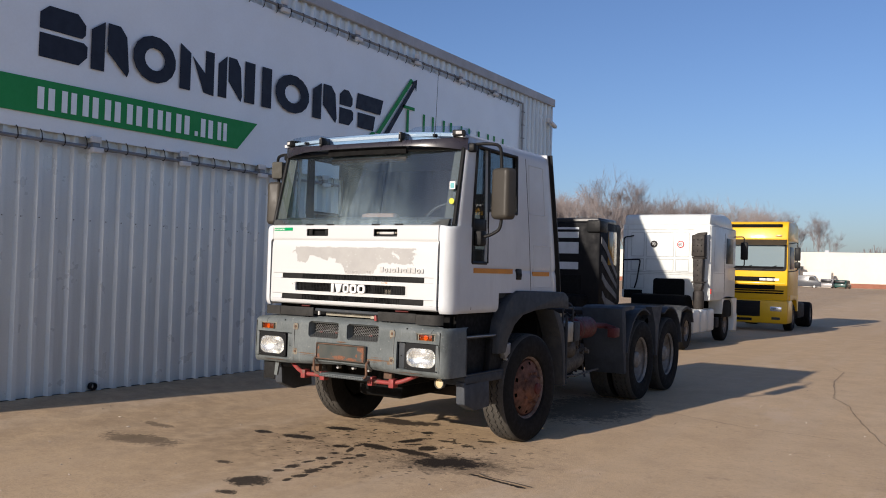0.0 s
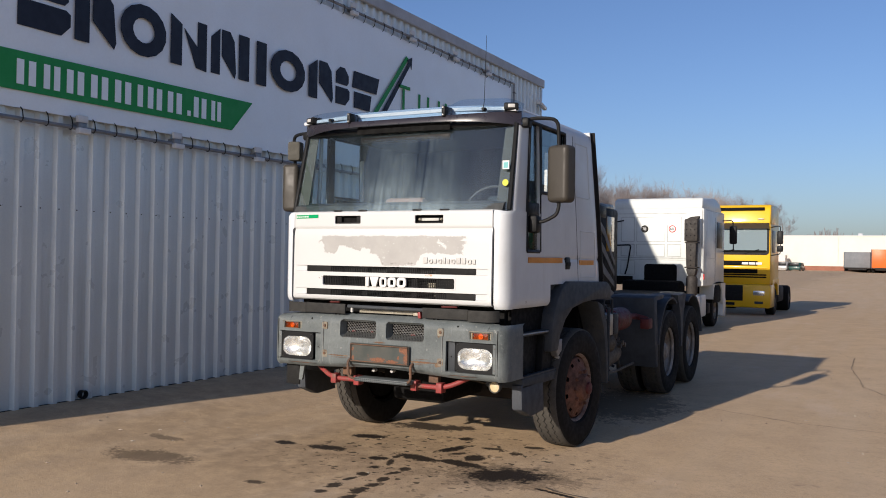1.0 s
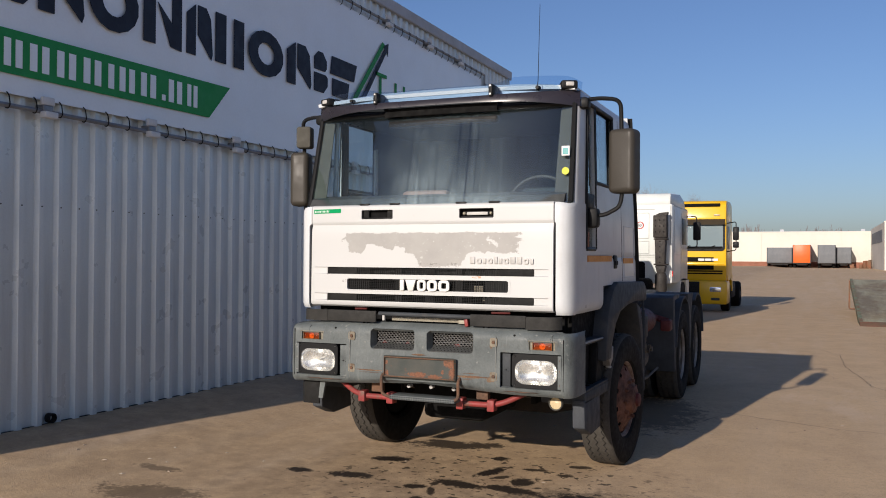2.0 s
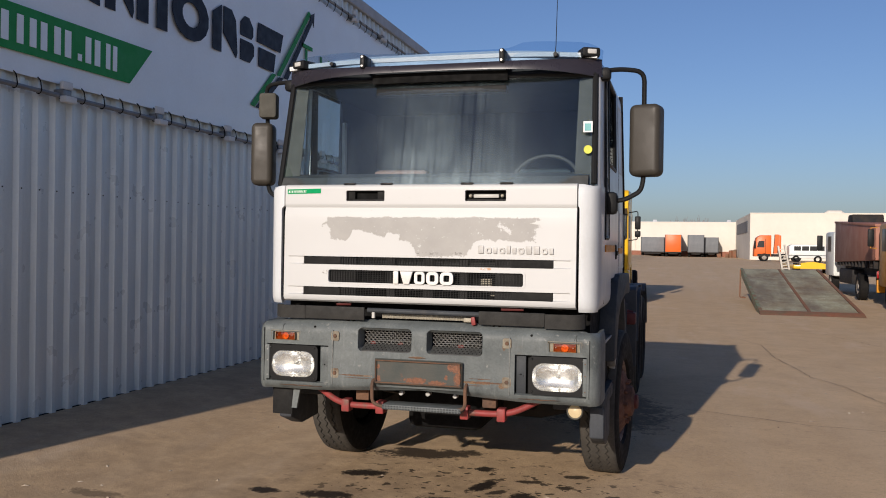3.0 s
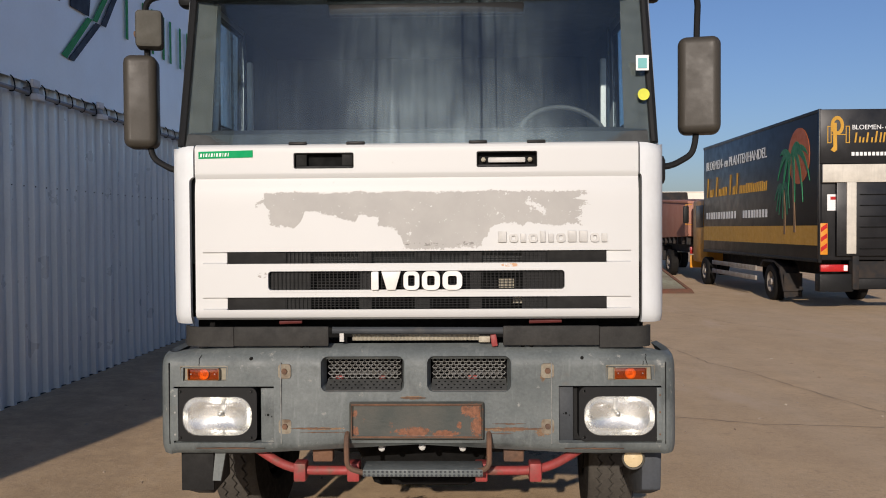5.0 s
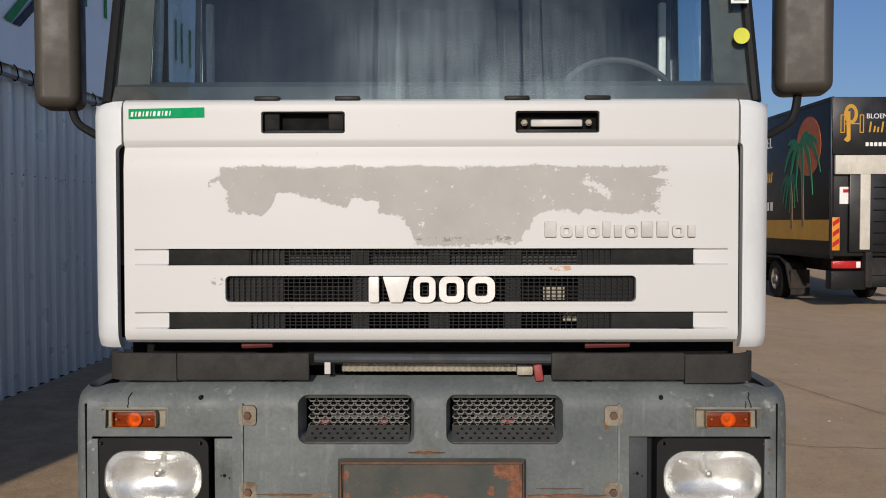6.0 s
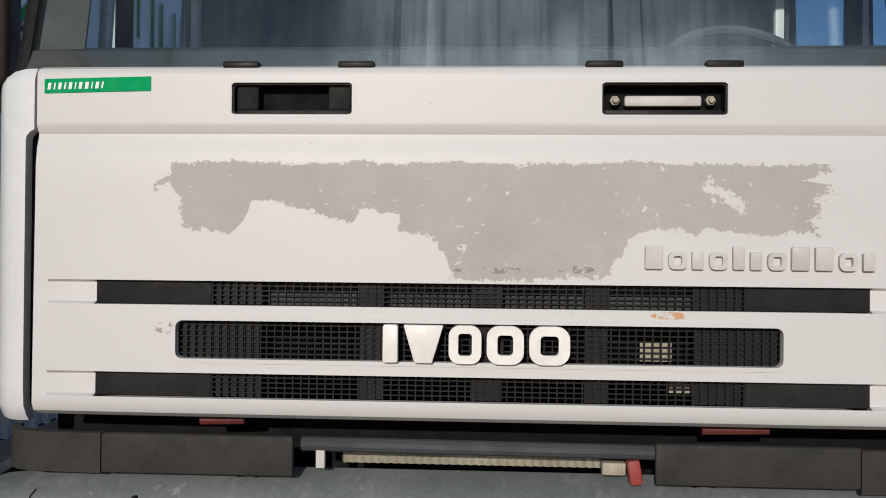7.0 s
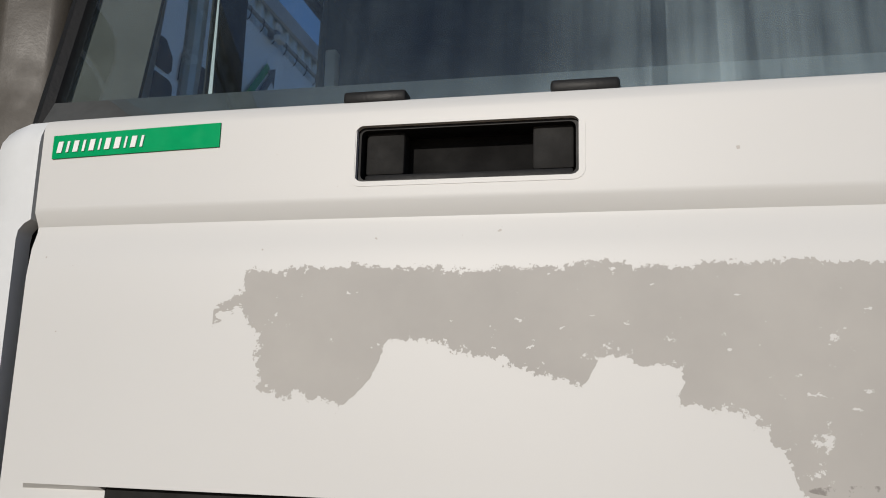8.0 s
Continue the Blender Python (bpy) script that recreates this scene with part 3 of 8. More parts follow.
def lathe(bm, prof, n=32, m=None, close=False):
    """Turn a profile of (x, radius) round the x axis."""
    rings = [[bm.verts.new((x, r * math.cos(2 * math.pi * k / n), r * math.sin(2 * math.pi * k / n))) for k in range(n)] for x, r in prof]
    for a, b in zip(rings, rings[1:]):
        for k in range(n):
            bm.faces.new((a[k], a[(k + 1) % n], b[(k + 1) % n], b[k]))
    if close:
        bm.faces.new(rings[0][::-1])
        bm.faces.new(rings[-1])
    if m is not None:
        bmesh.ops.transform(bm, matrix=m, verts=[v for r in rings for v in r])
    return bm


def tube(bm, pts, r, n=10, taper=1.0):
    """A round bar along a line of points, capped at both ends."""
    pts = [Vector(p) for p in pts]
    rings, up = [], None
    for i, p in enumerate(pts):
        d = (pts[min(i + 1, len(pts) - 1)] - pts[max(i - 1, 0)]).normalized()
        if up is None:
            up = d.orthogonal().normalized()
        s = (up - d * up.dot(d)).normalized()
        up = s
        q = d.cross(s)
        rad = r * (1 + (taper - 1) * i / max(1, len(pts) - 1))
        rings.append([bm.verts.new(p + (s * math.cos(2 * math.pi * k / n) + q * math.sin(2 * math.pi * k / n)) * rad) for k in range(n)])
    for a, b in zip(rings, rings[1:]):
        for k in range(n):
            bm.faces.new((a[k], a[(k + 1) % n], b[(k + 1) % n], b[k]))
    bm.faces.new(rings[0][::-1])
    bm.faces.new(rings[-1])
    return bm


def soft_path(pts, radius=0.08, steps=4):
    """Round the corners of a line of points."""
    pts = [Vector(p) for p in pts]
    out = [pts[0]]
    for a, b, c in zip(pts, pts[1:], pts[2:]):
        r = min(radius, (a - b).length * 0.45, (c - b).length * 0.45)
        p, q = b + (a - b).normalized() * r, b + (c - b).normalized() * r
        for k in range(steps + 1):
            s = k / steps
            out.append(p * (1 - s) ** 2 + b * 2 * s * (1 - s) + q * s ** 2)
    out.append(pts[-1])
    return out


def thicken(bm, t, out):
    """Give an open surface depth behind the side that faces out."""
    bm.normal_update()
    total = Vector((0, 0, 0))
    for f in bm.faces:
        total += f.normal * f.calc_area()
    if total.dot(Vector(out)) < 0:
        bmesh.ops.reverse_faces(bm, faces=bm.faces[:])
        bm.normal_update()
    faces, rim = bm.faces[:], [(e.verts[0], e.verts[1], e.link_faces[0]) for e in bm.edges if len(e.link_faces) == 1]
    back = {v: bm.verts.new(v.co - v.normal * t) for v in bm.verts[:]}
    for f in faces:
        bm.faces.new([back[v] for v in reversed(list(f.verts))])
    for a, b, f in rim:
        vs = list(f.verts)
        if vs[(vs.index(a) + 1) % len(vs)] is not b:
            a, b = b, a
        bm.faces.new((b, a, back[a], back[b]))
    return bm


def sheet(us, vs, f, skip=None, thick=0.0, out=(0, -1, 0)):
    """A surface over a grid of us and vs; skip leaves cells open, thick gives it depth behind the side that faces out."""
    bm = bmesh.new()
    g = [[bm.verts.new(f(u, v)) for v in vs] for u in us]
    for i in range(len(us) - 1):
        for j in range(len(vs) - 1):
            if skip and skip((us[i] + us[i + 1]) / 2, (vs[j] + vs[j + 1]) / 2):
                continue
            bm.faces.new((g[i][j], g[i + 1][j], g[i + 1][j + 1], g[i][j + 1]))
    bmesh.ops.delete(bm, geom=[v for v in bm.verts if not v.link_faces], context="VERTS")
    bmesh.ops.recalc_face_normals(bm, faces=bm.faces[:])
    return thicken(bm, thick, out) if thick else bm


def lerp(table, x):
    for (a, p), (b, q) in zip(table, table[1:]):
        if x <= b:
            return p + (q - p) * max(0.0, (x - a) / (b - a))
    return table[-1][1]


def span(a, b, n):
    return [a + (b - a) * i / n for i in range(n + 1)]


def mesh_of(name, bm, material, smooth=35.0):
    me = bpy.data.meshes.new(name)
    bm.to_mesh(me)
    bm.free()
    me.materials.append(material)
    if smooth:
        me.shade_smooth()
        me.set_sharp_from_angle(angle=radians(smooth))
    return me


def part(name, bm, material, parent, label="", smooth=35.0):
    ob = new(name, mesh_of(name, bm, material, smooth))
    ob.parent = parent
    return tagged(ob, label)


def thing(name, label, category, group="", kind="", at=None):
    ob = new(name)
    ob.empty_display_size = 0.2
    if at is not None:
        ob.matrix_basis = at
    return tagged(ob, label, category, group, kind)


def solo(name, bm, material, label, category, group="", kind="", at=None, smooth=35.0):
    ob = new(name, mesh_of(name, bm, material, smooth))
    if at is not None:
        ob.matrix_basis = at
    return tagged(ob, label, category, group, kind)


def B(*a, **k):
    return box(bmesh.new(), *a, **k)


def ngon_round(w, h, r, n=5):
    """Outline of a rectangle with round corners."""
    out = []
    for cx, cy, s in ((w - r, h - r, 0), (r - w, h - r, 90), (r - w, r - h, 180), (w - r, r - h, 270)):
        for k in range(n + 1):
            a = radians(s + 90 * k / n)
            out.append((cx + r * math.cos(a), cy + r * math.sin(a)))
    return out


def bars(bm, x0, x1, z0, z1, y0, y1, shapes, gap=0.22):
    """Plain blocks in a row, standing for marks whose wording is left out; shapes are relative widths, negative for a ring."""
    total = sum(abs(s) for s in shapes)
    x = x0
    for s in shapes:
        w = (x1 - x0) * abs(s) / total
        a, b = x, x + w * (1 - gap)
        if s < 0:
            t = min(b - a, z1 - z0) * 0.27
            for q in ((a, a + t, z0, z1), (b - t, b, z0, z1), (a + t, b - t, z1 - t, z1), (a + t, b - t, z0, z0 + t)):
                box(bm, q[0], q[1], y0, y1, q[2], q[3])
        else:
            box(bm, a, b, y0, y1, z0, z1)
        x += w
    return bm


def add_stain(m, col, scale, stretch, lo, hi, strength):
    """Lays an uneven stain of one colour over a finished material."""
    t = m.node_tree
    base = t.nodes["Principled BSDF"].inputs["Base Color"]
    co = t.nodes.new("ShaderNodeTexCoord").outputs["Object"]
    fac = ramp(t, noise_tex(t, scale, 7, 0.68, co, stretch), [(lo, 0.0), (hi, strength)])
    if base.links:
        old = base.links[0].from_socket
        t.links.new(mix(t, fac, old, col), base)


add_stain(BUMPER, (0.15, 0.105, 0.07), 3.2, (1.0, 1.0, 1.8), 0.60, 0.74, 0.45)
add_stain(BUMPER, (0.22, 0.235, 0.228), 7.0, (2.2, 1.0, 0.3), 0.56, 0.72, 0.5)
add_stain(BUMPER, (0.235, 0.25, 0.242), 26.0, (0.35, 1.0, 2.2), 0.67, 0.72, 0.5)
add_stain(BUMPER, (0.035, 0.040, 0.040), 5.0, (1.0, 1.0, 0.6), 0.55, 0.70, 0.6)
add_stain(PLATE, (0.16, 0.062, 0.03), 6.0, (1.0, 1.0, 1.0), 0.62, 0.68, 0.85)


def rust_blooms(m, blooms, col):
    """Rust with ragged rims round given places: centre x and z, half sizes."""
    t = m.node_tree
    base = t.nodes["Principled BSDF"].inputs["Base Color"]
    co = t.nodes.new("ShaderNodeTexCoord").outputs["Object"]
    sep = t.nodes.new("ShaderNodeSeparateXYZ")
    t.links.new(co, sep.inputs[0])
    rag = math_n(t, "MULTIPLY", math_n(t, "SUBTRACT", noise_tex(t, 55.0, 7, 0.78, co), 0.5), 5.5)
    c = base.links[0].from_socket
    tone = mix(t, ramp(t, noise_tex(t, 48.0, 5, 0.7, co), [(0.35, 0.0), (0.65, 1.0)]), col, tuple(v * 0.45 for v in col))
    for x, z, ax, az in blooms:
        ex = math_n(t, "DIVIDE", math_n(t, "SUBTRACT", sep.outputs[0], x), ax)
        ez = math_n(t, "DIVIDE", math_n(t, "SUBTRACT", sep.outputs[2], z), az)
        d = math_n(t, "ADD", math_n(t, "ADD", math_n(t, "MULTIPLY", ex, ex), math_n(t, "MULTIPLY", ez, ez)), rag)
        c = mix(t, ramp(t, d, [(0.75, 0.9), (1.0, 0.0)]), c, tone)
    t.links.new(c, base)


rust_blooms(PLATE, ((0.265, 1.062, 0.05, 0.035), (0.288, 0.99, 0.026, 0.06), (0.205, 0.993, 0.014, 0.016), (-0.01, 0.962, 0.09, 0.022), (-0.285, 1.045, 0.012, 0.018), (-0.285, 0.965, 0.018, 0.022), (0.14, 0.955, 0.06, 0.016)), (0.225, 0.088, 0.042))
rust_blooms(BUMPER, ((0.42, 0.968, 0.12, 0.010), (0.60, 0.958, 0.04, 0.022), (-0.01, 1.118, 0.06, 0.008), (-0.45, 0.972, 0.12, 0.006), (0.60, 1.215, 0.012, 0.03)), (0.21, 0.125, 0.065))
add_stain(FENDER, (0.13, 0.115, 0.095), 4.0, (1.0, 1.0, 0.6), 0.55, 0.75, 0.5)
add_stain(RAMP_DECK, (0.13, 0.10, 0.072), 0.8, (1.3, 0.35, 1.0), 0.42, 0.62, 0.75)
add_stain(RED, (0.12, 0.07, 0.05), 9.0, (1.0, 1.0, 1.0), 0.52, 0.64, 0.8)
add_stain(SHEET, (0.40, 0.43, 0.43), 1.6, (1.0, 2.5, 0.18), 0.52, 0.72, 0.45)
add_stain(WHITE, (0.36, 0.34, 0.31), 3.0, (1.0, 1.0, 0.25), 0.58, 0.78, 0.35)


def ring_plate(outer, inner, y0, y1, bm=None):
    """A flat frame between two outlines of as many points, with its inner and outer edges turned in from y0 to y1."""
    bm = bm or bmesh.new()
    loops = [[bm.verts.new((px, y, pz)) for px, pz in line] for line, y in ((outer, y1), (outer, y0), (inner, y0), (inner, y1))]
    n = len(outer)
    for a, b in zip(loops, loops[1:]):
        for i in range(n):
            bm.faces.new((a[i], a[(i + 1) % n], b[(i + 1) % n], b[i]))
    return bm


def parts_of(name, bm, material, parent, label=""):
    """Every loose block of a mesh becomes a part of its own."""
    left = set(bm.faces)
    while left:
        seed = left.pop()
        island, todo = [seed], [seed]
        while todo:
            for e in todo.pop().edges:
                for f in e.link_faces:
                    if f in left:
                        left.discard(f)
                        island.append(f)
                        todo.append(f)
        one, seen = bmesh.new(), {}
        for f in sorted(island, key=lambda q: q.index):
            for v in f.verts:
                if v not in seen:
                    seen[v] = one.verts.new(v.co)
            one.faces.new([seen[v] for v in f.verts])
        part(name, one, material, parent, label, smooth=0)
    bm.free()


# ---- ground ----
def ground_z(x, y):
    """The yard: level under the trucks, a drain fall towards the hall, a slow rise to the far end."""
    s = min(1.0, max(0.0, (-x - 2.0) / 2.3))
    z = 0.17 * s * s * (3 - 2 * s)
    s = min(1.0, max(0.0, (y - 32.0) / 60.0))
    return z + 0.55 * s * s * (3 - 2 * s)


gx = [-2500, -900, -300, -120, -60, -30, -15, -9] + span(-6, 14, 80) + [17, 22, 30, 45, 70, 120, 300, 900, 2500]
gy = [-2500, -900, -300, -100, -50, -30, -20] + span(-14, 36, 200) + span(38, 100, 31) + [110, 125, 145, 170, 220, 300, 500, 1000, 2500]
solo("ground", sheet(gx, gy, lambda x, y: (x, y, ground_z(x, y) + (0.006 * noise.noise((x * 0.8, y * 0.8, 0)) if -9 < x < 20 and -14 < y < 36 and not (abs(x) < 1.6 and 0 < y < 8.5) else 0))), PAVING, "worn pale brown yard paving with oil stains and drips", "ground", kind="structure")


def crack(pts, width, seed):
    rnd = random.Random(seed)
    line = []
    for (ax, ay), (bx, by) in zip(pts, pts[1:]):
        n = max(2, int(math.hypot(bx - ax, by - ay) / 0.15))
        for k in range(n):
            line.append((ax + (bx - ax) * k / n + rnd.uniform(-0.022, 0.022), ay + (by - ay) * k / n + rnd.uniform(-0.022, 0.022)))
    line.append(pts[-1])
    bm = bmesh.new()
    rows = []
    for i, (x, y) in enumerate(line):
        x2, y2 = line[min(i + 1, len(line) - 1)]
        x1, y1 = line[max(i - 1, 0)]
        d = Vector((x2 - x1, y2 - y1)).normalized()
        w = width * rnd.uniform(0.4, 1.3)
        rows.append([bm.verts.new((x - d.y * w * s, y + d.x * w * s, ground_z(x, y) + 0.011)) for s in (-1, 1)])
    for a, b in zip(rows, rows[1:]):
        bm.faces.new((a[0], a[1], b[1], b[0]))
    return bm


for pts, w, seed in (([(3.0, 13.4), (3.3, 12.5), (3.35, 10.6), (3.65, 8.2), (3.95, 7.4), (4.3, 5.7), (4.75, 4.0)], 0.005, 3), ([(0.9, 5.4), (1.5, 5.0), (2.15, 4.75), (3.1, 4.35), (4.2, 4.2)], 0.0055, 4), ([(1.6, 0.05), (1.85, -0.05), (2.25, -0.12)], 0.014, 6), ([(4.9, 15.5), (5.6, 13.0), (6.4, 11.8)], 0.005, 7)):
    solo("ground_crack", crack(pts, w, seed), CRACK, "thin dark crack winding across the yard paving", "crack", kind="structure")

# leaf scraps and grit lying about
bm, rnd = bmesh.new(), random.Random(21)
for k in range(170):
    x, y = rnd.uniform(-3.5, 7.0), rnd.uniform(-4.5, 10.0)
    a, w, l, z = rnd.uniform(0, 6.28), rnd.uniform(0.004, 0.014), rnd.uniform(0.008, 0.035), ground_z(x, y)
    ring = [bm.verts.new((x + l * math.cos(a) * p - w * math.sin(a) * q, y + l * math.sin(a) * p + w * math.cos(a) * q, z + h)) for p, q, h in ((-1, 0, 0.0), (0, -1, 0.001), (1, 0, 0.0), (0, 1, 0.001), (0, 0, rnd.uniform(0.006, 0.014)))]
    for i in range(4):
        bm.faces.new((ring[i], ring[(i + 1) % 4], ring[4]))
solo("ground_litter", bm, surf("dry_leaf_scraps", (0.16, 0.105, 0.065), 0.9, blotch=(0.9, 0.8), col2=(0.42, 0.36, 0.28)), "scraps of dry leaf and grit on the paving", "litter", kind="stuff", smooth=0)

# ---- hall beside the truck ----
WALL_X, WALL_Y0, WALL_Y1, WALL_H = -4.325, -4.605, 14.55, 6.45
hall = thing("warehouse", "long warehouse clad in grey ribbed steel sheets", "building", kind="structure")


def ribbed(y0, y1, x, z0, z1, pitch=0.241, depth=0.049):
    """Steel sheet with narrow trapezoid ribs that stand out of wide flat pans."""
    prof = []
    y = y0
    while y < y1 - pitch:
        prof += [(y, 0), (y + pitch * 0.50, 0), (y + pitch * 0.62, depth), (y + pitch * 0.86, depth), (y + pitch * 0.985, 0)]
        y += pitch
    prof.append((y1, 0))
    ys, d = [p[0] for p in prof], dict(prof)
    return sheet(ys, span(z0, z1, 2), lambda yy, z: (x + d[yy], yy, z), thick=0.002, out=(1, 0, 0))


part("wall", ribbed(WALL_Y0, WALL_Y1, WALL_X, 0.0, WALL_H), SHEET, hall, "grey ribbed steel wall in the shade", smooth=20)
screw_me = mesh_of("screw", lathe(bmesh.new(), [(-0.005, 0.0005), (-0.005, 0.006), (-0.002, 0.0075), (0.002, 0.0075)], 8, pose(0, 0, 0, 0, 0, 180)), CHASSIS)
for k in range(int((WALL_Y1 - WALL_Y0) / 0.241) - 1):
    ob = new("screw", screw_me)
    ob.parent = hall
    ob.matrix_basis = pose(WALL_X + 0.052, WALL_Y0 + 0.241 * k + 0.178, 2.385)
part("inner_wall", B(WALL_X - 0.2, WALL_X - 0.01, WALL_Y0 + 0.03, WALL_Y1 - 0.03, 0, WALL_H), CAP, hall)
part("front_wall", B(-30, WALL_X - 0.21, WALL_Y0, WALL_Y0 + 0.2, 0, WALL_H), SHEET, hall)
part("back_wall", B(-30, WALL_X - 0.21, WALL_Y1 - 0.2, WALL_Y1, 0, WALL_H), SHEET, hall)
part("roof", B(-30, WALL_X - 0.02, WALL_Y0 + 0.01, WALL_Y1 - 0.01, WALL_H - 0.1, WALL_H + 0.02), CAP, hall)
bm = bmesh.new()
prism(bm, [(WALL_X - 0.12, WALL_H + 0.14), (WALL_X + 0.09, WALL_H + 0.14), (WALL_X + 0.09, WALL_H - 0.05), (WALL_X + 0.06, WALL_H - 0.07), (WALL_X + 0.06, WALL_H + 0.06), (WALL_X - 0.12, WALL_H + 0.06)], "y", WALL_Y0 - 0.02, WALL_Y1 + 0.04)
part("roof_edge", bm, CAP, hall, "grey folded steel trim along the roof", smooth=0)
part("corner_trim", B(WALL_X - 0.05, WALL_X + 0.045, WALL_Y1 - 0.07, WALL_Y1 + 0.015, 0, WALL_H - 0.06, bevel=0.008), SHEET, hall)
# solid near-black strip in place of the shade under the cladding
part("base_gap_shade", B(WALL_X - 0.008, WALL_X + 0.025, WALL_Y0, WALL_Y1 - 0.1, 0.0, 0.175), VOID, hall, "near-black strip for the shaded gap under the cladding")
bm = bmesh.new()
lathe(bm, [(0, 0.05), (0.07, 0.05), (0.07, 0.038), (0.01, 0.036)], 16, pose(WALL_X + 0.035, 0.27, 0.235))
part("drain_pipe", bm, BLACK, hall, "short black pipe end near the ground")

# banner with its tube frame
SIGN_X = -4.235
banner = thing("banner_sign", "large pale grey advertising banner with dark blue and green shapes", "sign", kind="", at=pose(SIGN_X, 0, 0, 0, 0, 90))
# in the banner's own frame x runs along the wall, z up, -y out of the wall
SY0, SY1, SZ0, SZ1 = -4.2, 12.45, 3.45, 6.02
part("cloth", sheet(span(SY0, SY1, 60), span(SZ0, SZ1, 8), lambda u, v: (u, 0.012 * math.sin(u * 2.1) * math.sin((v - SZ0) * 1.2), v), thick=0.006), BANNER, banner)


def block(pts, y=-0.024, t=0.008):
    return prism(bmesh.new(), pts, "y", y, y + t)




def zt(u):
    return 4.345 + 0.022 * max(0, u), 5.01 + 0.018 * max(0, u)


# ten dark shapes in a row: plain blocks, notched blocks and rings
def plate(outline):
    return part("dark_shape", prism(bmesh.new(), outline, "y", -0.024, -0.016), NAVY, banner, smooth=0)


for a, b, form in ((-0.70, -0.03, "notch"), (0.03, 0.62, "lean"), (0.68, 1.42, "ring"), (1.50, 2.15, "slant"), (2.24, 2.74, "lean"), (2.80, 3.40, "pair"), (3.50, 4.34, "ring"), (4.44, 5.10, "lean"), (5.18, 5.58, "notch"), (5.62, 6.52, "tee")):
    lo, hi = zt(a)[0], zt((a + b) / 2)[1] - 0.02
    w, h = b - a, hi - lo
    if form == "ring":
        c = [(a + w / 2 + w / 2 * math.cos(radians(q * 22.5 + 11)), lo + h / 2 + h / 2 * math.sin(radians(q * 22.5 + 11))) for q in range(16)]
        d = [(a + w / 2 + w * 0.24 * math.cos(radians(q * 22.5 + 11)), lo + h / 2 + h * 0.24 * math.sin(radians(q * 22.5 + 11))) for q in range(16)]
        part("dark_shape", ring_plate(c, d, -0.024, -0.016), NAVY, banner, smooth=0)
    elif form == "pair":
        plate([(a, lo), (a + w * 0.36, lo), (a + w * 0.36, hi), (a, hi)])
        plate([(b - w * 0.36, lo), (b, lo), (b, hi), (b - w * 0.36, hi)])
    elif form == "slant":
        plate([(a, lo), (a + w * 0.3, lo), (a + w * 0.3, hi - 0.1), (a, hi)])
        plate([(a + w * 0.36, hi - 0.14), (b - w * 0.3, lo + 0.02), (b, lo), (b, hi), (b - w * 0.26, hi), (b - w * 0.26, lo + 0.3)])
    elif form == "lean":
        plate([(a, lo), (a + w * 0.34, lo), (a + w * 0.34, hi), (a, hi - 0.14)])
        plate([(a + w * 0.42, lo + h * 0.42), (b - w * 0.05, lo), (b, lo + 0.08), (b - w * 0.08, hi - 0.12), (a + w * 0.74, hi), (a + w * 0.42, hi)])
    elif form == "tee":
        plate([(a + w * 0.05, hi - h * 0.46), (b - w * 0.1, hi - h * 0.46), (b, hi), (a + w * 0.1, hi)])
        plate([(a + w * 0.12, lo), (a + w * 0.66, lo), (a + w * 0.72, lo + h * 0.44), (a + w * 0.12, lo + h * 0.44)])
    else:
        plate([(a, lo), (b - 0.12, lo), (b, lo + 0.12), (b, lo + h * 0.4), (b - 0.06, lo + h * 0.46), (a, lo + h * 0.46)])
        plate([(a, lo + h * 0.54), (b - 0.08, lo + h * 0.54), (b - 0.03, lo + h * 0.62), (b - 0.03, hi - 0.12), (b - 0.15, hi), (a + 0.12, hi), (a, hi - 0.1)])
part("green_band", block([(SY0, 3.61), (2.68, 3.66), (3.10, 4.11), (SY0, 4.02)]), GREEN, banner, smooth=0)
u = -0.70
for w in (1, .9, 1, 1.05, 1.05, .5, 1, 1.05, .35, 1, .8):
    w *= 3.22 / 9.7
    lo = 3.705 + 0.012 * (u + 0.7)
    hi = lo + (0.27 if w > 0.14 else 0.07)
    if w > 0.2:
        part("pale_bar", block([(u, lo), (u + w * 0.26, lo), (u + w * 0.26, hi), (u, hi)], -0.031, 0.006), BANNER, banner, smooth=0)
        part("pale_bar", block([(u + w * 0.44, lo), (u + w * 0.70, lo), (u + w * 0.70, hi), (u + w * 0.44, hi)], -0.031, 0.006), BANNER, banner, smooth=0)
    else:
        part("pale_bar", block([(u, lo), (u + w * 0.5, lo), (u + w * 0.5, hi), (u, hi)], -0.031, 0.006), BANNER, banner, smooth=0)
    u += w
part("green_stripe", block([(6.32, 4.45), (6.44, 4.45), (7.54, 5.68), (7.46, 5.72)]), GREEN, banner, smooth=0)
part("blue_stripe", block([(6.56, 4.45), (6.70, 4.45), (7.62, 5.58), (7.66, 5.50), (7.68, 5.74), (7.46, 5.64), (7.54, 5.62)]), NAVY, banner, smooth=0)
part("green_stripe", block([(5.50, 3.88), (5.62, 3.86), (6.30, 4.45), (6.18, 4.45)], -0.023), GREEN, banner, smooth=0)
part("blue_stripe", block([(5.66, 3.86), (5.80, 3.86), (6.55, 4.44), (6.41, 4.44)], -0.023), NAVY, banner, smooth=0)
for k, u in enumerate((7.35, 7.95, 8.3, 8.75, 9.05, 9.5, 9.85, 10.3, 10.75, 11.05, 11.5)):
    part("green_bar", block([(u, 4.45), (u + 0.07, 4.45), (u + 0.07, 5.08), (u, 5.08)]), GREEN, banner, smooth=0)
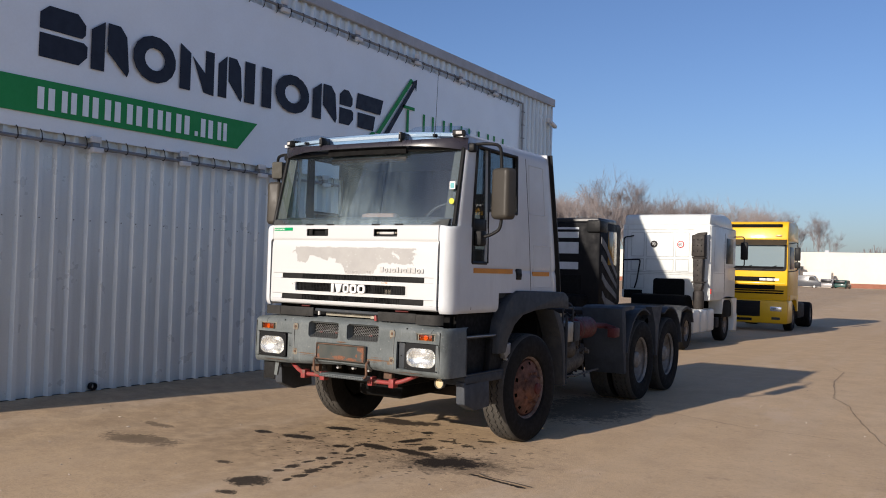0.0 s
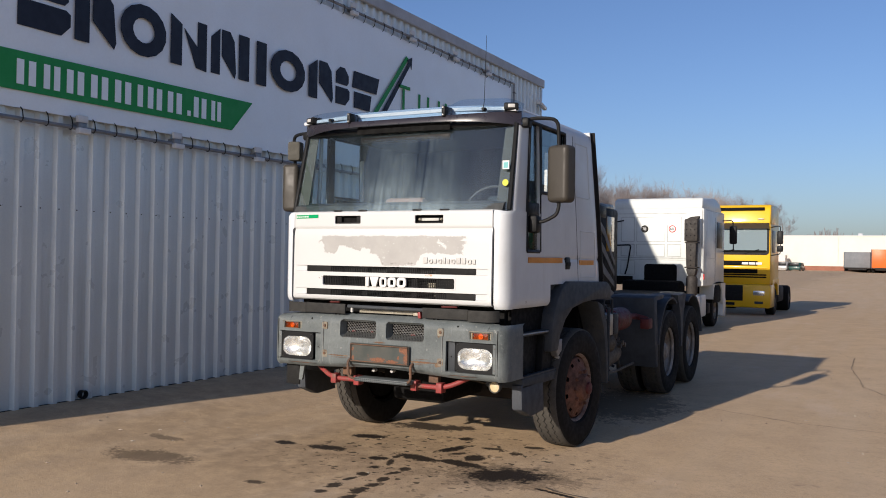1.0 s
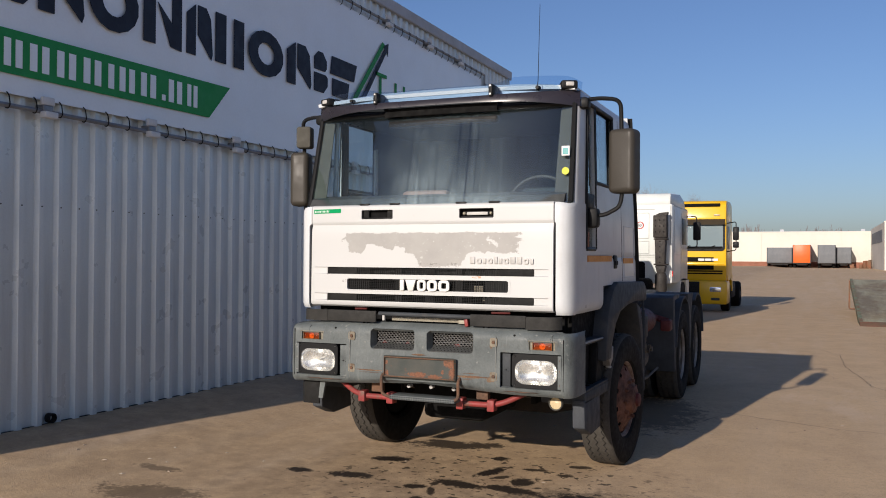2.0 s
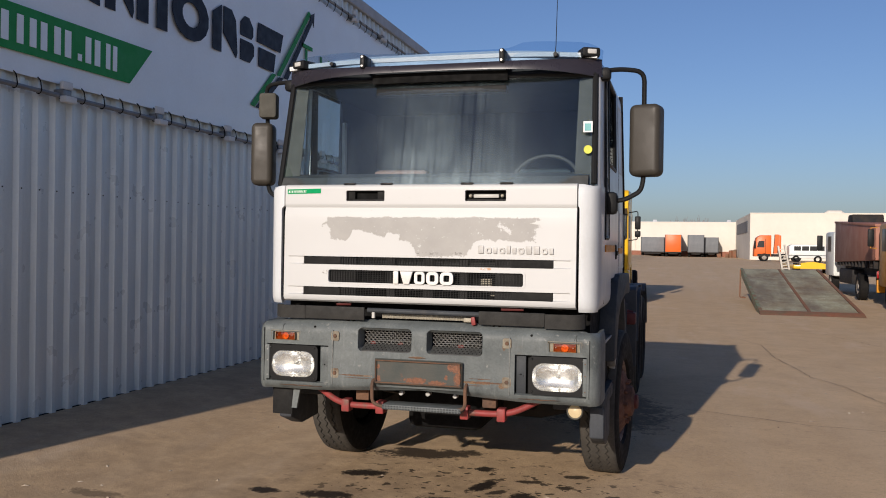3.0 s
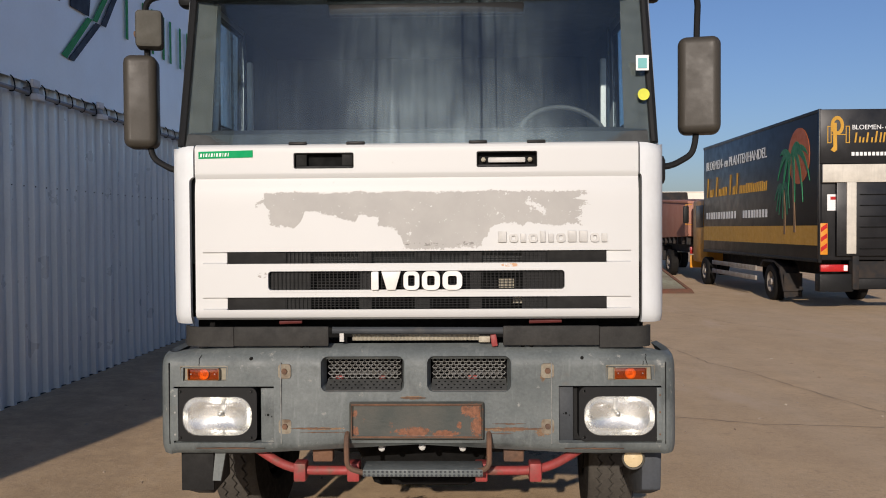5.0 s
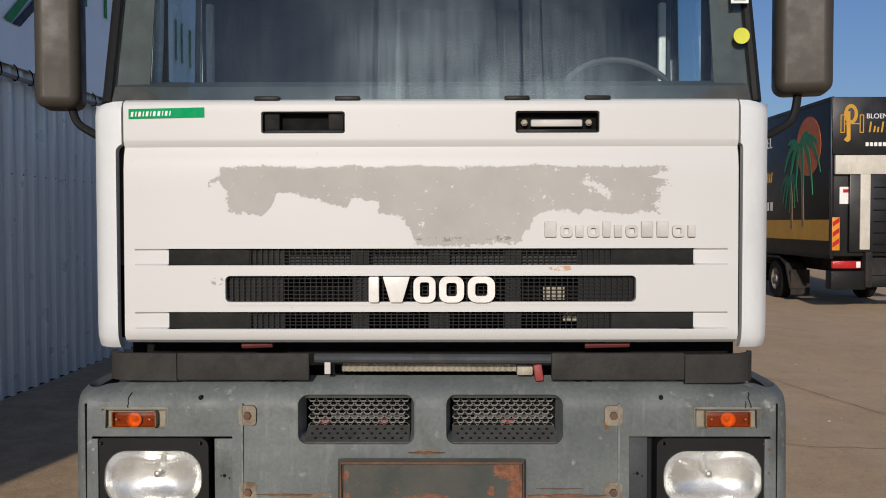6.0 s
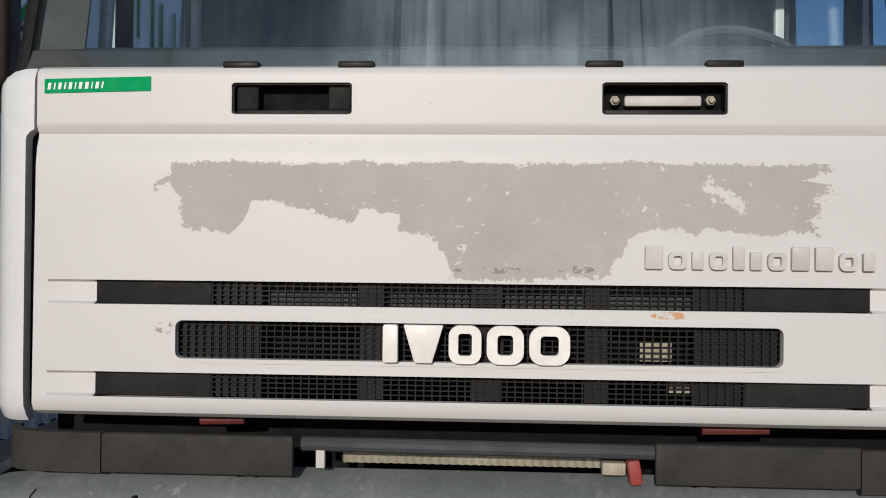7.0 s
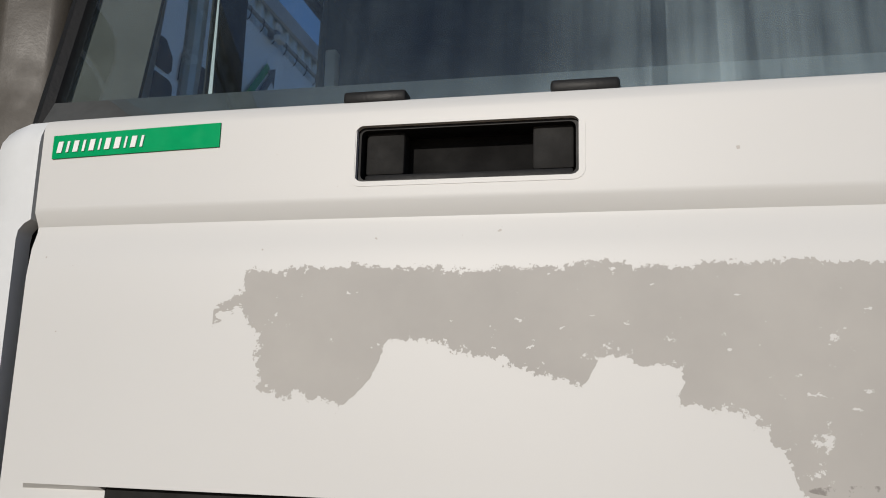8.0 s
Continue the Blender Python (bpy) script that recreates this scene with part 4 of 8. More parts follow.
part("green_bar", block([(7.18, 5.09), (7.62, 5.09), (7.62, 5.15), (7.18, 5.15)]), GREEN, banner, smooth=0)
for name, pts in (("lower_tube", [(SY0, -0.03, 3.33), (SY1 + 0.1, -0.03, 3.33)]), ("upper_tube", [(SY0, -0.03, 6.12), (SY1 + 0.1, -0.03, 6.12)]), ("end_tube", [(SY1 + 0.1, -0.03, 3.33), (SY1 + 0.1, -0.03, 6.12)])):
    part(name, tube(bmesh.new(), pts, 0.024, 8), TUBE, banner, "grey galvanised frame tube")
tie_me = mesh_of("tie", tube(bmesh.new(), soft_path([(0, -0.012, 0.13), (0, -0.045, 0.10), (0, -0.062, 0.0), (0, -0.03, -0.032), (0, 0.0, -0.02)], 0.03, 2), 0.0065, 5), BLACK)
u = SY0 + 0.1
while u < SY1:
    for z, flip in ((3.33, 1), (6.12, -1)):
        ob = new("tie", tie_me)
        ob.parent = banner
        ob.matrix_basis = pose(u, 0, z) @ Matrix.Diagonal((1, 1, flip, 1))
    u += 0.315
for k in range(8):
    ob = new("tie", tie_me)
    ob.parent = banner
    ob.matrix_basis = pose(SY1 + 0.1, 0, 3.6 + k * 0.33, 0, 90, 0)


def flood_lamp(u, z):
    """Flat floodlight that hangs on a bracket over the tube."""
    lamp = thing("flood_lamp", "small flat white floodlight fixed to the banner's tube", "lamp", "floodlights along the banner", at=pose(SIGN_X, u, z, 0, 0, 90) @ Matrix.Scale(0.74, 4))
    part("housing", B(-0.11, 0.11, -0.17, -0.06, -0.16, -0.07, bevel=0.015), INK_WHITE, lamp)
    part("cover", B(-0.1, 0.1, -0.11, -0.055, 0.02, 0.13, bevel=0.012), INK_WHITE, lamp)
    part("bracket", B(-0.08, 0.08, -0.1, 0.06, -0.07, 0.02, bevel=0.01), TUBE, lamp)
    return lamp


for u in (0.12, 1.6, 3.2, 4.8, 6.4, 8.0, 9.6, 11.2, -1.4, -2.9):
    flood_lamp(u, 3.38)
for u in (3.6, 5.6, 7.6, 9.4, 11.0):
    lamp = flood_lamp(u, 6.14)
cctv = thing("security_camera", "white security camera on the hall's corner", "camera", at=pose(WALL_X + 0.05, 14.15, 5.95))
part("bracket", B(0, 0.12, -0.06, 0.06, -0.06, 0.06, bevel=0.01), INK_WHITE, cctv)
part("body", B(0.06, 0.16, 0.02, 0.36, -0.09, 0.0, bevel=0.02, m=pose(0, 0, 0, -14)), INK_WHITE, cctv)
part("lens", B(0.075, 0.145, 0.355, 0.375, -0.15, -0.09, bevel=0.01), BLACK, cctv)


# ---- the white tractor unit ----
CX = 0.012
truck = thing("tractor_truck", "old white heavy tractor truck with worn grey bumper", "truck", at=pose(CX, 0, 0))

# hood
HZ = [(1.48, 0.112), (1.492, 0.088), (1.51, 0.078), (2.09, 0.085), (2.13, 0.090), (2.155, 0.0985), (2.163, 0.099), (2.182, 0.0885), (2.19, 0.088), (2.303, 0.088), (2.312, 0.0895), (2.321, 0.096), (2.329, 0.115)]
SLOTS = ((0.915, 1.752, 1.810), (0.717, 1.622, 1.718), (0.915, 1.530, 1.590))


def hood_y(x, z):
    y = lerp(HZ, z) + 0.007 * max(0.0, (abs(x) - 0.7) / 0.37) ** 2
    for w, a, b in SLOTS[::2]:
        if a + 0.003 < z < b - 0.003 and abs(x) > w - 0.001:
            y += 0.016 * max(0.0, 1 - (abs(x) - w) / 0.12)
    return y


def in_hood_hole(x, z):
    return any(abs(x) < w and a < z < b for w, a, b in SLOTS) or (0.295 < abs(x) < 0.585 and 2.208 < z < 2.286)


hx = sorted(set([-1.069, -1.0665, 1.0665, 1.069] + span(-1.03, 1.03, 24) + [s * v for s in (-1, 1) for v in (0.915, 0.717, 0.295, 0.585)]))
hz = sorted(set([z for z, _ in HZ] + [v for s in SLOTS for v in s[1:]] + [2.208, 2.286, 1.66, 1.85, 1.95, 2.03, 1.70, 1.736, 1.606] + [v + k for s in SLOTS for v, k in ((s[1], 0.006), (s[2], -0.006))]))
hood = part("hood", sheet(hx, hz, lambda x, z: (x, hood_y(x, z) + (0.02 if abs(x) > 1.068 else 0), z), in_hood_hole, thick=0.024), PAINT_HOOD, truck, "white front hood with a bare grey patch of lost lettering", smooth=30)
for k, (w, a, b) in enumerate(SLOTS):
    bm = bmesh.new()
    end = 0.63 if k != 1 else 0.712
    n = int(2 * end / 0.0195)
    for i in range(n + 1):
        x = -end + 2 * end * i / n
        box(bm, x - 0.0016, x + 0.0016, 0.100, 0.108, a, b)
    rows = 6 if k == 1 else 4
    for j in range(1, rows + 1):
        z = a + (b - a) * j / (rows + 1)
        box(bm, -end, end, 0.1015, 0.1065, z - 0.0016, z + 0.0016)
    part("grille_mesh", bm, BLACK, hood, "black wire mesh", smooth=0)
    for c, half in ((-0.44 if k != 1 else -0.5, 0.0), (-0.255, 0.021), (0.02, 0.03), (0.28, 0.022)):
        if half == 0.0:
            xs = [(-end + 0.005 + i * 0.0198) for i in range(6 if k != 1 else 10)] + [(end - 0.022 - i * 0.0198) for i in range(6 if k != 1 else 10)]
        else:
            xs = [c - half + i * 0.0198 for i in range(int(2 * half / 0.0198) + 1)]
        groups = [xs] if half else [xs[:len(xs) // 2], xs[len(xs) // 2:]]
        for cols in groups:
            lo, hi = min(cols) + 0.003, max(cols) + 0.017
            us = sorted([v for x in cols for v in (x + 0.003, x + 0.017)])
            vs = sorted([v for j in range(rows + 1) for v in (a + (b - a) * (j + 0.15) / (rows + 1), a + (b - a) * (j + 0.85) / (rows + 1))])
            bm = bmesh.new()
            grid = [[bm.verts.new((x, 0.112, z)) for z in vs] for x in us]
            for i in range(len(us) - 1):
                for j in range(len(vs) - 1):
                    bm.faces.new((grid[i][j], grid[i][j + 1], grid[i + 1][j + 1], grid[i + 1][j]))
            pads = [f for n, f in enumerate(bm.faces) if (n // (len(vs) - 1)) % 2 == 0 and (n % (len(vs) - 1)) % 2 == 0]
            ext = bmesh.ops.extrude_discrete_faces(bm, faces=pads)["faces"]
            for f in ext:
                for v in f.verts:
                    v.co.y -= 0.006
            part("grille_pad", bm, BLACK, hood, smooth=0)
    if k != 1:
        for s in (-1, 1):
            part("grille_blank", B(min(s * 0.632, s * 0.914), max(s * 0.632, s * 0.914), 0.098, 0.112, a + 0.001, b - 0.001, bevel=0.002), DUSTY, hood, "matt black blanking strip")
    else:
        outer = [(px, 1.67 + pz) for px, pz in ngon_round(0.728, 0.056, 0.022, 5)]
        inner = [(px, 1.67 + pz) for px, pz in ngon_round(0.712, 0.0455, 0.016, 5)]
        part("slot_rim", ring_plate(outer, inner, 0.0765, 0.102), PAINT_HOOD, hood, "rounded white rim of the middle slot", smooth=30)
# near-black sheet stands for the shade behind the grille
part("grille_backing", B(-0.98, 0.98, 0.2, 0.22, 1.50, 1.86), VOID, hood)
for x0, x1, z0, z1 in ((0.40, 0.475, 1.625, 1.67), (0.47, 0.53, 1.55, 1.58), (-0.52, -0.42, 1.757, 1.77), (0.385, 0.46, 1.755, 1.768)):
    part("fin_patch", B(x0, x1, 0.16, 0.17, z0, z1), BEIGE, hood, "pale radiator fins behind the mesh", smooth=0)
def badge(shape, x, w, z0, z1, y0, y1, material, name):
    """One plain raised shape of a badge: a bar, a wedge or a round-cornered ring."""
    c, h, zc = x + w / 2, (z1 - z0) / 2, (z0 + z1) / 2
    if shape == "bar":
        bm = prism(bmesh.new(), [(c + px, zc + pz) for px, pz in ngon_round(w / 2, h, min(w, h) * 0.14, 3)], "y", y0, y1, bevel=(z1 - z0) * 0.03)
    elif shape == "wedge":
        bm = prism(bmesh.new(), [(x, z1), (x + w, z1), (x + w * 0.72, z0), (x + w * 0.28, z0)], "y", y0, y1, bevel=(z1 - z0) * 0.03)
    else:
        t = min(w, z1 - z0) * 0.29
        outer = [(c + px, zc + pz) for px, pz in ngon_round(w / 2, h, w * 0.32, 5)]
        inner = [(c + px, zc + pz) for px, pz in ngon_round(w / 2 - t, h - t * 0.85, w * 0.10, 5)]
        bm = ring_plate(outer, inner, y0, y1)
    part("badge_shape", bm, material, hood, name, smooth=30)


x = -0.213
for w, shape in ((0.036, "bar"), (0.094, "wedge"), (0.076, "ring"), (0.086, "ring"), (0.094, "ring")):
    badge(shape, x, w, 1.624, 1.713, 0.060, 0.080, BADGE, "off-white raised badge shape")
    x += w + 0.0125
x = 0.395
for k, shape in enumerate(("bar", "ring", "bar", "ring", "bar", "bar", "ring", "bar", "bar", "ring", "bar")):
    w = 0.042 if shape != "bar" else 0.026 if k not in (0, 7, 8) else 0.040
    badge(shape, x, w, 1.849, 1.903 if k in (0, 4, 7, 8) else 1.890, 0.071, 0.084, BADGE_GREY, "raised pale grey badge shape")
    x += w + (0.0117 if shape != "bar" else 0.0135)
part("green_label", sheet(span(-1.047, -0.782, 6), [2.2605, 2.278, 2.295], lambda x, z: (x, hood_y(x, z) - 0.0025, z + 0.018 * (x + 1.047)), thick=0.002), GREEN_TAPE, hood, "green sticker with white bars")
x = -1.039
for w in (0.008, 0.004, 0.008, 0.004, 0.008, 0.003, 0.008, 0.009, 0.003, 0.008, 0.004):
    part("print_bar", sheet([x, x + w], [2.2685, 2.285], lambda u, z: (u + (z - 2.2685) * 0.16, hood_y(u, z) - 0.0042, z + 0.018 * (u + 1.047)), thick=0.0015), INK_WHITE, hood, smooth=0)
    x += w + 0.0072
for s in (-1, 1):
    c = s * 0.44
    # near-black back puts the recess's shade into its colour
    part("handle_recess", B(c - 0.148, c + 0.148, 0.14, 0.175, 2.198, 2.294), VOID, hood)
    inner = [(c + px, 2.247 + pz) for px, pz in ngon_round(0.1465, 0.038, 0.011, 5)]
    edge = [(c + px, 2.247 + pz) for px, pz in ngon_round(0.1535, 0.0445, 0.015, 5)]
    bm = ring_plate(edge, inner, 0.0872, 0.112)
    for v in bm.verts:
        if v.co.y < 0.1:
            v.co.y = hood_y(v.co.x, v.co.z) - 0.0007
    part("recess_rim", bm, PAINT_HOOD, hood, "rounded white rim of the grip recess", smooth=30)
    lip = [(c + px, 2.247 + pz) for px, pz in ngon_round(0.141, 0.034, 0.008, 5)]
    part("handle_frame", ring_plate(inner, lip, 0.096, 0.142), BLACK, hood, "black recessed grip in the hood", smooth=30)
    if s < 0:
        part("grip_lug", B(c - 0.138, c - 0.085, 0.108, 0.14, 2.223, 2.284, bevel=0.004), DUSTY, hood)
        part("grip_lug", B(c + 0.085, c + 0.138, 0.108, 0.14, 2.223, 2.284, bevel=0.004), DUSTY, hood)
        part("grip_bar", B(c - 0.138, c + 0.138, 0.104, 0.13, 2.207, 2.223, bevel=0.004), BLACK, hood)
    else:
        part("grip_bar", B(c - 0.09, c + 0.09, 0.108, 0.128, 2.232, 2.258, bevel=0.006), BADGE_GREY, hood, "dirty white grip bar")
        part("grip_bar", B(c - 0.138, c + 0.138, 0.104, 0.13, 2.207, 2.224, bevel=0.004), BLACK, hood)
        for q in (-0.112, 0.112):
            part("bolt", lathe(bmesh.new(), [(0, 0.0005), (0, 0.007), (0.008, 0.008), (0.010, 0.012), (0.03, 0.012)], 6, pose(c + q, 0.104, 2.247, 0, 0, 90)), BEIGE, hood)
for x in (-0.565, -0.285, 0.305, 0.585):
    part("hood_hinge", B(x - 0.047, x + 0.041, 0.100, 0.13, 2.322, 2.340, bevel=0.005), BLACK, hood)

# added near-black strips that make the gaps beside the hood look shaded
for s in (-1, 1):
    part("hood_gap_shade", B(min(s * 1.05, s * 1.13), max(s * 1.05, s * 1.13), 0.165, 0.19, 1.49, 2.18), VOID, truck, "near-black strip for the shade in the hood gap")

# cab body: lower sides and corners
LOW = [(1.0785, 0.128), (1.0795, 0.098), (1.11, 0.098), (1.15, 0.108), (1.182, 0.140), (1.203, 0.20), (1.214, 0.30), (1.218, 0.40), (1.219, 0.47), (1.219, 0.50), (1.22, 0.81), (1.22, 1.10), (1.222, 1.54), (1.222, 1.66), (1.222, 2.0), (1.222, 2.4), (1.215, 2.56), (1.19, 2.66)]


def rear_shift(y, z):
    """The cab's back leans forward towards the roof."""
    return y - max(0.0, (y - 1.6) / 1.06) * 0.19 * max(0.0, z - 1.7)


def cab_low(side):
    idx = list(range(len(LOW)))

    def f(i, z):
        x, y = LOW[int(i)]
        if i < 3:
            x += lerp([(2.145, 0.0165), (2.158, 0.0145), (2.168, 0.006), (2.174, -0.0045)], z) * (1.0 if side < 0 or z > 2.17 else 0.3)
        dip = 0.012 * math.exp(-((z - 1.905) / 0.02) ** 2) if y > 0.5 else 0.0
        tuck = 0.03 * max(0.0, (1.52 - z) / 0.06) ** 2
        roll = 0.016 * max(0.0, (z - 2.285) / 0.04) ** 2 if i < 5 else 0.0
        sag = (0.0, 0.0, 0.001, 0.006, 0.010, 0.004)[int(i)] * max(0.0, (z - 2.2) / 0.125) if i < 6 else 0.0
        return (side * (x - dip - tuck * (1 if y > 0.2 else 0) - (roll * 0.7 if i > 2 else 0)), rear_shift(y, z) + tuck * (1 if y < 0.25 else 0) + roll, z - sag)

    def skip(i, z):
        y = (LOW[int(i)][1] + LOW[min(int(i) + 1, len(LOW) - 1)][1]) / 2
        return (z < 1.66 and y > 1.1) or (0.50 < y < 0.81 and z > 1.965)
    return sheet(idx, [1.46, 1.475, 1.50, 1.55, 1.66, 1.75, 1.86, 1.885, 1.905, 1.925, 1.95, 1.965, 2.1, 2.145, 2.152, 2.158, 2.163, 2.168, 2.174, 2.2, 2.285, 2.30, 2.315, 2.325], f, skip, thick=0.03, out=(side, 0, 0))


for s in (1, -1):
    part("cab_side", cab_low(s), WHITE, truck, "white lower cab side", smooth=40)


def ws_edge(z):
    return 0.245 + 0.20 * (z - 2.335)


UPZ = [2.325, 2.42, 2.52, 2.7, 2.9, 3.10, 3.16, 3.21, 3.25, 3.275]


def quarter_y(z):
    """Front edge of the quarter window, leaning back with the pillar."""
    return 0.50 + 0.115 * max(0.0, z - 2.345)


def cab_up(side):
    def f(i, z):
        t = (z - 2.345) * 0.022 + 0.075 * max(0.0, (z - 3.18) / 0.095) ** 2
        e = ws_edge(z)
        p = [(1.188, e), (1.196, e + 0.012), (1.203, e + 0.07), (1.207, e + 0.13), (1.212, quarter_y(z)), (1.215, 0.81), (1.216, 0.85), (1.22, 1.49), (1.222, 1.60), (1.222, 2.0), (1.222, 2.4), (1.215, 2.56), (1.19, 2.66)][int(i)]
        return (side * (p[0] - t), rear_shift(p[1], z), z)

    def skip(i, z):
        return (int(i) == 4 and z < 3.16) or (int(i) == 6 and 2.52 < z < 3.16)
    return sheet(list(range(13)), UPZ, f, skip, thick=0.03, out=(side, 0, 0))


for s in (1, -1):
    part("cab_side", cab_up(s), WHITE, truck, "white upper cab side with the window openings", smooth=40)
bm = sheet(span(-1.165, 1.165, 16), span(0.34, 2.36, 12), lambda x, y: (x, y, 3.245 + 0.06 * (1 - (abs(x) / 1.165) ** 4) * min(1, (y - 0.34) / 0.25 + 0.6)), thick=0.03, out=(0, 0, 1))
part("roof", bm, WHITE, truck, "white cab roof")
part("rear_wall", sheet(span(-1.17, 1.17, 6), span(1.5, 3.29, 8), lambda x, z: (x, rear_shift(2.66, z), z), thick=0.03, out=(0, 1, 0)), WHITE, truck)
for s in (1, -1):
    bm = sheet([0, 1, 2], span(1.62, 3.29, 10), lambda i, z: (s * (1.165 + 0.03 * i - 0.022 * max(0, z - 2.34)), rear_shift(2.665, z) + 0.035 * i * (1 if i < 2 else 0.6), z), thick=0.025, out=(s, 0, 0))
    part("rear_seal", bm, BLACK, truck, "black rubber edge behind the cab")
    # door seams, panel pressings and glass
    for y, lean, z0, z1 in ((0.505, 0.0, 1.50, 2.36), (1.86, 0.13, 1.68, 3.16)):
        bm = sheet([0, 1], span(z0, z1, 10), lambda i, z: (s * (1.2235 - (0.022 * max(0, z - 2.345)) - (0.006 if y < 1 else 0)), y - lean * (z - 1.8) + 0.008 * i, z), thick=0.003, out=(s, 0, 0))
        part("door_seam", bm, VOID, truck)
    for y0, y1, z0, z1 in ((1.83, 2.32, 2.55, 3.10), (1.95, 2.46, 1.72, 2.2)):
        bm = bmesh.new()
        for q in ((y0, y1, z1, z1), (y0, y1, z0, z0), (y0, y0, z0, z1), (y1, y1, z0, z1)):
            tube(bm, [(s * (1.2215 - 0.022 * max(0, z - 2.345)), rear_shift(y, z), z) for y, z in ((q[0], q[2]), ((q[0] + q[1]) / 2, (q[2] + q[3]) / 2), (q[1], q[3]))], 0.006, 6)
        part("panel_pressing", bm, WHITE, truck)
    gl = part("door_glass", sheet([0, 1], [1.97, 2.2, 2.345, 2.7, 3.155], lambda i, z: (s * (1.196 - 0.022 * max(0, z - 2.345)), 0.808 if i else quarter_y(z), z), thick=0.005, out=(s, 0, 0)), GLASS, truck, "clear quarter window that dips low in the door")
    gl.visible_shadow = False
    gl = part("door_glass", sheet([0.85, 1.49], [2.525, 2.8, 3.155], lambda y, z: (s * (1.196 - 0.022 * max(0, z - 2.345)), y, z), thick=0.005, out=(s, 0, 0)), GLASS, truck, "clear side window")
    gl.visible_shadow = False
    bm = bmesh.new()
    for pts in ([(0.503, 1.97), (0.808, 1.97)], [(0.503, 1.97), (0.503, 2.345), (quarter_y(3.15) + 0.003, 3.15)], [(0.83, 1.97), (0.83, 3.15)], [(0.84, 2.525), (1.49, 2.525)], [(1.49, 2.525), (1.49, 3.155)], [(0.595, 3.155), (1.49, 3.155)]):
        tube(bm, [(s * (1.212 - 0.022 * max(0, z - 2.345)), y, z) for y, z in pts], 0.018, 8)
    part("window_seal", bm, BLACK, truck, "black rubber window seal")
    for front in (False, True):
        bm = sheet([0, 1], span(2.5, 3.15, 6), lambda i, z: (s * (1.2245 - 0.022 * max(0, z - 2.345)), quarter_y(z) - 0.014 + 0.027 * i if front else 0.802 + 0.054 * i, z), thick=0.004, out=(s, 0, 0))
        part("window_divider", bm, BLACK, truck, "black window divider")
    part("inner_divider", B(min(s * 1.156, s * 1.164), max(s * 1.156, s * 1.164), 0.745, 0.875, 2.40, 3.14, bevel=0.003), BLACK, truck, "black lining of the window divider")
    part("low_window_trim", B(min(s * 1.20, s * 1.214), max(s * 1.20, s * 1.214), 0.51, 0.80, 2.30, 2.42, bevel=0.01), BLACK, truck)
    part("orange_stripe", B(min(s * 1.218, s * 1.227), max(s * 1.218, s * 1.227), 0.54, 1.40, 1.868, 1.918), STRIPE_OR, truck, "faded orange reflective tape")
    part("orange_stripe", B(min(s * 1.218, s * 1.227), max(s * 1.218, s * 1.227), 1.91, 2.36, 1.848, 1.898), STRIPE_OR, truck)
    hd = part("door_handle", B(min(s * 1.205, s * 1.23), max(s * 1.205, s * 1.23), 1.49, 1.63, 1.80, 1.925, bevel=0.015), BLACK, truck, "black door handle")
    part("handle_grip", B(min(s * 1.225, s * 1.238), max(s * 1.225, s * 1.238), 1.505, 1.615, 1.835, 1.875, bevel=0.006), DUSTY, hd)
    # mirror arms and shells
    L = s < 0
    mx, top = (s * 1.50, 3.15)
    path = soft_path([(s * 1.16, 0.46, 3.14), (s * 1.30, 0.52, 3.17), (s * 1.475, 0.57, 3.155), (s * 1.475, 0.60, 2.95), (s * 1.475, 0.62, 2.38), (s * 1.455, 0.62, 2.305), (s * 1.33, 0.60, 2.235), (s * 1.2, 0.58, 2.245)], 0.07)
    part("mirror_arm", tube(bmesh.new(), path, 0.017, 10), BLACK, truck, "bent black mirror arm")
    part("arm_foot", B(min(s * 1.19, s * 1.30), max(s * 1.19, s * 1.30), 0.53, 0.66, 2.14, 2.30, bevel=0.03), BLACK, truck)
    part("arm_foot", B(min(s * 1.13, s * 1.25), max(s * 1.13, s * 1.25), 0.42, 0.52, 3.08, 3.17, bevel=0.025), BLACK, truck)
    bm = bmesh.new()
    zc, hw, hh = (2.668, 0.110, 0.256) if not L else (2.612, 0.088, 0.250)
    turn = pose(1.488 if s > 0 else -1.512, 0.60, zc, 0, 0, -14 if s > 0 else 12)
    prism(bm, ngon_round(hw, hh, 0.045, 5), "y", -0.06, 0.075, 0.0)
    bmesh.ops.bevel(bm, geom=[e for e in bm.edges if abs(e.verts[0].co.y - e.verts[1].co.y) < 1e-4 and e.verts[0].co.y < 0], offset=0.042, segments=4, affect="EDGES", profile=0.5)
    bmesh.ops.transform(bm, matrix=turn, verts=bm.verts[:])
    ms = part("mirror_shell", bm, MIRROR_SHELL, truck, "dusty olive brown mirror housing")
    bm = prism(bmesh.new(), ngon_round(hw - 0.014, hh - 0.014, 0.035, 5), "y", 0.072, 0.079)
    bmesh.ops.transform(bm, matrix=turn, verts=bm.verts[:])
    part("mirror_glass", bm, CHROME, ms)
    if L:
        bm = prism(bmesh.new(), ngon_round(0.07, 0.10, 0.025, 4), "y", -0.05, 0.05)
        bmesh.ops.bevel(bm, geom=[e for e in bm.edges if e.verts[0].co.y < 0 and e.verts[1].co.y < 0], offset=0.02, segments=2, affect="EDGES", profile=0.5)
        bmesh.ops.transform(bm, matrix=pose(-1.45, 0.57, 2.993, 0, 0, 14), verts=bm.verts[:])
        ms = part("mirror_shell", bm, TRIM, truck, "small grey wide-angle mirror housing")
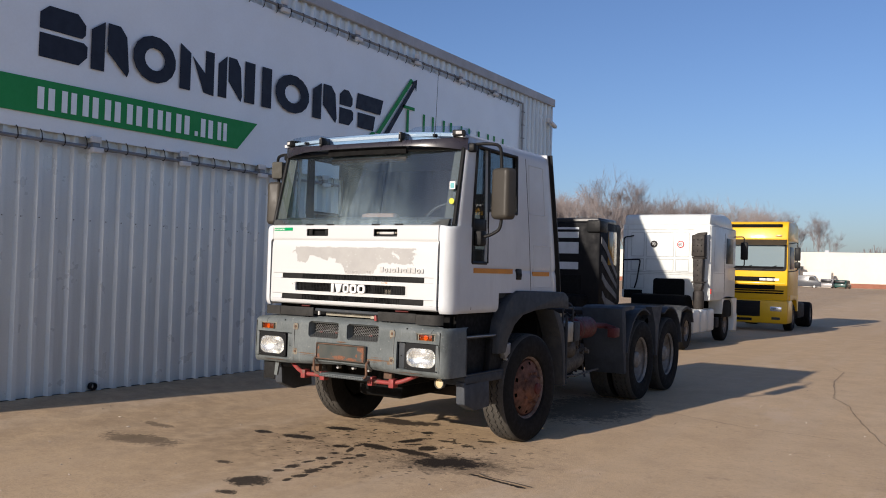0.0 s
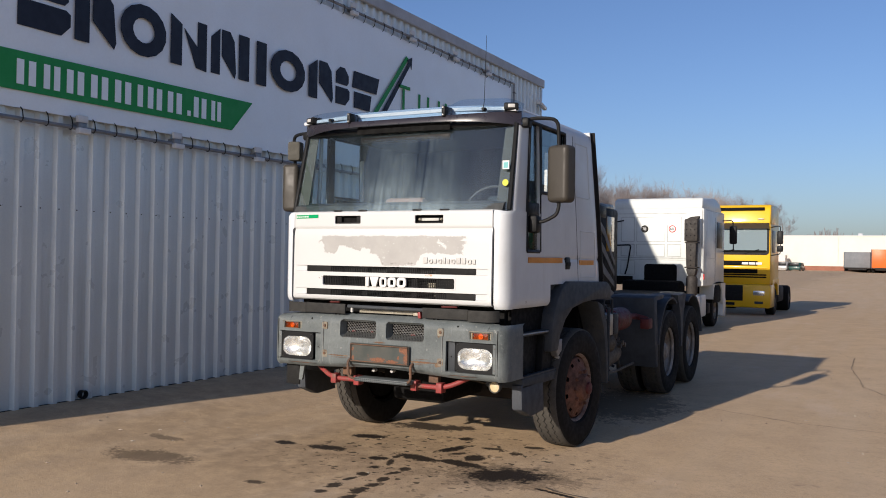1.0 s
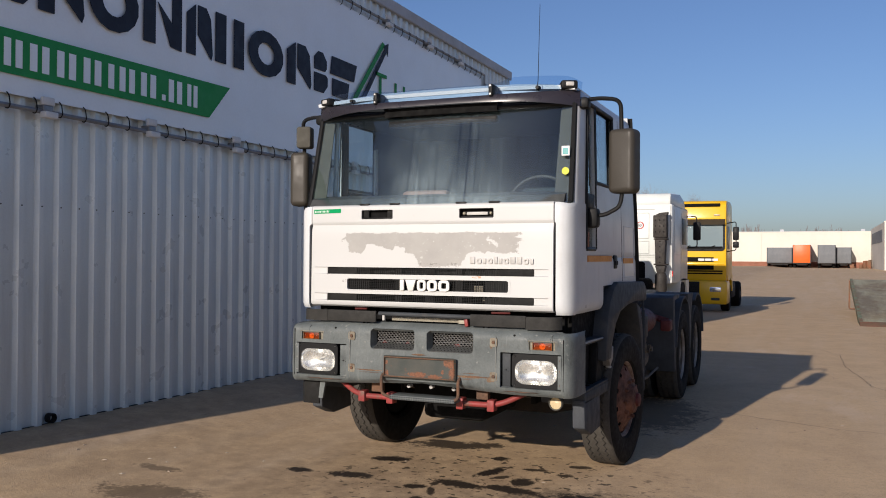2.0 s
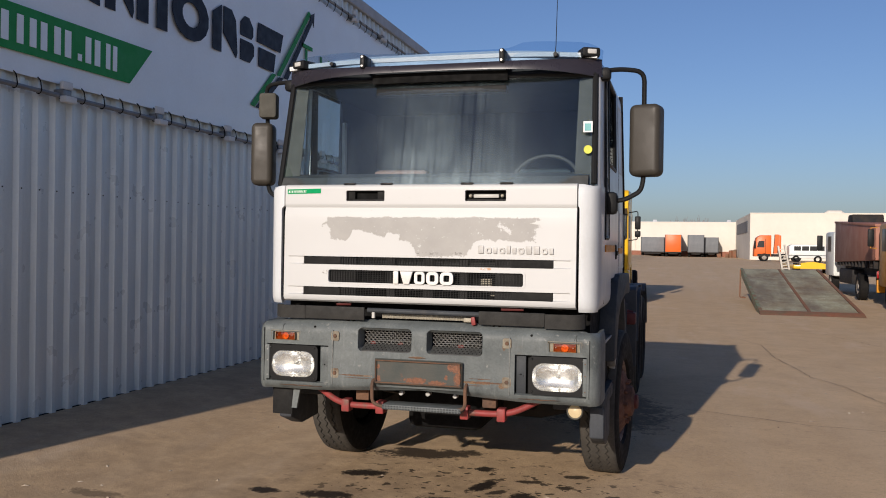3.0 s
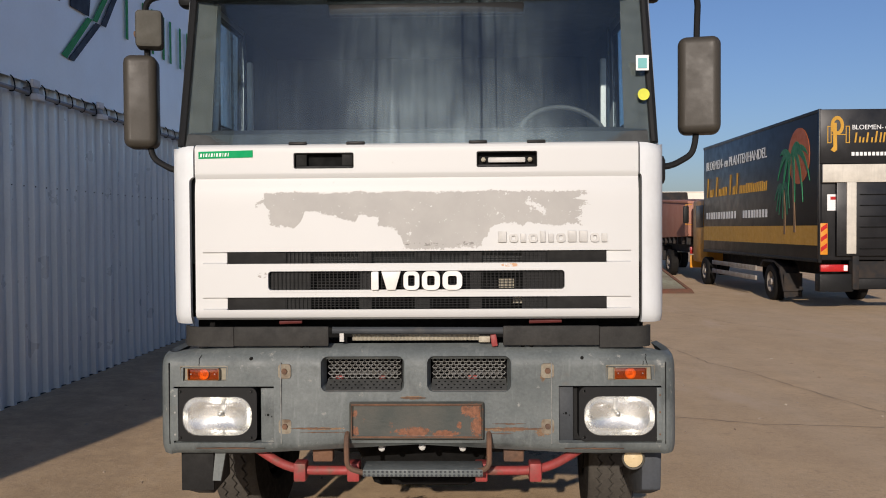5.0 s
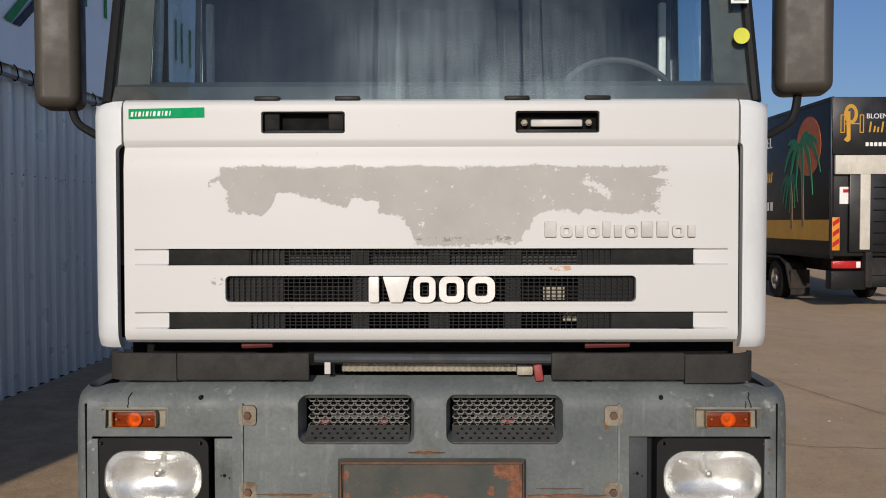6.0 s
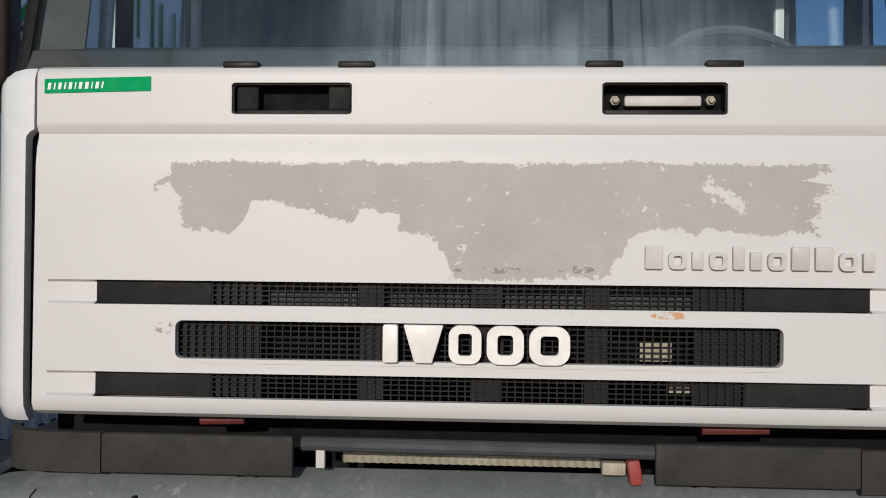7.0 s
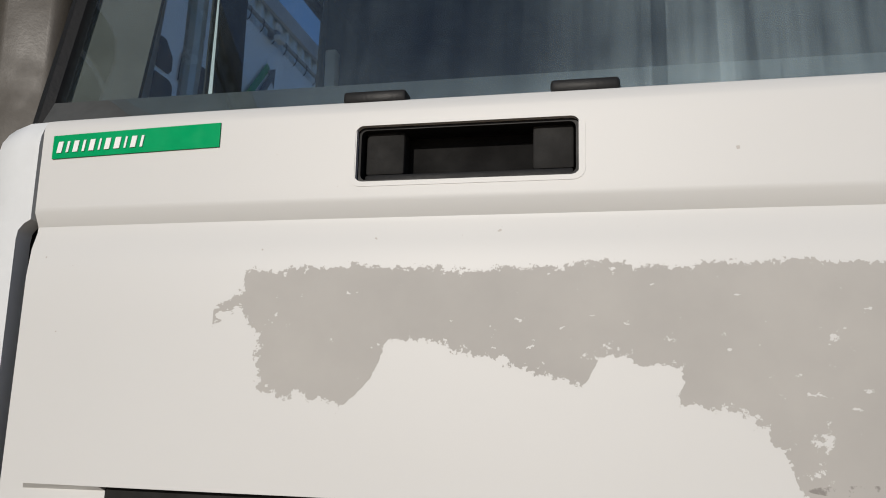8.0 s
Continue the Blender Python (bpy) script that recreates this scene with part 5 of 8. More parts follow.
        part("clamp", tube(bmesh.new(), [(-1.53, 0.58, 2.97), (-1.45, 0.57, 2.98)], 0.022, 8), RUSTY, truck)

# windscreen, its frame and the sun visor
def ws_y(x, z):
    return 0.118 + 0.235 * (z - 2.335) + 0.088 * (abs(x) / 1.14) ** 4


def ws_w(z):
    return 1.184 - 0.022 * (z - 2.345)


screen = part("windscreen", sheet(span(-1, 1, 24), span(2.326, 3.13, 8), lambda u, z: (u * ws_w(z), ws_y(u * ws_w(z), z), z), thick=0.006), SCREEN, truck, "large curved windscreen with dust and painted glare haze", smooth=60)
screen.visible_shadow = False
bm = bmesh.new()
for line in ([(u * ws_w(3.11), 3.11) for u in span(-0.985, 0.985, 24)], [(-0.985 * ws_w(z), z) for z in span(2.332, 3.11, 8)], [(0.985 * ws_w(z), z) for z in span(2.332, 3.11, 8)]):
    tube(bm, [(x, ws_y(x, z) + 0.002, z) for x, z in line], 0.021, 8)
part("windscreen_seal", bm, BLACK, truck, "black rubber windscreen seal")
for s in (-1, 1):
    bm = sheet([0.868, 0.92, 0.985], span(2.33, 3.1, 6), lambda u, z: (s * (u * ws_w(z) + (0.03 if u < 0.95 else 0) * (z - 2.36)), ws_y(u * ws_w(z), z) + 0.012 + (0.985 - u) * 0.45, z), thick=0.01)
    part("pillar_trim", bm, TRIM, truck, "olive pillar trim inside the screen")
part("label", B(1.085, 1.148, 0.246, 0.249, 2.69, 2.765), INK_WHITE, screen, "small white sticker")
bm = lathe(bmesh.new(), [(0, 0.0005), (0, 0.029), (0.003, 0.029)], 20, pose(1.12, 0.232, 2.57, 0, 0, 90))
part("label", bm, surf("yellow_sticker", (0.6, 0.62, 0.05), 0.5), screen, "round yellow sticker")
part("label_print", B(1.095, 1.138, 0.243, 0.2455, 2.70, 2.75), surf("teal_print", (0.15, 0.42, 0.42), 0.5), screen)


def vis_y(x, k):
    return 0.182 + 0.20 * (abs(x) / 1.15) ** 4 + (0.0, 0.010, 0.03, 0.052)[k]


def vis_z(x, k):
    q = min(1.0, abs(x) / 1.15) ** 3
    lift = 0.048 / (1 + math.exp(-(x - 0.61) * 40)) if x > 0 else 0.028 / (1 + math.exp(-(abs(x) - 0.53) * 40))
    lift *= 1 - min(1.0, max(0.0, (abs(x) - 1.06) / 0.13)) ** 2
    return (3.140 - 0.045 * q, 3.190 + 0.03 * q, 3.25 + 0.025 * q, 3.286 + 0.006 * q + lift)[k]


part("sun_visor", sheet(span(-1.18, 1.195, 48), [0, 1, 2, 3], lambda x, k: (x, vis_y(x, k), vis_z(x, k)), thick=0.006), SMOKED, truck, "clear blue-tinted plastic sun visor along the roof", smooth=60)
part("visor_lip", sheet(span(-1.175, 1.19, 40), [0, 1, 2], lambda x, k: (x, vis_y(x, 0) - 0.004 + (0, 0.004, 0.012)[k], (vis_z(x, 0), vis_z(x, 1) - 0.008, vis_z(x, 1))[k]), thick=0.005), surf("dark_violet_plastic", (0.024, 0.021, 0.027), 0.3, spec=0.4, grain=(40, 0.1), blotch=(2, 0.2), bump=(20, 0.02)), truck, "dark band of the sun visor", smooth=60)
part("visor_rail", sheet(span(-0.455, 0.55, 12), [0, 1], lambda x, k: (x, vis_y(x, 0) + 0.06, vis_z(x, 0) - 0.066 + 0.07 * k), thick=0.012), VOID, truck, "black mounting rail under the sun visor")
part("screen_header", sheet(span(-1.15, 1.15, 24), [3.085, 3.14, 3.20], lambda x, z: (x, 0.34 + 0.10 * (abs(x) / 1.145) ** 4, z), thick=0.02), BLACK, truck, "black panel over the windscreen")
part("roof_front", sheet(span(-1.145, 1.145, 24), [0, 1, 2], lambda x, k: (x, 0.35 + 0.10 * (abs(x) / 1.145) ** 4 + (0, 0.0, 0.05)[k], (3.205, 3.278, 3.312)[k] - 0.04 * (abs(x) / 1.145) ** 3), thick=0.02), surf("pale_blue_grey_panel", (0.36, 0.46, 0.56), 0.4, coat=0.2), truck, "pale panel behind the visor")
for x in (-0.512, 0.52):
    br = part("visor_bracket", B(x - 0.018, x + 0.018, 0.172, 0.33, 3.178, 3.278, bevel=0.01), BLACK, truck, "black visor bracket")
    for z in (3.196, 3.262):
        part("bolt", lathe(bmesh.new(), [(0, 0.0005), (0, 0.008), (0.01, 0.008)], 8, pose(x, 0.166, z, 0, 0, 90)), STEEL, br)
for s in (-1, 1):
    lx = 1.11 if s > 0 else -1.07
    lm = part("marker_lamp", B(lx - 0.065, lx + 0.065, 0.315, 0.45, 3.224, 3.290, bevel=0.015, m=pose(lx, 0.36, 0, 0, 0, s * 24) @ pose(-lx, -0.36, 0)), BLACK, truck, "black marker lamp on the visor")
    part("lens", B(lx - 0.03, lx + 0.034, 0.309, 0.32, 3.243, 3.276, bevel=0.006, m=pose(lx, 0.36, 0, 0, 0, s * 24) @ pose(-lx, -0.36, 0)), BADGE_GREY, lm, "clear lens")
for x in (-0.78, 0.885):
    part("washer_stud", lathe(bmesh.new(), [(0, 0.0005), (0, 0.014), (0.05, 0.02)], 10, pose(x, 0.24, 3.235, 0, 0, 90)), BLACK, truck)
part("antenna", tube(bmesh.new(), [(0.885, 0.25, 3.235), (0.885, 0.27, 3.30), (0.895, 0.28, 3.9)], 0.004, 6, 0.5), BLACK, truck, "thin whip antenna")
part("blind_roller", B(-0.44, 0.54, 0.28, 0.34, 2.985, 3.045, bevel=0.012), BLACK, truck, "rolled black blind at the screen's top")

# inside of the cab
part("dashboard", prism(bmesh.new(), [(0.155, 2.325), (0.19, 2.386), (0.30, 2.42), (0.50, 2.425), (0.62, 2.39), (0.72, 2.30), (0.72, 1.75), (0.155, 1.75)], "x", -1.13, 1.13), DASH, truck, "grey dashboard")
part("cab_floor", B(-1.17, 1.17, 0.2, 2.45, 1.5, 1.56), VOID, truck)
bm = bmesh.new()
prism(bm, [(x, 2.2 + 0.016 * math.sin(x * 27 + 2.2 * math.sin(x * 5)) * (0.4 + 0.6 * math.exp(-(x - 0.1) ** 2 * 6))) for x in span(-1.12, 1.12, 160)] + [(1.12, 2.32), (-1.12, 2.32)], "z", 1.9, 3.16)
part("sleeper_curtain", bm, CLOTH, truck, "drawn dark curtain behind the seats", smooth=60)
part("headliner", B(-1.12, 1.12, 0.42, 2.3, 3.14, 3.17), CLOTH, truck)
for c in (-0.62, 0.62):
    seat = part("seat", B(c - 0.26, c + 0.26, 0.95, 1.45, 1.95, 2.12, bevel=0.05), CLOTH, truck, "dark cab seat")
    part("backrest", B(c - 0.25, c + 0.25, 1.40, 1.55, 2.05, 2.55, bevel=0.05, m=None), CLOTH if c > 0 else SEATING, seat)
wheel_m = pose(0.765, 0.66, 2.37, 60, 0, 0)
bm = bmesh.new()
ring = [wheel_m @ Vector((0.25 * math.cos(2 * math.pi * k / 36), 0.25 * math.sin(2 * math.pi * k / 36), 0)) for k in range(37)]
tube(bm, ring, 0.014, 8)
for a in (200, 340):
    tube(bm, [wheel_m @ Vector((0, 0, -0.05)), wheel_m @ Vector((0.24 * math.cos(radians(a)), 0.24 * math.sin(radians(a)), 0))], 0.014, 6)
part("steering_wheel", bm, surf("grey_wheel_plastic", (0.062, 0.064, 0.062), 0.6, blotch=(9, 0.3), bump=(120, 0.1)), truck, "grey steering wheel")
for s in (-1, 1):
    part("door_lining", B(min(s * 1.13, s * 1.17), max(s * 1.13, s * 1.17), 0.92, 1.6, 1.6, 2.5, bevel=0.01), DASH, truck)
    part("belt_post", B(min(s * 1.07, s * 1.105), max(s * 1.07, s * 1.105), 1.27, 1.31, 2.5, 2.95, bevel=0.008), BADGE, truck, "pale belt post beside the seat")
    part("sleeper_lining", B(min(s * 1.115, s * 1.13), max(s * 1.115, s * 1.13), 1.30, 2.2, 1.9, 3.14), CLOTH, truck)
    if s < 0:
        # near-white colour stands for the sky reflected in the chrome
        part("grab_bar", tube(bmesh.new(), [(s * 1.088, 0.50, 2.39), (s * 1.075, 0.50, 2.62), (s * 1.065, 0.505, 3.10)], 0.02, 10), surf("white_for_chrome_shine", (0.86, 0.86, 0.84), 0.25, metal=0.15, blotch=(9, 0.2), bump=(60, 0.02)), truck, "grab bar beside the screen, its chrome shine painted white")

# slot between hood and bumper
# near-black block stands for the shade deep in the slot
part("slot_backing", B(-1.1, 1.1, 0.30, 0.42, 1.20, 1.52), VOID, truck)
part("front_bar", tube(bmesh.new(), [(-0.40, 0.06, 1.432), (0.42, 0.06, 1.428)], 0.017, 10), FENDER, truck, "grey steel bar above the bumper")
part("bar_post", B(-0.365, -0.345, 0.05, 0.07, 1.378, 1.44), BADGE_GREY, truck)
part("radiator", sheet(span(-0.31, 0.3, 60), [1.375, 1.385, 1.395, 1.405], lambda x, z: (x, 0.12 + (0.006 if int((x + 0.31) * 98.4 + 0.5) % 2 else 0), z), thick=0.01), BEIGE, truck, "dusty beige radiator fins", smooth=0)
part("red_clip", B(0.358, 0.388, 0.05, 0.09, 1.352, 1.410, bevel=0.006, m=pose(0.37, 0, 1.38, 0, -9, 0) @ pose(-0.37, 0, -1.38)), RED, truck)
part("pale_clip", B(0.30, 0.355, 0.07, 0.1, 1.37, 1.40, bevel=0.004), BEIGE, truck)
for s in (-1, 1):
    part("rubber_flap", B(min(s * 0.415, s * 0.87), max(s * 0.415, s * 0.87), 0.03, 0.05, 1.360, 1.453, bevel=0.006), FLAP, truck, "matt black plastic flap")
    part("rubber_flap", prism(bmesh.new(), [(s * 0.871, 0.031), (s * 1.04, 0.04), (s * 1.085, 0.055), (s * 1.115, 0.085), (s * 1.13, 0.13), (s * 1.115, 0.14), (s * 1.10, 0.10), (s * 1.07, 0.075), (s * 1.03, 0.06), (s * 0.871, 0.05)], "z", *((1.359, 1.452) if s < 0 else (1.350, 1.447))), FLAP, truck)

# bumper
BP = [(-1.245, 0.385), (-1.245, 0.28), (-1.243, 0.16), (-1.236, 0.08), (-1.216, 0.032), (-1.192, 0.008), (-1.172, 0.0)]
BX = sorted(set(span(-1.09, 1.09, 20) + [s * v for s in (-1, 1) for v in (0.675, 1.155, 0.05, 0.455, 0.905, 1.11)]))
BCOL = BP + [(x, 0.0) for x in BX] + [(-x, y) for x, y in BP[::-1]]
BZ = [0.845, 0.855, 0.875, 0.902, 0.93, 1.0, 1.06, 1.11, 1.135, 1.165, 1.172, 1.20, 1.262, 1.29, 1.312, 1.322, 1.345, 1.362]


def bumper_at(i, z):
    x, y = BCOL[int(i)]
    n = len(BP)
    out = 1.0 if n <= i < len(BCOL) - n else 0.6
    y += lerp([(0.845, 0.05), (0.875, 0.012), (0.93, 0.0), (1.29, 0.012), (1.322, 0.035), (1.345, 0.07), (1.362, 0.12)], z) * out
    lift = 0.04 * max(0.0, 1 - abs(x) / 0.75) if z < 0.9 else 0
    drop = lerp([(0.845, 0.0), (1.3, 0.0), (1.362, 0.035)], z) * min(1, max(0, (abs(x) - 0.9) / 0.3))
    sx = 1 - 0.012 * max(0, (z - 1.25) / 0.1)
    return (x * sx, y, z + lift - drop)


def bumper_hole(i, z):
    x = (BCOL[int(i)][0] + BCOL[min(int(i) + 1, len(BCOL) - 1)][0]) / 2
    if int(i) < len(BP) or int(i) >= len(BCOL) - len(BP):
        return False
    return (0.675 < abs(x) < 1.155 and 0.902 < z < 1.172) or (0.05 < abs(x) < 0.455 and 1.135 < z < 1.312) or (0.905 < abs(x) < 1.11 and 1.20 < z < 1.262)


bump = part("bumper", sheet(list(range(len(BCOL))), BZ, bumper_at, bumper_hole, thick=0.03), BUMPER, truck, "scratched grey steel bumper", smooth=40)
for x in (-0.64, 0.64):
    part("bumper_seam", B(x - 0.003, x + 0.003, -0.0018, 0.02, 0.90, 1.285, bevel=0.001), SEAM, bump, "pale worn weld")
# near-black sheet gives the bumper openings their shade
part("bumper_back", B(-1.15, 1.15, 0.30, 0.36, 0.88, 1.30), VOID, bump)
for s in (-1, 1):
    # air vent with expanded metal
    cx0, cx1 = (0.062, 0.443) if s > 0 else (-0.443, -0.062)
    vc = (cx0 + cx1) / 2
    face = [(vc + px, 1.2285 + pz) for px, pz in ngon_round(0.212, 0.096, 0.02, 5)]
    hole = [(vc + px, 1.2285 + pz) for px, pz in ngon_round(0.198, 0.083, 0.032, 5)]
    deep = [(vc + px * 0.93, 1.2285 + pz * 0.93) for px, pz in ngon_round(0.198, 0.083, 0.032, 5)]
    bm = ring_plate(face, hole, 0.0, 0.02)
    for v in bm.verts:
        v.co.y = lerp([(0.93, 0.0), (1.29, 0.012), (1.322, 0.035), (1.345, 0.07)], v.co.z) - 0.0012 if v.co.y < 0.01 else v.co.y + 0.02
    loops = [[bm.verts.new((px, y, pz)) for px, pz in line] for line, y in ((hole, 0.02), (deep, 0.105))]
    for i in range(len(hole)):
        bm.faces.new((loops[0][i], loops[0][(i + 1) % len(hole)], loops[1][(i + 1) % len(hole)], loops[1][i]))
    part("vent_frame", bm, BUMPER, bump, "grey vent surround with rounded corners", smooth=35)
    shelf = part("vent_shelf", prism(bmesh.new(), [(0.022, 1.150), (0.100, 1.190), (0.100, 1.184), (0.022, 1.144)], "x", vc - 0.178, vc + 0.180), LEDGE, bump, "drilled scuffed ledge at the vent's foot")
    bm = bmesh.new()
    for j in range(3):
        for i in range(11 + j % 2):
            k = 0.22 + 0.27 * j
            lathe(bm, [(0, 0.0005), (0, 0.0048), (-0.001, 0.0062), (-0.003, 0.0062)], 8, pose(vc - 0.158 + 0.0295 * i + (0 if j % 2 else 0.0147), 0.022 + 0.078 * k, 1.1508 + 0.040 * k, 0, 0, 0) @ pose(0, 0, 0, 27, 0, 0) @ pose(0, 0, 0, 0, -90, 0))
    part("ledge_holes", bm, VOID, shelf, smooth=0)
    for x0, x1 in ((0.03, 0.07), (0.24, 0.275)) if s < 0 else ((0.17, 0.215),):
        part("red_pipe", B(vc - 0.175 + x0, vc - 0.175 + x1, 0.122, 0.138, 1.186, 1.203, bevel=0.004), RED, bump)
    part("pale_pipe", tube(bmesh.new(), [(vc - 0.10, 0.128, 1.214), (vc + 0.16, 0.128, 1.217)], 0.004, 6), STEEL, bump)
    # expanded metal: rows of flattened six-sided cells
    bm = bmesh.new()
    x0, x1, z0, z1, rows, cols = vc - 0.178, vc + 0.178, 1.183, 1.304, 8, 12
    pitch, high = (x1 - x0) / cols, (z1 - z0) / rows
    for j in range(rows):
        for i in range(cols + j % 2):
            cx_, cz_ = x0 + pitch * (i + (0.0 if j % 2 else 0.5)), z0 + high * (j + 0.5)
            if not x0 + 0.008 < cx_ < x1 - 0.008:
                continue
            out, inn = [], []
            for qx, qz in ((-0.5, 0.0), (-0.24, 0.62), (0.24, 0.62), (0.5, 0.0), (0.24, -0.62), (-0.24, -0.62)):
                out.append(bm.verts.new((cx_ + qx * pitch, 0.098 - 0.004 * qz, cz_ + qz * high)))
                inn.append(bm.verts.new((cx_ + qx * pitch * 0.74, 0.104 - 0.004 * qz, cz_ + qz * high * 0.66)))
            for k in range(6):
                bm.faces.new((out[k], out[(k + 1) % 6], inn[(k + 1) % 6], inn[k]))
    part("vent_mesh", bm, MESH_STEEL, bump, "expanded metal mesh", smooth=0)
    # near-black sheet for the shade behind the vent mesh
    part("vent_dark", B(cx0 - 0.01, cx1 + 0.01, 0.15, 0.16, 1.13, 1.335), VOID, bump)
    # headlight
    lx = s * 0.965 if s > 0 else -0.952
    part("lamp_recess", sheet([s * 0.665, s * 0.672, s * 1.158, s * 1.165], [0.893, 0.90, 1.174, 1.18], lambda x, z: (x, 0.09 if 0.67 < abs(x) < 1.16 and 0.895 < z < 1.176 else 0.018, z), thick=0.006), BLACK, bump, "black headlight recess")
    shape = [(lx - s * 0.005 + px, 1.03 + pz) for px, pz in ngon_round(0.165, 0.092, 0.078, 7)]
    hl = part("headlight", ring_plate([(lx + px, 1.038 + pz) for px, pz in ngon_round(0.195, 0.128, 0.03, 7)], shape, 0.006, 0.085), BLACK, bump, "rectangular headlight in a black frame", smooth=30)
    bm = bmesh.new()
    rings = []
    for k, (sc, yy) in enumerate(((1.0, 0.010), (0.95, 0.030), (0.84, 0.050), (0.66, 0.066), (0.44, 0.077), (0.2, 0.083))):
        rings.append([bm.verts.new((lx - s * 0.005 + (px - lx + s * 0.005) * sc, yy, 1.03 + (pz - 1.03) * sc)) for px, pz in shape])
    for a, b in zip(rings, rings[1:]):
        for i in range(len(shape)):
            bm.faces.new((a[i], a[(i + 1) % len(shape)], b[(i + 1) % len(shape)], b[i]))
    bm.faces.new(rings[-1])
    part("reflector", bm, REFLECT, hl, "bright bowl reflector", smooth=60)
    part("bulb", B(lx - s * 0.005 - 0.011, lx - s * 0.005 + 0.011, 0.04, 0.08, 1.019, 1.041, bevel=0.008), STEEL, hl, "small bulb cap")
    bm = bmesh.new()
    rings = []
    for sc, yy in ((1.02, 0.008), (0.99, -0.006), (0.9, -0.016), (0.5, -0.026)):
        rings.append([bm.verts.new((lx - s * 0.005 + (px - lx + s * 0.005) * sc, yy, 1.03 + (pz - 1.03) * sc)) for px, pz in shape])
    for a, b in zip(rings, rings[1:]):
        for i in range(len(shape)):
            bm.faces.new((a[i], a[(i + 1) % len(shape)], b[(i + 1) % len(shape)], b[i]))
    bm.faces.new(rings[-1])
    ln = part("lens", bm, LENS_GLASS, hl, "clear glass lens")
    ln.visible_shadow = False
    for qx, qz in ((-0.17, 0.11), (0.17, 0.11), (-0.17, -0.11), (0.17, -0.11)):
        part("screw", lathe(bmesh.new(), [(0, 0.0005), (0, 0.006), (0.008, 0.006)], 8, pose(lx + qx, 0.006, 1.038 + qz, 0, 0, 90)), STEEL, hl)
    ox = 0.712 if s > 0 else -0.705
    plate_y = 0.016 if s < 0 else 0.045
    bp = part("bracket_plate", B(ox - 0.034, ox + 0.034, plate_y, plate_y + 0.01, 0.905, 1.162, bevel=0.002), BUMPER if s < 0 else FENDER, bump, "drilled grey mounting plate beside the lamp")
    for qx, qz, r in ((0.0, 1.035, 0.006), (0.017, 1.026, 0.003), (-0.012, 1.034, 0.0025)):
        part("hole", lathe(bmesh.new(), [(0, 0.0005), (0, r), (0.002, r)], 10, pose(ox + qx, plate_y - 0.0012, qz, 0, 0, 90)), VOID, bp)
    # indicator
    ix = s * 1.01
    ind = part("indicator", sheet([ix - 0.112, ix - 0.10, ix + 0.10, ix + 0.112], [1.195, 1.204, 1.258, 1.267], lambda x, z: (x, 0.03 if abs(x - ix) < 0.105 and 1.2 < z < 1.26 else 0.009, z), thick=0.006), DUSTY_BEIGE, bump, "beige indicator recess")
    part("lamp_body", ring_plate([(ix + px, 1.231 + pz) for px, pz in ngon_round(0.0755, 0.0285, 0.006, 3)], [(ix + px, 1.231 + pz) for px, pz in ngon_round(0.072, 0.025, 0.004, 3)], 0.001, 0.028), LAMP_BACK, ind)
    part("lamp_back", B(ix - 0.073, ix + 0.073, 0.018, 0.026, 1.205, 1.257), LAMP_BACK, ind)
    part("bulb_bowl", lathe(bmesh.new(), [(0.0, 0.026), (0.008, 0.022), (0.011, 0.012), (0.004, 0.009), (0.0, 0.0005)], 20, pose(ix, 0.006, 1.231, 0, 0, 90)), LAMP_BOWL, ind)
    for q in (-0.058, 0.056):
        part("screw", lathe(bmesh.new(), [(0, 0.0005), (0, 0.003), (0.006, 0.003)], 8, pose(ix + q, -0.0035, 1.233, 0, 0, 90)), STEEL, ind)
    lens = part("lens", B(ix - 0.075, ix + 0.075, -0.002, 0.003, 1.2035, 1.2585, bevel=0.002), AMBER, ind, "orange indicator lens")
    lens.visible_shadow = False
    # end seam and drilled strip between lamp and corner
    part("bumper_seam", B(min(s * 1.172, s * 1.1755), max(s * 1.172, s * 1.1755), -0.0012, 0.02, 0.90, 1.285), VOID, bump)
    strip = part("lamp_strip", B(min(s * 1.132, s * 1.160), max(s * 1.132, s * 1.160), -0.002, 0.012, 0.915, 1.165, bevel=0.002), BUMPER, bump, "drilled steel strip beside the lamp")
    for z in (0.945, 1.05, 1.13):
        part("screw", lathe(bmesh.new(), [(0, 0.0005), (0, 0.005), (0.007, 0.005)], 8, pose(s * 1.147, -0.003, z, 0, 0, 90)), RUSTY if s > 0 else STEEL, strip)
    # studs, a drilled hole and a crack in the upper edge
    for x in (0.511, 0.553):
        part("stud", lathe(bmesh.new(), [(0, 0.0005), (0.001, 0.007), (0.006, 0.010), (0.02, 0.010)], 10, pose(s * x, 0.072, 1.352, 0, 0, 90)), BLACK, bump)
    part("hole", lathe(bmesh.new(), [(0, 0.0005), (0, 0.008), (0.012, 0.008)], 10, pose(s * 0.785, 0.0155, 1.303, 0, 0, 80)), VOID, bump)
    crack = random.Random(5 + s)
    for cx_, top in ((1.029, 1.318),) if s < 0 else ((1.086, 1.318), (1.070, 1.29)):
        line = [(s * cx_ + crack.uniform(-0.005, 0.005), lerp([(1.26, 0.011), (1.29, 0.012), (1.322, 0.035)], z) - 0.0004, z) for z in span(1.268, top, 6)]
        part("crack", tube(bmesh.new(), line, 0.0017, 5), VOID, bump, smooth=0)
    # bolts in rusty brackets
    for z in (1.245, 0.982):
        bx = s * 0.622
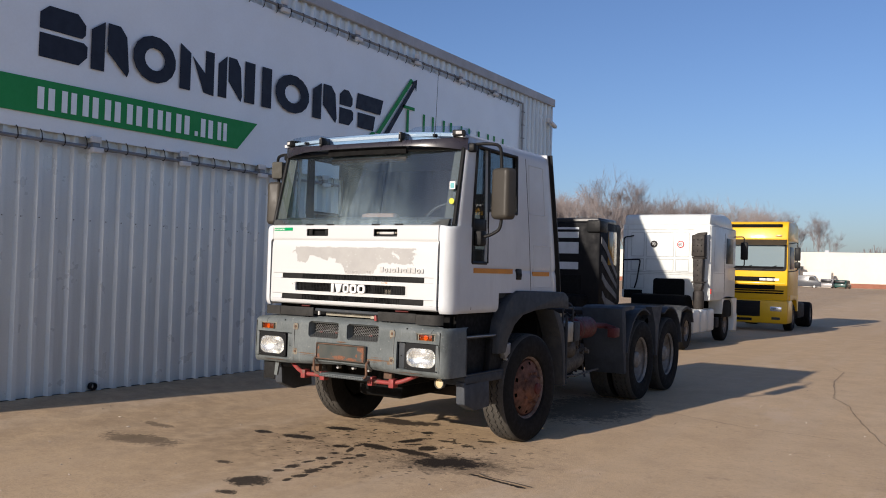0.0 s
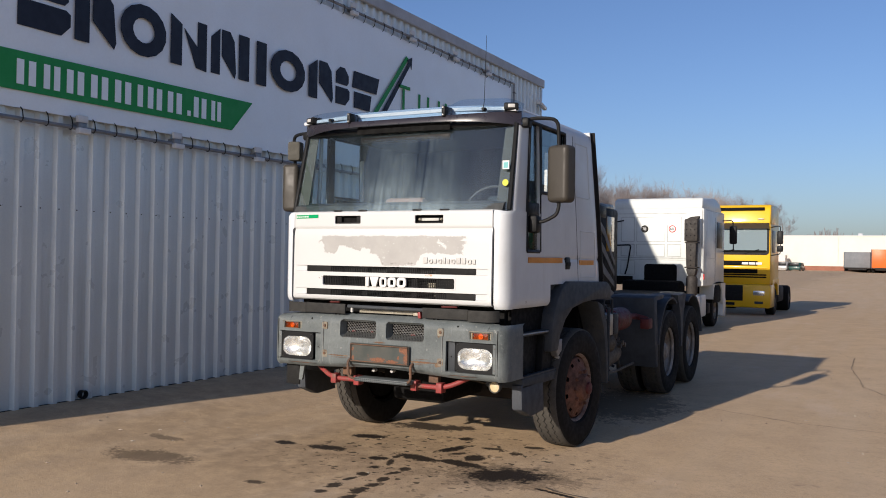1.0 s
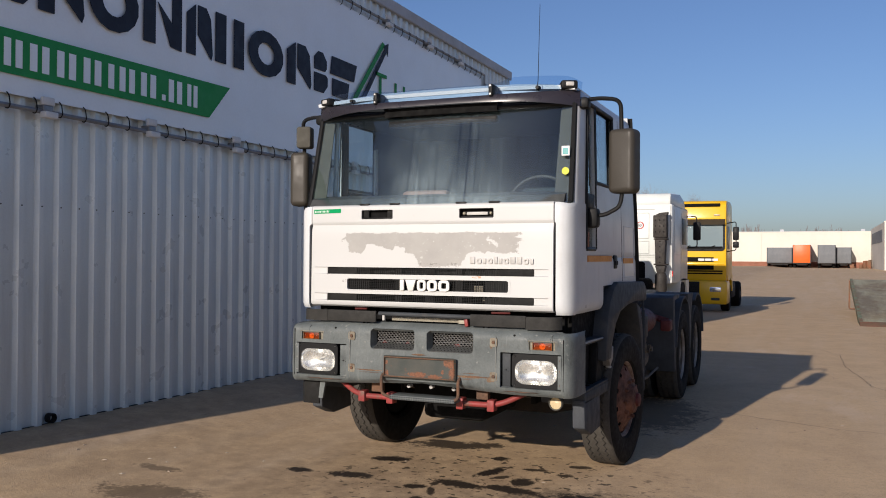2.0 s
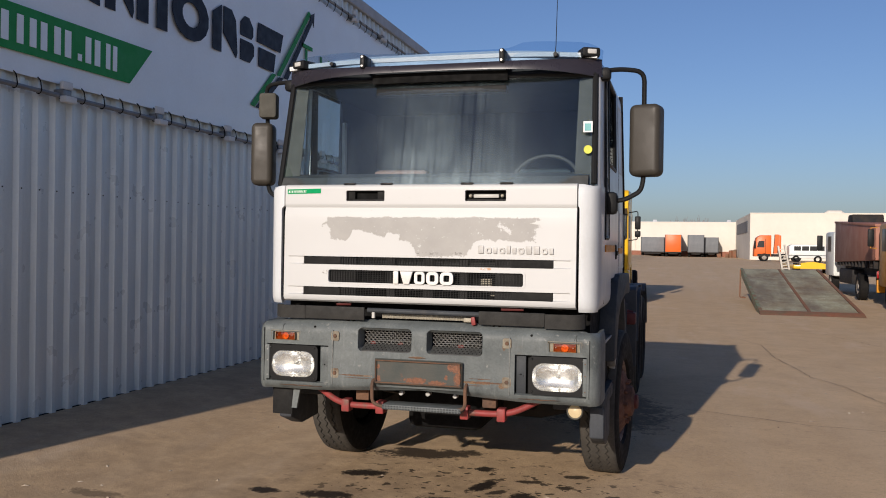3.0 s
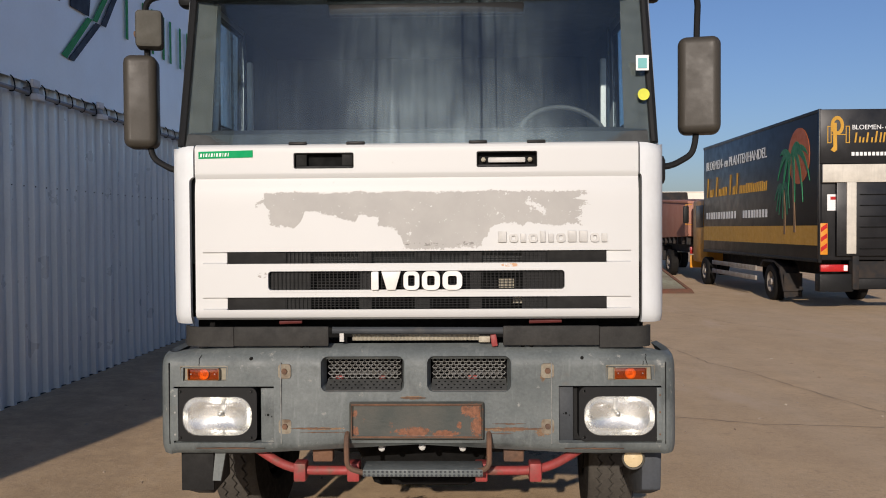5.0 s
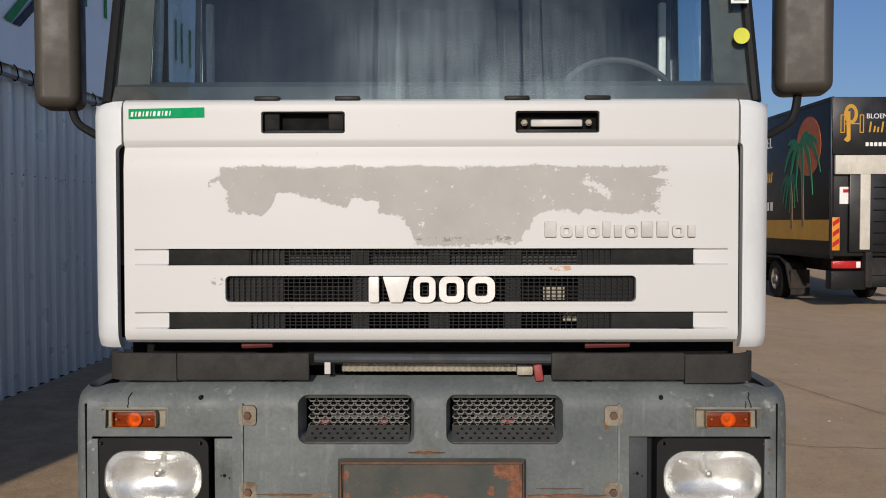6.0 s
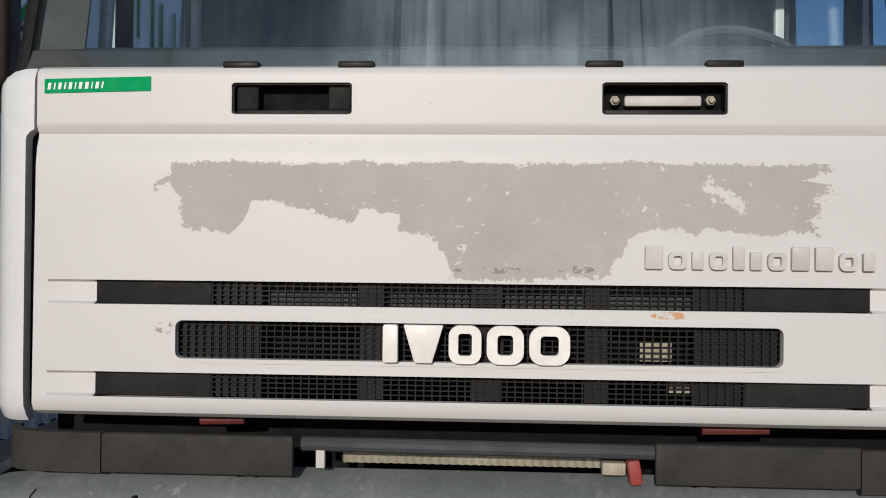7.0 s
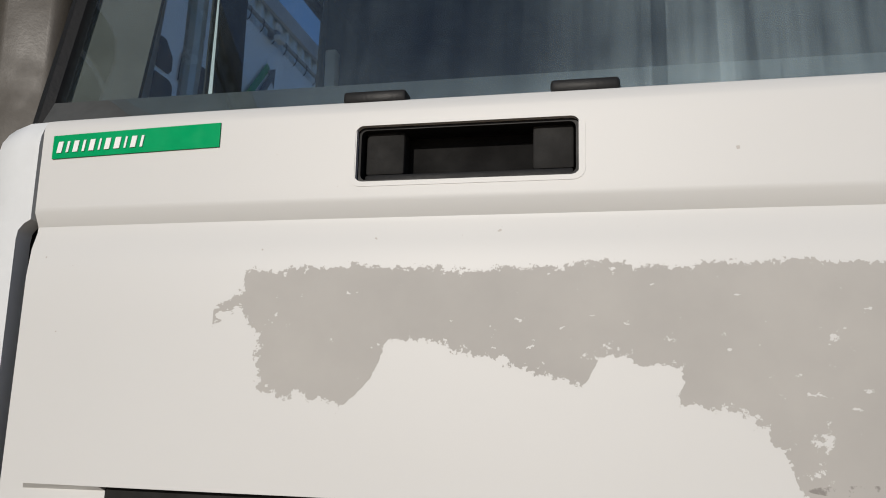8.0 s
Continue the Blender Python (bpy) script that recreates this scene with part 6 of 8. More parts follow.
        bk = part("bolt_tab", prism(bmesh.new(), [(bx + px, z + pz) for px, pz in ngon_round(0.03, 0.034, 0.014, 3)], "y", 0.0, 0.03), SCUFFED, bump, "pale scuffed tab")
        part("bolt", lathe(bmesh.new(), [(0, 0.0005), (0, 0.014), (0.008, 0.015), (0.02, 0.015)], 6, pose(bx, -0.008, z, 0, 0, 90)), RUSTY, bk, "rusty bolt head")
    # mud guards under the ends
    if s < 0:
        part("mud_flap", B(-1.16, -1.0, 0.12, 0.135, 0.64, 0.88, bevel=0.004), DUSTY, truck, "black rubber flap under the bumper")
        part("flap_bracket", prism(bmesh.new(), [(-0.985, 0.88), (-0.93, 0.88), (-0.965, 0.69), (-1.005, 0.69)], "y", 0.115, 0.14), BUMPER, truck, "grey flap bracket")
bm = sheet([-0.305, -0.29, 0.30, 0.315], [0.932, 0.945, 1.085, 1.098], lambda x, z: (x, -0.022 if -0.30 < x < 0.31 and 0.94 < z < 1.09 else -0.034, z), thick=0.014)
part("plate_holder", bm, PLATE, bump, "rust-stained empty number plate holder")
part("plate_rim", tube(bmesh.new(), [(-0.30, -0.037, 0.94), (0.31, -0.037, 0.94), (0.31, -0.037, 1.093), (-0.30, -0.037, 1.093), (-0.30, -0.037, 0.94)], 0.005, 6), RUSTY, bump)
for rx0, rx1, rz, rt in ((0.33, 0.60, 0.972, 0.007), (0.36, 0.52, 0.995, 0.003), (-0.60, -0.40, 0.974, 0.004), (0.34, 0.46, 0.948, 0.003), (-0.075, 0.05, 1.118, 0.004), (-0.55, -0.33, 0.955, 0.003), (0.70, 0.98, 0.878, 0.003), (-1.05, -0.72, 0.879, 0.003)):
    rough = random.Random(int(rx0 * 1000))
    n = 14
    top = [(rx0 + (rx1 - rx0) * k / n, rz + rt * rough.uniform(0.1, 1.0) * math.sin(math.pi * (k + 0.3) / (n + 0.6))) for k in range(n + 1)]
    low = [(x, rz - rt * rough.uniform(0.1, 1.6) * math.sin(math.pi * (k + 0.3) / (n + 0.6))) for k, (x, _) in enumerate(top)]
    part("rust_run", prism(bmesh.new(), top + low[::-1], "y", -0.0022, 0.01), RUSTY, bump, smooth=0)
# step, hoops and red bars
for x in (-0.325, 0.345):
    part("step_hoop", tube(bmesh.new(), soft_path([(x, 0.02, 0.955), (x, -0.04, 0.93), (x, -0.03, 0.79), (x * 0.72, -0.02, 0.765)], 0.04), 0.013, 8), RUSTY, truck, "bent rusty step bracket")
stp = part("front_step", B(-0.25, 0.315, -0.04, 0.12, 0.754, 0.788, bevel=0.004), BUMPER, truck, "perforated grey step tread")
bm = bmesh.new()
for i in range(27):
    for j in range(2):
        lathe(bm, [(0, 0.0005), (0, 0.006), (0.004, 0.0045), (0.006, 0.0045)], 6, pose(-0.24 + i * 0.021, -0.046, 0.762 + j * 0.017, 0, 0, 90))
part("tread_studs", bm, FENDER, stp)
for s in (-1, 1):
    pts = soft_path([(s * 0.28, 0.12, 0.74), (s * 0.62, 0.12, 0.74), (s * 0.84, 0.2, 0.85)], 0.12, 6)
    br = part("red_bar", tube(bmesh.new(), pts, 0.0225, 12), RED, truck, "faded red steel bar under the bumper")
    for x in (0.31, 0.57):
        part("bar_clamp", B(s * x - 0.03, s * x + 0.03, 0.075, 0.165, 0.695, 0.785, bevel=0.008), RED, br)
    part("bar_lug", B(s * 0.47 - 0.05, s * 0.47 + 0.05, 0.16, 0.22, 0.77, 0.86, bevel=0.008), RUSTY, br)
fog = part("fog_lamp", lathe(bmesh.new(), [(0.004, 0.046), (-0.006, 0.047), (-0.008, 0.053), (-0.002, 0.057), (0.04, 0.052), (0.07, 0.03), (0.07, 0.001)], 24, pose(1.06, 0.20, 0.778, 0, 0, 86)), TRIM, truck, "round yellowed fog lamp")
part("lens", lathe(bmesh.new(), [(-0.006, 0.001), (-0.004, 0.02), (-0.001, 0.035), (0.004, 0.047)], 24, pose(1.06, 0.20, 0.778, 0, 0, 86)), CREAM_LENS, fog, "yellowed ribbed lens")
for x0, x1 in ((-0.675, -0.565), (0.548, 0.705)):
    part("red_pipe", tube(bmesh.new(), [(x0, 0.16, 1.462), (x1, 0.16, 1.466)], 0.012, 8), DARK_RED, truck, "red pipe behind the flap")
for x, z in ((-0.18, 0.835), (0.02, 0.84), (0.22, 0.835)):
    part("pale_cap", lathe(bmesh.new(), [(0, 0.001), (0, 0.012), (0.004, 0.017), (0.05, 0.017)], 8, pose(x, 0.17, z, 0, 0, 90)), BADGE_GREY, truck)

# under the bumper, axle and chassis
for s in (-1, 1):
    part("chassis_rail", B(s * 0.42 - 0.04, s * 0.42 + 0.04, 0.3, 7.95, 0.83, 1.13, bevel=0.01), CHASSIS, truck, "dark steel chassis rail")
for y in (1.1, 2.6, 3.9, 5.2, 6.6, 7.9):
    part("cross_member", B(-0.38, 0.38, y - 0.06, y + 0.06, 0.87, 1.08, bevel=0.02), CHASSIS, truck)
part("engine", B(-0.36, 0.36, 0.6, 2.3, 0.62, 1.5, bevel=0.08), VOID, truck)
part("sump", B(-0.3, 0.3, 0.7, 1.6, 0.48, 0.75, bevel=0.06), VOID, truck)
part("gearbox", prism(bmesh.new(), [(2.3, 0.62), (2.9, 0.55), (3.5, 0.66), (3.7, 0.80), (3.7, 1.05), (3.4, 1.14), (2.3, 1.2)], "x", -0.3, 0.3, bevel=0.05), VOID, truck, "greasy black gearbox")
part("drive_shaft", lathe(bmesh.new(), [(0, 0.001), (0, 0.09), (0.1, 0.09), (0.12, 0.06), (1.75, 0.06), (1.77, 0.09), (1.9, 0.09), (1.9, 0.001)], 16, pose(0, 3.7, 0.86, 0, 5, 90)), CHASSIS, truck, "dark drive shaft")
part("fuel_tank", B(-1.16, -0.55, 3.05, 4.75, 0.50, 1.12, bevel=0.08), CHASSIS, truck, "dark fuel tank on the far rail")
FY, RY1, RY2, WR = 1.78, 5.86, 7.25, 0.60
part("front_axle", prism(bmesh.new(), [(-1.0, 0.52), (-0.6, 0.42), (0.6, 0.42), (1.0, 0.52), (1.0, 0.64), (0.6, 0.55), (-0.6, 0.55), (-1.0, 0.64)], "y", FY - 0.07, FY + 0.07), CHASSIS, truck, "forged front axle")
for y in (RY1, RY2):
    part("rear_axle", lathe(bmesh.new(), [(-1.0, 0.09), (-0.35, 0.11), (-0.25, 0.24), (0.25, 0.24), (0.35, 0.11), (1.0, 0.09)], 16, pose(0, y, WR), close=True), CHASSIS, truck)
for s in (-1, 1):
    # near-black sheets carry the shade inside the wheel arches
    part("wheel_well", B(s * 0.63 - 0.02, s * 0.63 + 0.02, 1.0, 2.92, 0.62, 1.48), VOID, truck, "near-black inner wheel arch, its shade in the colour")
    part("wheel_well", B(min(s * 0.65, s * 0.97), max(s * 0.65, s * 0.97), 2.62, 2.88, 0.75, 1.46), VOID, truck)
    part("leaf_spring", prism(bmesh.new(), [(0.85, 0.72), (1.3, 0.62), (FY, 0.6), (2.3, 0.64), (2.75, 0.76), (2.75, 0.80), (2.3, 0.70), (FY, 0.68), (1.3, 0.70), (0.85, 0.77)], "x", s * 0.5 - 0.05, s * 0.5 + 0.05), CHASSIS, truck)
    part("leaf_spring", prism(bmesh.new(), [(5.3, 0.74), (6.0, 0.86), (6.56, 0.9), (7.1, 0.86), (7.8, 0.74), (7.8, 0.80), (6.56, 1.0), (5.3, 0.80)], "x", s * 0.56 - 0.05, s * 0.56 + 0.05), CHASSIS, truck)


GRIMY = surf("grimy_beige_metal", (0.115, 0.098, 0.075), 0.7, blotch=(7, 0.5), col2=(0.03, 0.026, 0.022), grain=(60, 0.3), bump=(50, 0.15))
WING_GREY = surf("faded_grey_plastic", (0.066, 0.073, 0.083), 0.6, blotch=(3.0, 0.35), col2=(0.04, 0.044, 0.048), grain=(80, 0.2), bump=(120, 0.08), spec=0.14, streak=0.2)


def tyre(width, r, zig):
    """Tyre with zigzag tread grooves."""
    h = width / 2
    prof = [(-h * 0.62, r * 0.555), (-h * 0.88, r * 0.60), (-h, r * 0.74), (-h * 0.97, r * 0.88), (-h * 0.88, r * 0.965), (-h * 0.8, r * 0.988)]
    tread = []
    for c in (-0.46, 0.0, 0.46):
        tread += [(h * (c - 0.045), r, 1), (h * (c - 0.03), r - 0.014, 1), (h * (c + 0.03), r - 0.014, 1), (h * (c + 0.045), r, 1)]
    rows = [(x, q, 0) for x, q in prof] + tread + [(-x, q, 0) for x, q in prof[::-1]]
    n = 100
    bm = bmesh.new()
    rings = []
    for x, q, z in rows:
        rings.append([bm.verts.new((x + (zig * (1 if k % 2 else -1) if z else 0), q * math.cos(2 * math.pi * k / n), q * math.sin(2 * math.pi * k / n))) for k in range(n)])
    for a, b in zip(rings, rings[1:]):
        for k in range(n):
            bm.faces.new((a[k], a[(k + 1) % n], b[(k + 1) % n], b[k]))
    bmesh.ops.recalc_face_normals(bm, faces=bm.faces[:])
    return bm


def tyre_obj(parent, x, y, r=0.60, width=0.31):
    me = mesh_of("tyre", tyre(width, r, 0.012), RUBBER, 40)
    me.materials.append(TREAD)
    for p in me.polygons:
        c = p.center
        if math.hypot(c.y, c.z) > r * 0.985 - 0.014:
            p.material_index = 1
    ob = new("tyre", me)
    ob.parent = parent
    ob.matrix_basis = pose(x, y, r)
    return ob


def rim_disc(bm, r, out, holes, convex):
    """Steel disc with round hand holes: built ring by ring, the hole ring left open between spokes."""
    n = holes * 4
    def ring(x, q):
        return [bm.verts.new((x * out, q * math.cos(2 * math.pi * k / n), q * math.sin(2 * math.pi * k / n))) for k in range(n)]
    prof = [(0.0, r * 0.56), (0.012, r * 0.6), (-0.03, r * 0.585), (-0.05, r * 0.53)] + ([(0.0, r * 0.50), (0.008, r * 0.475), (0.022, r * 0.425), (0.03, r * 0.40), (0.055, r * 0.33), (0.06, r * 0.24), (0.11, r * 0.2), (0.13, r * 0.1), (0.13, 0.001)] if convex else [(-0.12, r * 0.48), (-0.15, r * 0.40), (-0.16, r * 0.33), (-0.16, r * 0.24), (-0.03, r * 0.2), (0.0, r * 0.13), (0.0, 0.001)])
    rings = [ring(*p) for p in prof]
    for j, (a, b) in enumerate(zip(rings, rings[1:])):
        for k in range(n):
            if j == (5 if convex else 4) and k % 4 == 1:
                continue
            bm.faces.new((a[k], a[(k + 1) % n], b[(k + 1) % n], b[k]))
    xn = 0.06 if convex else -0.155
    for k in range(10):
        a = 2 * math.pi * k / 10
        lathe(bm, [(0, 0.018), (0.028, 0.016), (0.03, 0.001)], 6, pose(xn * out, r * 0.285 * math.cos(a), r * 0.285 * math.sin(a), 0, 0, 0 if out > 0 else 180))
    bmesh.ops.recalc_face_normals(bm, faces=bm.faces[:])
    return bm


def road_wheel(parent, s, y, material, convex, dual, xo, r=0.60, width=0.31, holes=10):
    wh = tyre_obj(parent, s * (xo - width / 2), y, r, width)
    if dual:
        tyre_obj(parent, s * (xo - width * 1.5 - 0.04), y, r, width)
    rim = part("rim", rim_disc(bmesh.new(), r, s, holes, convex), material, wh, "rusty steel rim" if material is RUST_RIM else "steel rim")
    rim.matrix_basis = pose(s * (width * 0.31), 0, 0)
    lip = part("rim_lip", lathe(bmesh.new(), [(-s * 0.012, r * 0.535), (s * 0.008, r * 0.55), (s * 0.017, r * 0.57), (s * 0.017, r * 0.59), (s * 0.004, r * 0.603)], 48), RIM_EDGE if convex else STEEL_RIM, wh, "worn outer lip of the rim")
    lip.matrix_basis = pose(s * (width * 0.31), 0, 0)
    if convex:
        cap = part("hub_cap", lathe(bmesh.new(), [(s * 0.128, r * 0.105), (s * 0.15, r * 0.10), (s * 0.158, r * 0.06), (s * 0.16, 0.0005)], 16), DARK_RED, wh, "dull red hub cap")
        cap.matrix_basis = pose(s * (width * 0.31), 0, 0)
    bk = part("drum", lathe(bmesh.new(), [(-0.12, 0.01), (-0.12, r * 0.5), (0.06, r * 0.5), (0.06, 0.01)], 24), VOID, wh)
    bk.matrix_basis = pose(-s * 0.03 if convex else -s * 0.12, 0, 0)
    return wh


for s in (-1, 1):
    front = road_wheel(truck, s, FY, RUST_RIM, True, False, 1.315)
    front.matrix_basis = pose(s * (1.315 - 0.155), FY, WR, 0, 0, -4)
    road_wheel(truck, s, RY1, STEEL_RIM, False, True, 1.24)
    road_wheel(truck, s, RY2, STEEL_RIM, False, True, 1.24)
    # front wing, step box and flap
    def X(a, b):
        return (min(s * a, s * b), max(s * a, s * b))
    prof = [(1.04, 1.02), (1.05, 1.20), (1.10, 1.38), (1.2, 1.52), (1.34, 1.63), (1.5, 1.685), (2.75, 1.66), (2.88, 1.60), (2.90, 1.47), (2.86, 1.46), (2.45, 1.475), (2.25, 1.47), (1.95, 1.455), (1.62, 1.41), (1.42, 1.31), (1.28, 1.16), (1.22, 1.02)]
    part("front_wing", prism(bmesh.new(), prof, "x", *X(0.95, 1.265), bevel=0.018), FENDER, truck, "dark grey plastic front wing")
    part("wing_flap", prism(bmesh.new(), [(2.50, 1.45), (2.70, 1.40), (2.84, 1.2), (2.90, 0.85), (2.92, 0.50), (2.86, 0.50), (2.82, 0.85), (2.74, 1.12), (2.62, 1.3)], "x", *X(0.98, 1.235), bevel=0.01), FENDER, truck, "dark wing flap behind the front wheel")
    st = part("step_box", B(*X(0.80, 1.12), 0.36, 1.20, 0.80, 1.22, bevel=0.02), DUSTY, truck, "weathered dark step box behind the bumper")
    part("step_tread", B(*X(0.88, 1.24), 0.40, 1.27, 0.745, 0.835, bevel=0.012), FENDER, st)
    part("step_lip", B(*X(1.19, 1.235), 0.42, 1.25, 0.833, 0.852, bevel=0.004), FENDER, st)
    for q in range(6):
        part("tread_rib", B(*X(0.98, 1.20), 0.47 + q * 0.12, 0.49 + q * 0.12, 0.834, 0.844), DUSTY, st)
    part("step_tread", B(*X(0.88, 1.232), 0.39, 1.05, 1.205, 1.232, bevel=0.006), FENDER, st)
    part("step_edge", tube(bmesh.new(), [(s * 1.232, 0.41, 1.228), (s * 1.232, 1.03, 1.222)], 0.008, 6), TUBE, st, "pale worn edge of the upper step")
    part("step_post", B(*X(1.18, 1.225), 0.41, 0.45, 0.84, 1.20, bevel=0.006), FENDER, st)
    part("step_panel", prism(bmesh.new(), [(0.98, 0.84), (1.22, 0.84), (1.30, 1.0), (1.20, 1.14), (1.02, 1.18)], "x", *X(1.12, 1.19), bevel=0.008), DUSTY, st)
    # near-black block for the shade over the upper step
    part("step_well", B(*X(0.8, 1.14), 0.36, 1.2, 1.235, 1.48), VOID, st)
    part("bracket_lug", prism(bmesh.new(), [(1.14, 1.10), (1.35, 1.125), (1.345, 1.01), (1.30, 0.99), (1.24, 0.955)], "x", *X(1.17, 1.255), bevel=0.008), TUBE, st, "bent grey bracket")
    part("bracket_lug", prism(bmesh.new(), [(1.28, 0.96), (1.36, 0.94), (1.35, 0.87), (1.29, 0.89)], "x", *X(1.20, 1.25), bevel=0.006), BADGE_GREY, st)
    part("low_guard", prism(bmesh.new(), [(0.38, 0.78), (0.90, 0.76), (0.93, 0.49), (0.62, 0.475), (0.40, 0.56)], "x", *X(1.14, 1.24), bevel=0.01), WING_GREY, truck, "scuffed grey mud guard ahead of the wheel")
    # rear wings
    for y0, first in ((RY1, True), (RY2, False)):
        r0, r1 = WR + 0.055, WR + 0.08
        a0, a1 = (168, 62) if first else (118, 12)
        arc = [radians(a0 + (a1 - a0) * k / 12) for k in range(13)]
        outer = [(y0 - 0.04 + r1 * 1.05 * math.cos(a), WR + min(r1 * 1.16 * math.sin(a), 0.80)) for a in arc]
        inner = [(y0 - 0.04 + r0 * 1.05 * math.cos(a), WR + min(r0 * 1.16 * math.sin(a), 0.775)) for a in arc[::-1]]
        part("rear_wing", prism(bmesh.new(), outer + inner, "x", *X(0.62, 1.25)), WING_GREY, truck, "grey plastic rear wing")
    part("wing_apron", prism(bmesh.new(), [(4.90, 1.40), (5.02, 1.43), (5.50, 1.43), (5.42, 1.38), (5.06, 1.36), (5.14, 0.9), (5.16, 0.46), (5.08, 0.45), (4.98, 0.9)], "x", *X(0.62, 1.23), bevel=0.01), WING_GREY, truck, "grey apron ahead of the rear wheel")
    part("wing_apron", prism(bmesh.new(), [(6.30, 1.40), (6.85, 1.40), (6.70, 1.1), (6.62, 0.62), (6.56, 0.62), (6.50, 1.1)], "x", *X(1.12, 1.22)), WING_GREY, truck)
part("fifth_wheel", prism(bmesh.new(), [(-0.45, 5.9), (0.45, 5.9), (0.5, 6.4), (0.42, 7.0), (0.16, 7.35), (0.06, 6.8), (-0.06, 6.8), (-0.16, 7.35), (-0.42, 7.0), (-0.5, 6.4)], "z", 1.24, 1.31, bevel=0.01), CHASSIS, truck, "greasy black fifth wheel coupling")
part("deck_plate", B(-0.6, 0.6, 2.9, 5.6, 1.15, 1.19), CHASSIS, truck)
bat = part("battery_box", B(0.72, 1.15, 3.05, 3.55, 0.95, 1.22, bevel=0.02), BLACK, truck, "black battery carrier")
for y in (3.12, 3.34):
    part("battery", B(0.78, 1.17, y, y + 0.17, 1.02, 1.27, bevel=0.015), STEEL if y < 3.2 else FENDER, bat, "grey and white battery")
rt = part("air_tank", lathe(bmesh.new(), [(-0.34, 0.001), (-0.33, 0.08), (-0.27, 0.145), (0.27, 0.145), (0.33, 0.08), (0.34, 0.001)], 20, pose(1.0, 3.9, 1.16, 0, 0, 90)), DARK_RED, truck, "dark red air tank with straps")
for y in (3.72, 4.05):
    part("strap", lathe(bmesh.new(), [(-0.012, 0.15), (0.012, 0.15)], 20, pose(1.0, y, 1.16, 0, 0, 90)), GRIMY, rt)
part("red_valve", tube(bmesh.new(), [(1.02, 4.25, 1.18), (1.05, 4.7, 1.16), (1.2, 4.72, 1.12)], 0.04, 8), DARK_RED, truck)
part("red_valve", B(1.12, 1.24, 4.62, 4.82, 1.0, 1.14, bevel=0.02), DARK_RED, truck)
part("silencer", lathe(bmesh.new(), [(-0.3, 0.001), (-0.29, 0.16), (0.29, 0.16), (0.3, 0.001)], 18, pose(0.98, 3.45, 0.74, 0, -8, 90)), GRIMY, truck, "grimy beige air drier under the rail")
for k in range(3):
    part("air_hose", tube(bmesh.new(), soft_path([(0.6 + 0.05 * k, 2.75, 1.6), (0.7 + 0.05 * k, 3.0, 1.35 - 0.05 * k), (0.9, 3.2 + 0.1 * k, 1.3), (1.05, 3.6, 1.0 - 0.06 * k)], 0.2), 0.011, 6), BLACK, truck)
tangle = random.Random(9)
for k in range(9):
    y = 2.98 + 0.11 * k
    line = [(0.95 + tangle.uniform(-0.1, 0.2), y + tangle.uniform(-0.12, 0.12), 1.34 - 0.2 * q + tangle.uniform(-0.07, 0.07)) for q in range(5)]
    part("air_hose", tube(bmesh.new(), soft_path(line, 0.08), tangle.choice((0.009, 0.012, 0.016)), 6), tangle.choice((BLACK, CHASSIS, GRIMY)), truck)
part("drier_cap", lathe(bmesh.new(), [(0, 0.001), (0.0, 0.11), (0.06, 0.125), (0.16, 0.12), (0.2, 0.06), (0.2, 0.001)], 16, pose(1.02, 3.22, 0.92, 0, 0, 65)), GRIMY, truck, "grimy pale filter canister")
part("valve_block", B(0.82, 1.08, 3.62, 3.9, 0.78, 0.96, bevel=0.03), CHASSIS, truck, "dark valve block")
for q in range(3):
    part("valve_stub", lathe(bmesh.new(), [(0, 0.02), (0.07, 0.02), (0.075, 0.03), (0.1, 0.03), (0.1, 0.001)], 8, pose(1.06, 3.66 + 0.09 * q, 0.86 + 0.03 * (q % 2))), GRIMY, truck)
part("flap_edge", B(1.205, 1.24, 2.925, 2.94, 0.52, 1.36, bevel=0.004), WING_GREY, truck, "pale edge of the wing flap")
part("low_rail", tube(bmesh.new(), soft_path([(1.16, 2.95, 0.60), (1.18, 3.4, 0.585), (1.16, 4.2, 0.60)], 0.05), 0.014, 6), GRIMY, truck, "dirty lower guard rail")
part("rack_frame", tube(bmesh.new(), soft_path([(1.15, 2.98, 0.6), (1.15, 2.98, 1.45), (1.15, 3.3, 1.45), (1.15, 3.3, 1.25)], 0.05), 0.012, 6), FENDER, truck)


# ---- other vehicles in the yard ----
def simple_wheel(parent, x, y, r, width, s, material=None, gz=0.0):
    ty = part("tyre", lathe(bmesh.new(), [(-width / 2, r * 0.55), (-width / 2, r * 0.9), (-width * 0.38, r), (width * 0.38, r), (width / 2, r * 0.9), (width / 2, r * 0.55)], 28), RUBBER, parent)
    ty.matrix_basis = pose(x, y, r + gz)
    d = 1 if s > 0 else -1
    part("rim", lathe(bmesh.new(), [(d * width * 0.42, r * 0.57), (d * width * 0.45, r * 0.6), (d * width * 0.3, r * 0.5), (d * width * 0.12, r * 0.42), (d * width * 0.2, r * 0.22), (d * width * 0.5, r * 0.18), (d * width * 0.5, 0.001)], 20), material or STEEL_RIM, ty)
    return ty


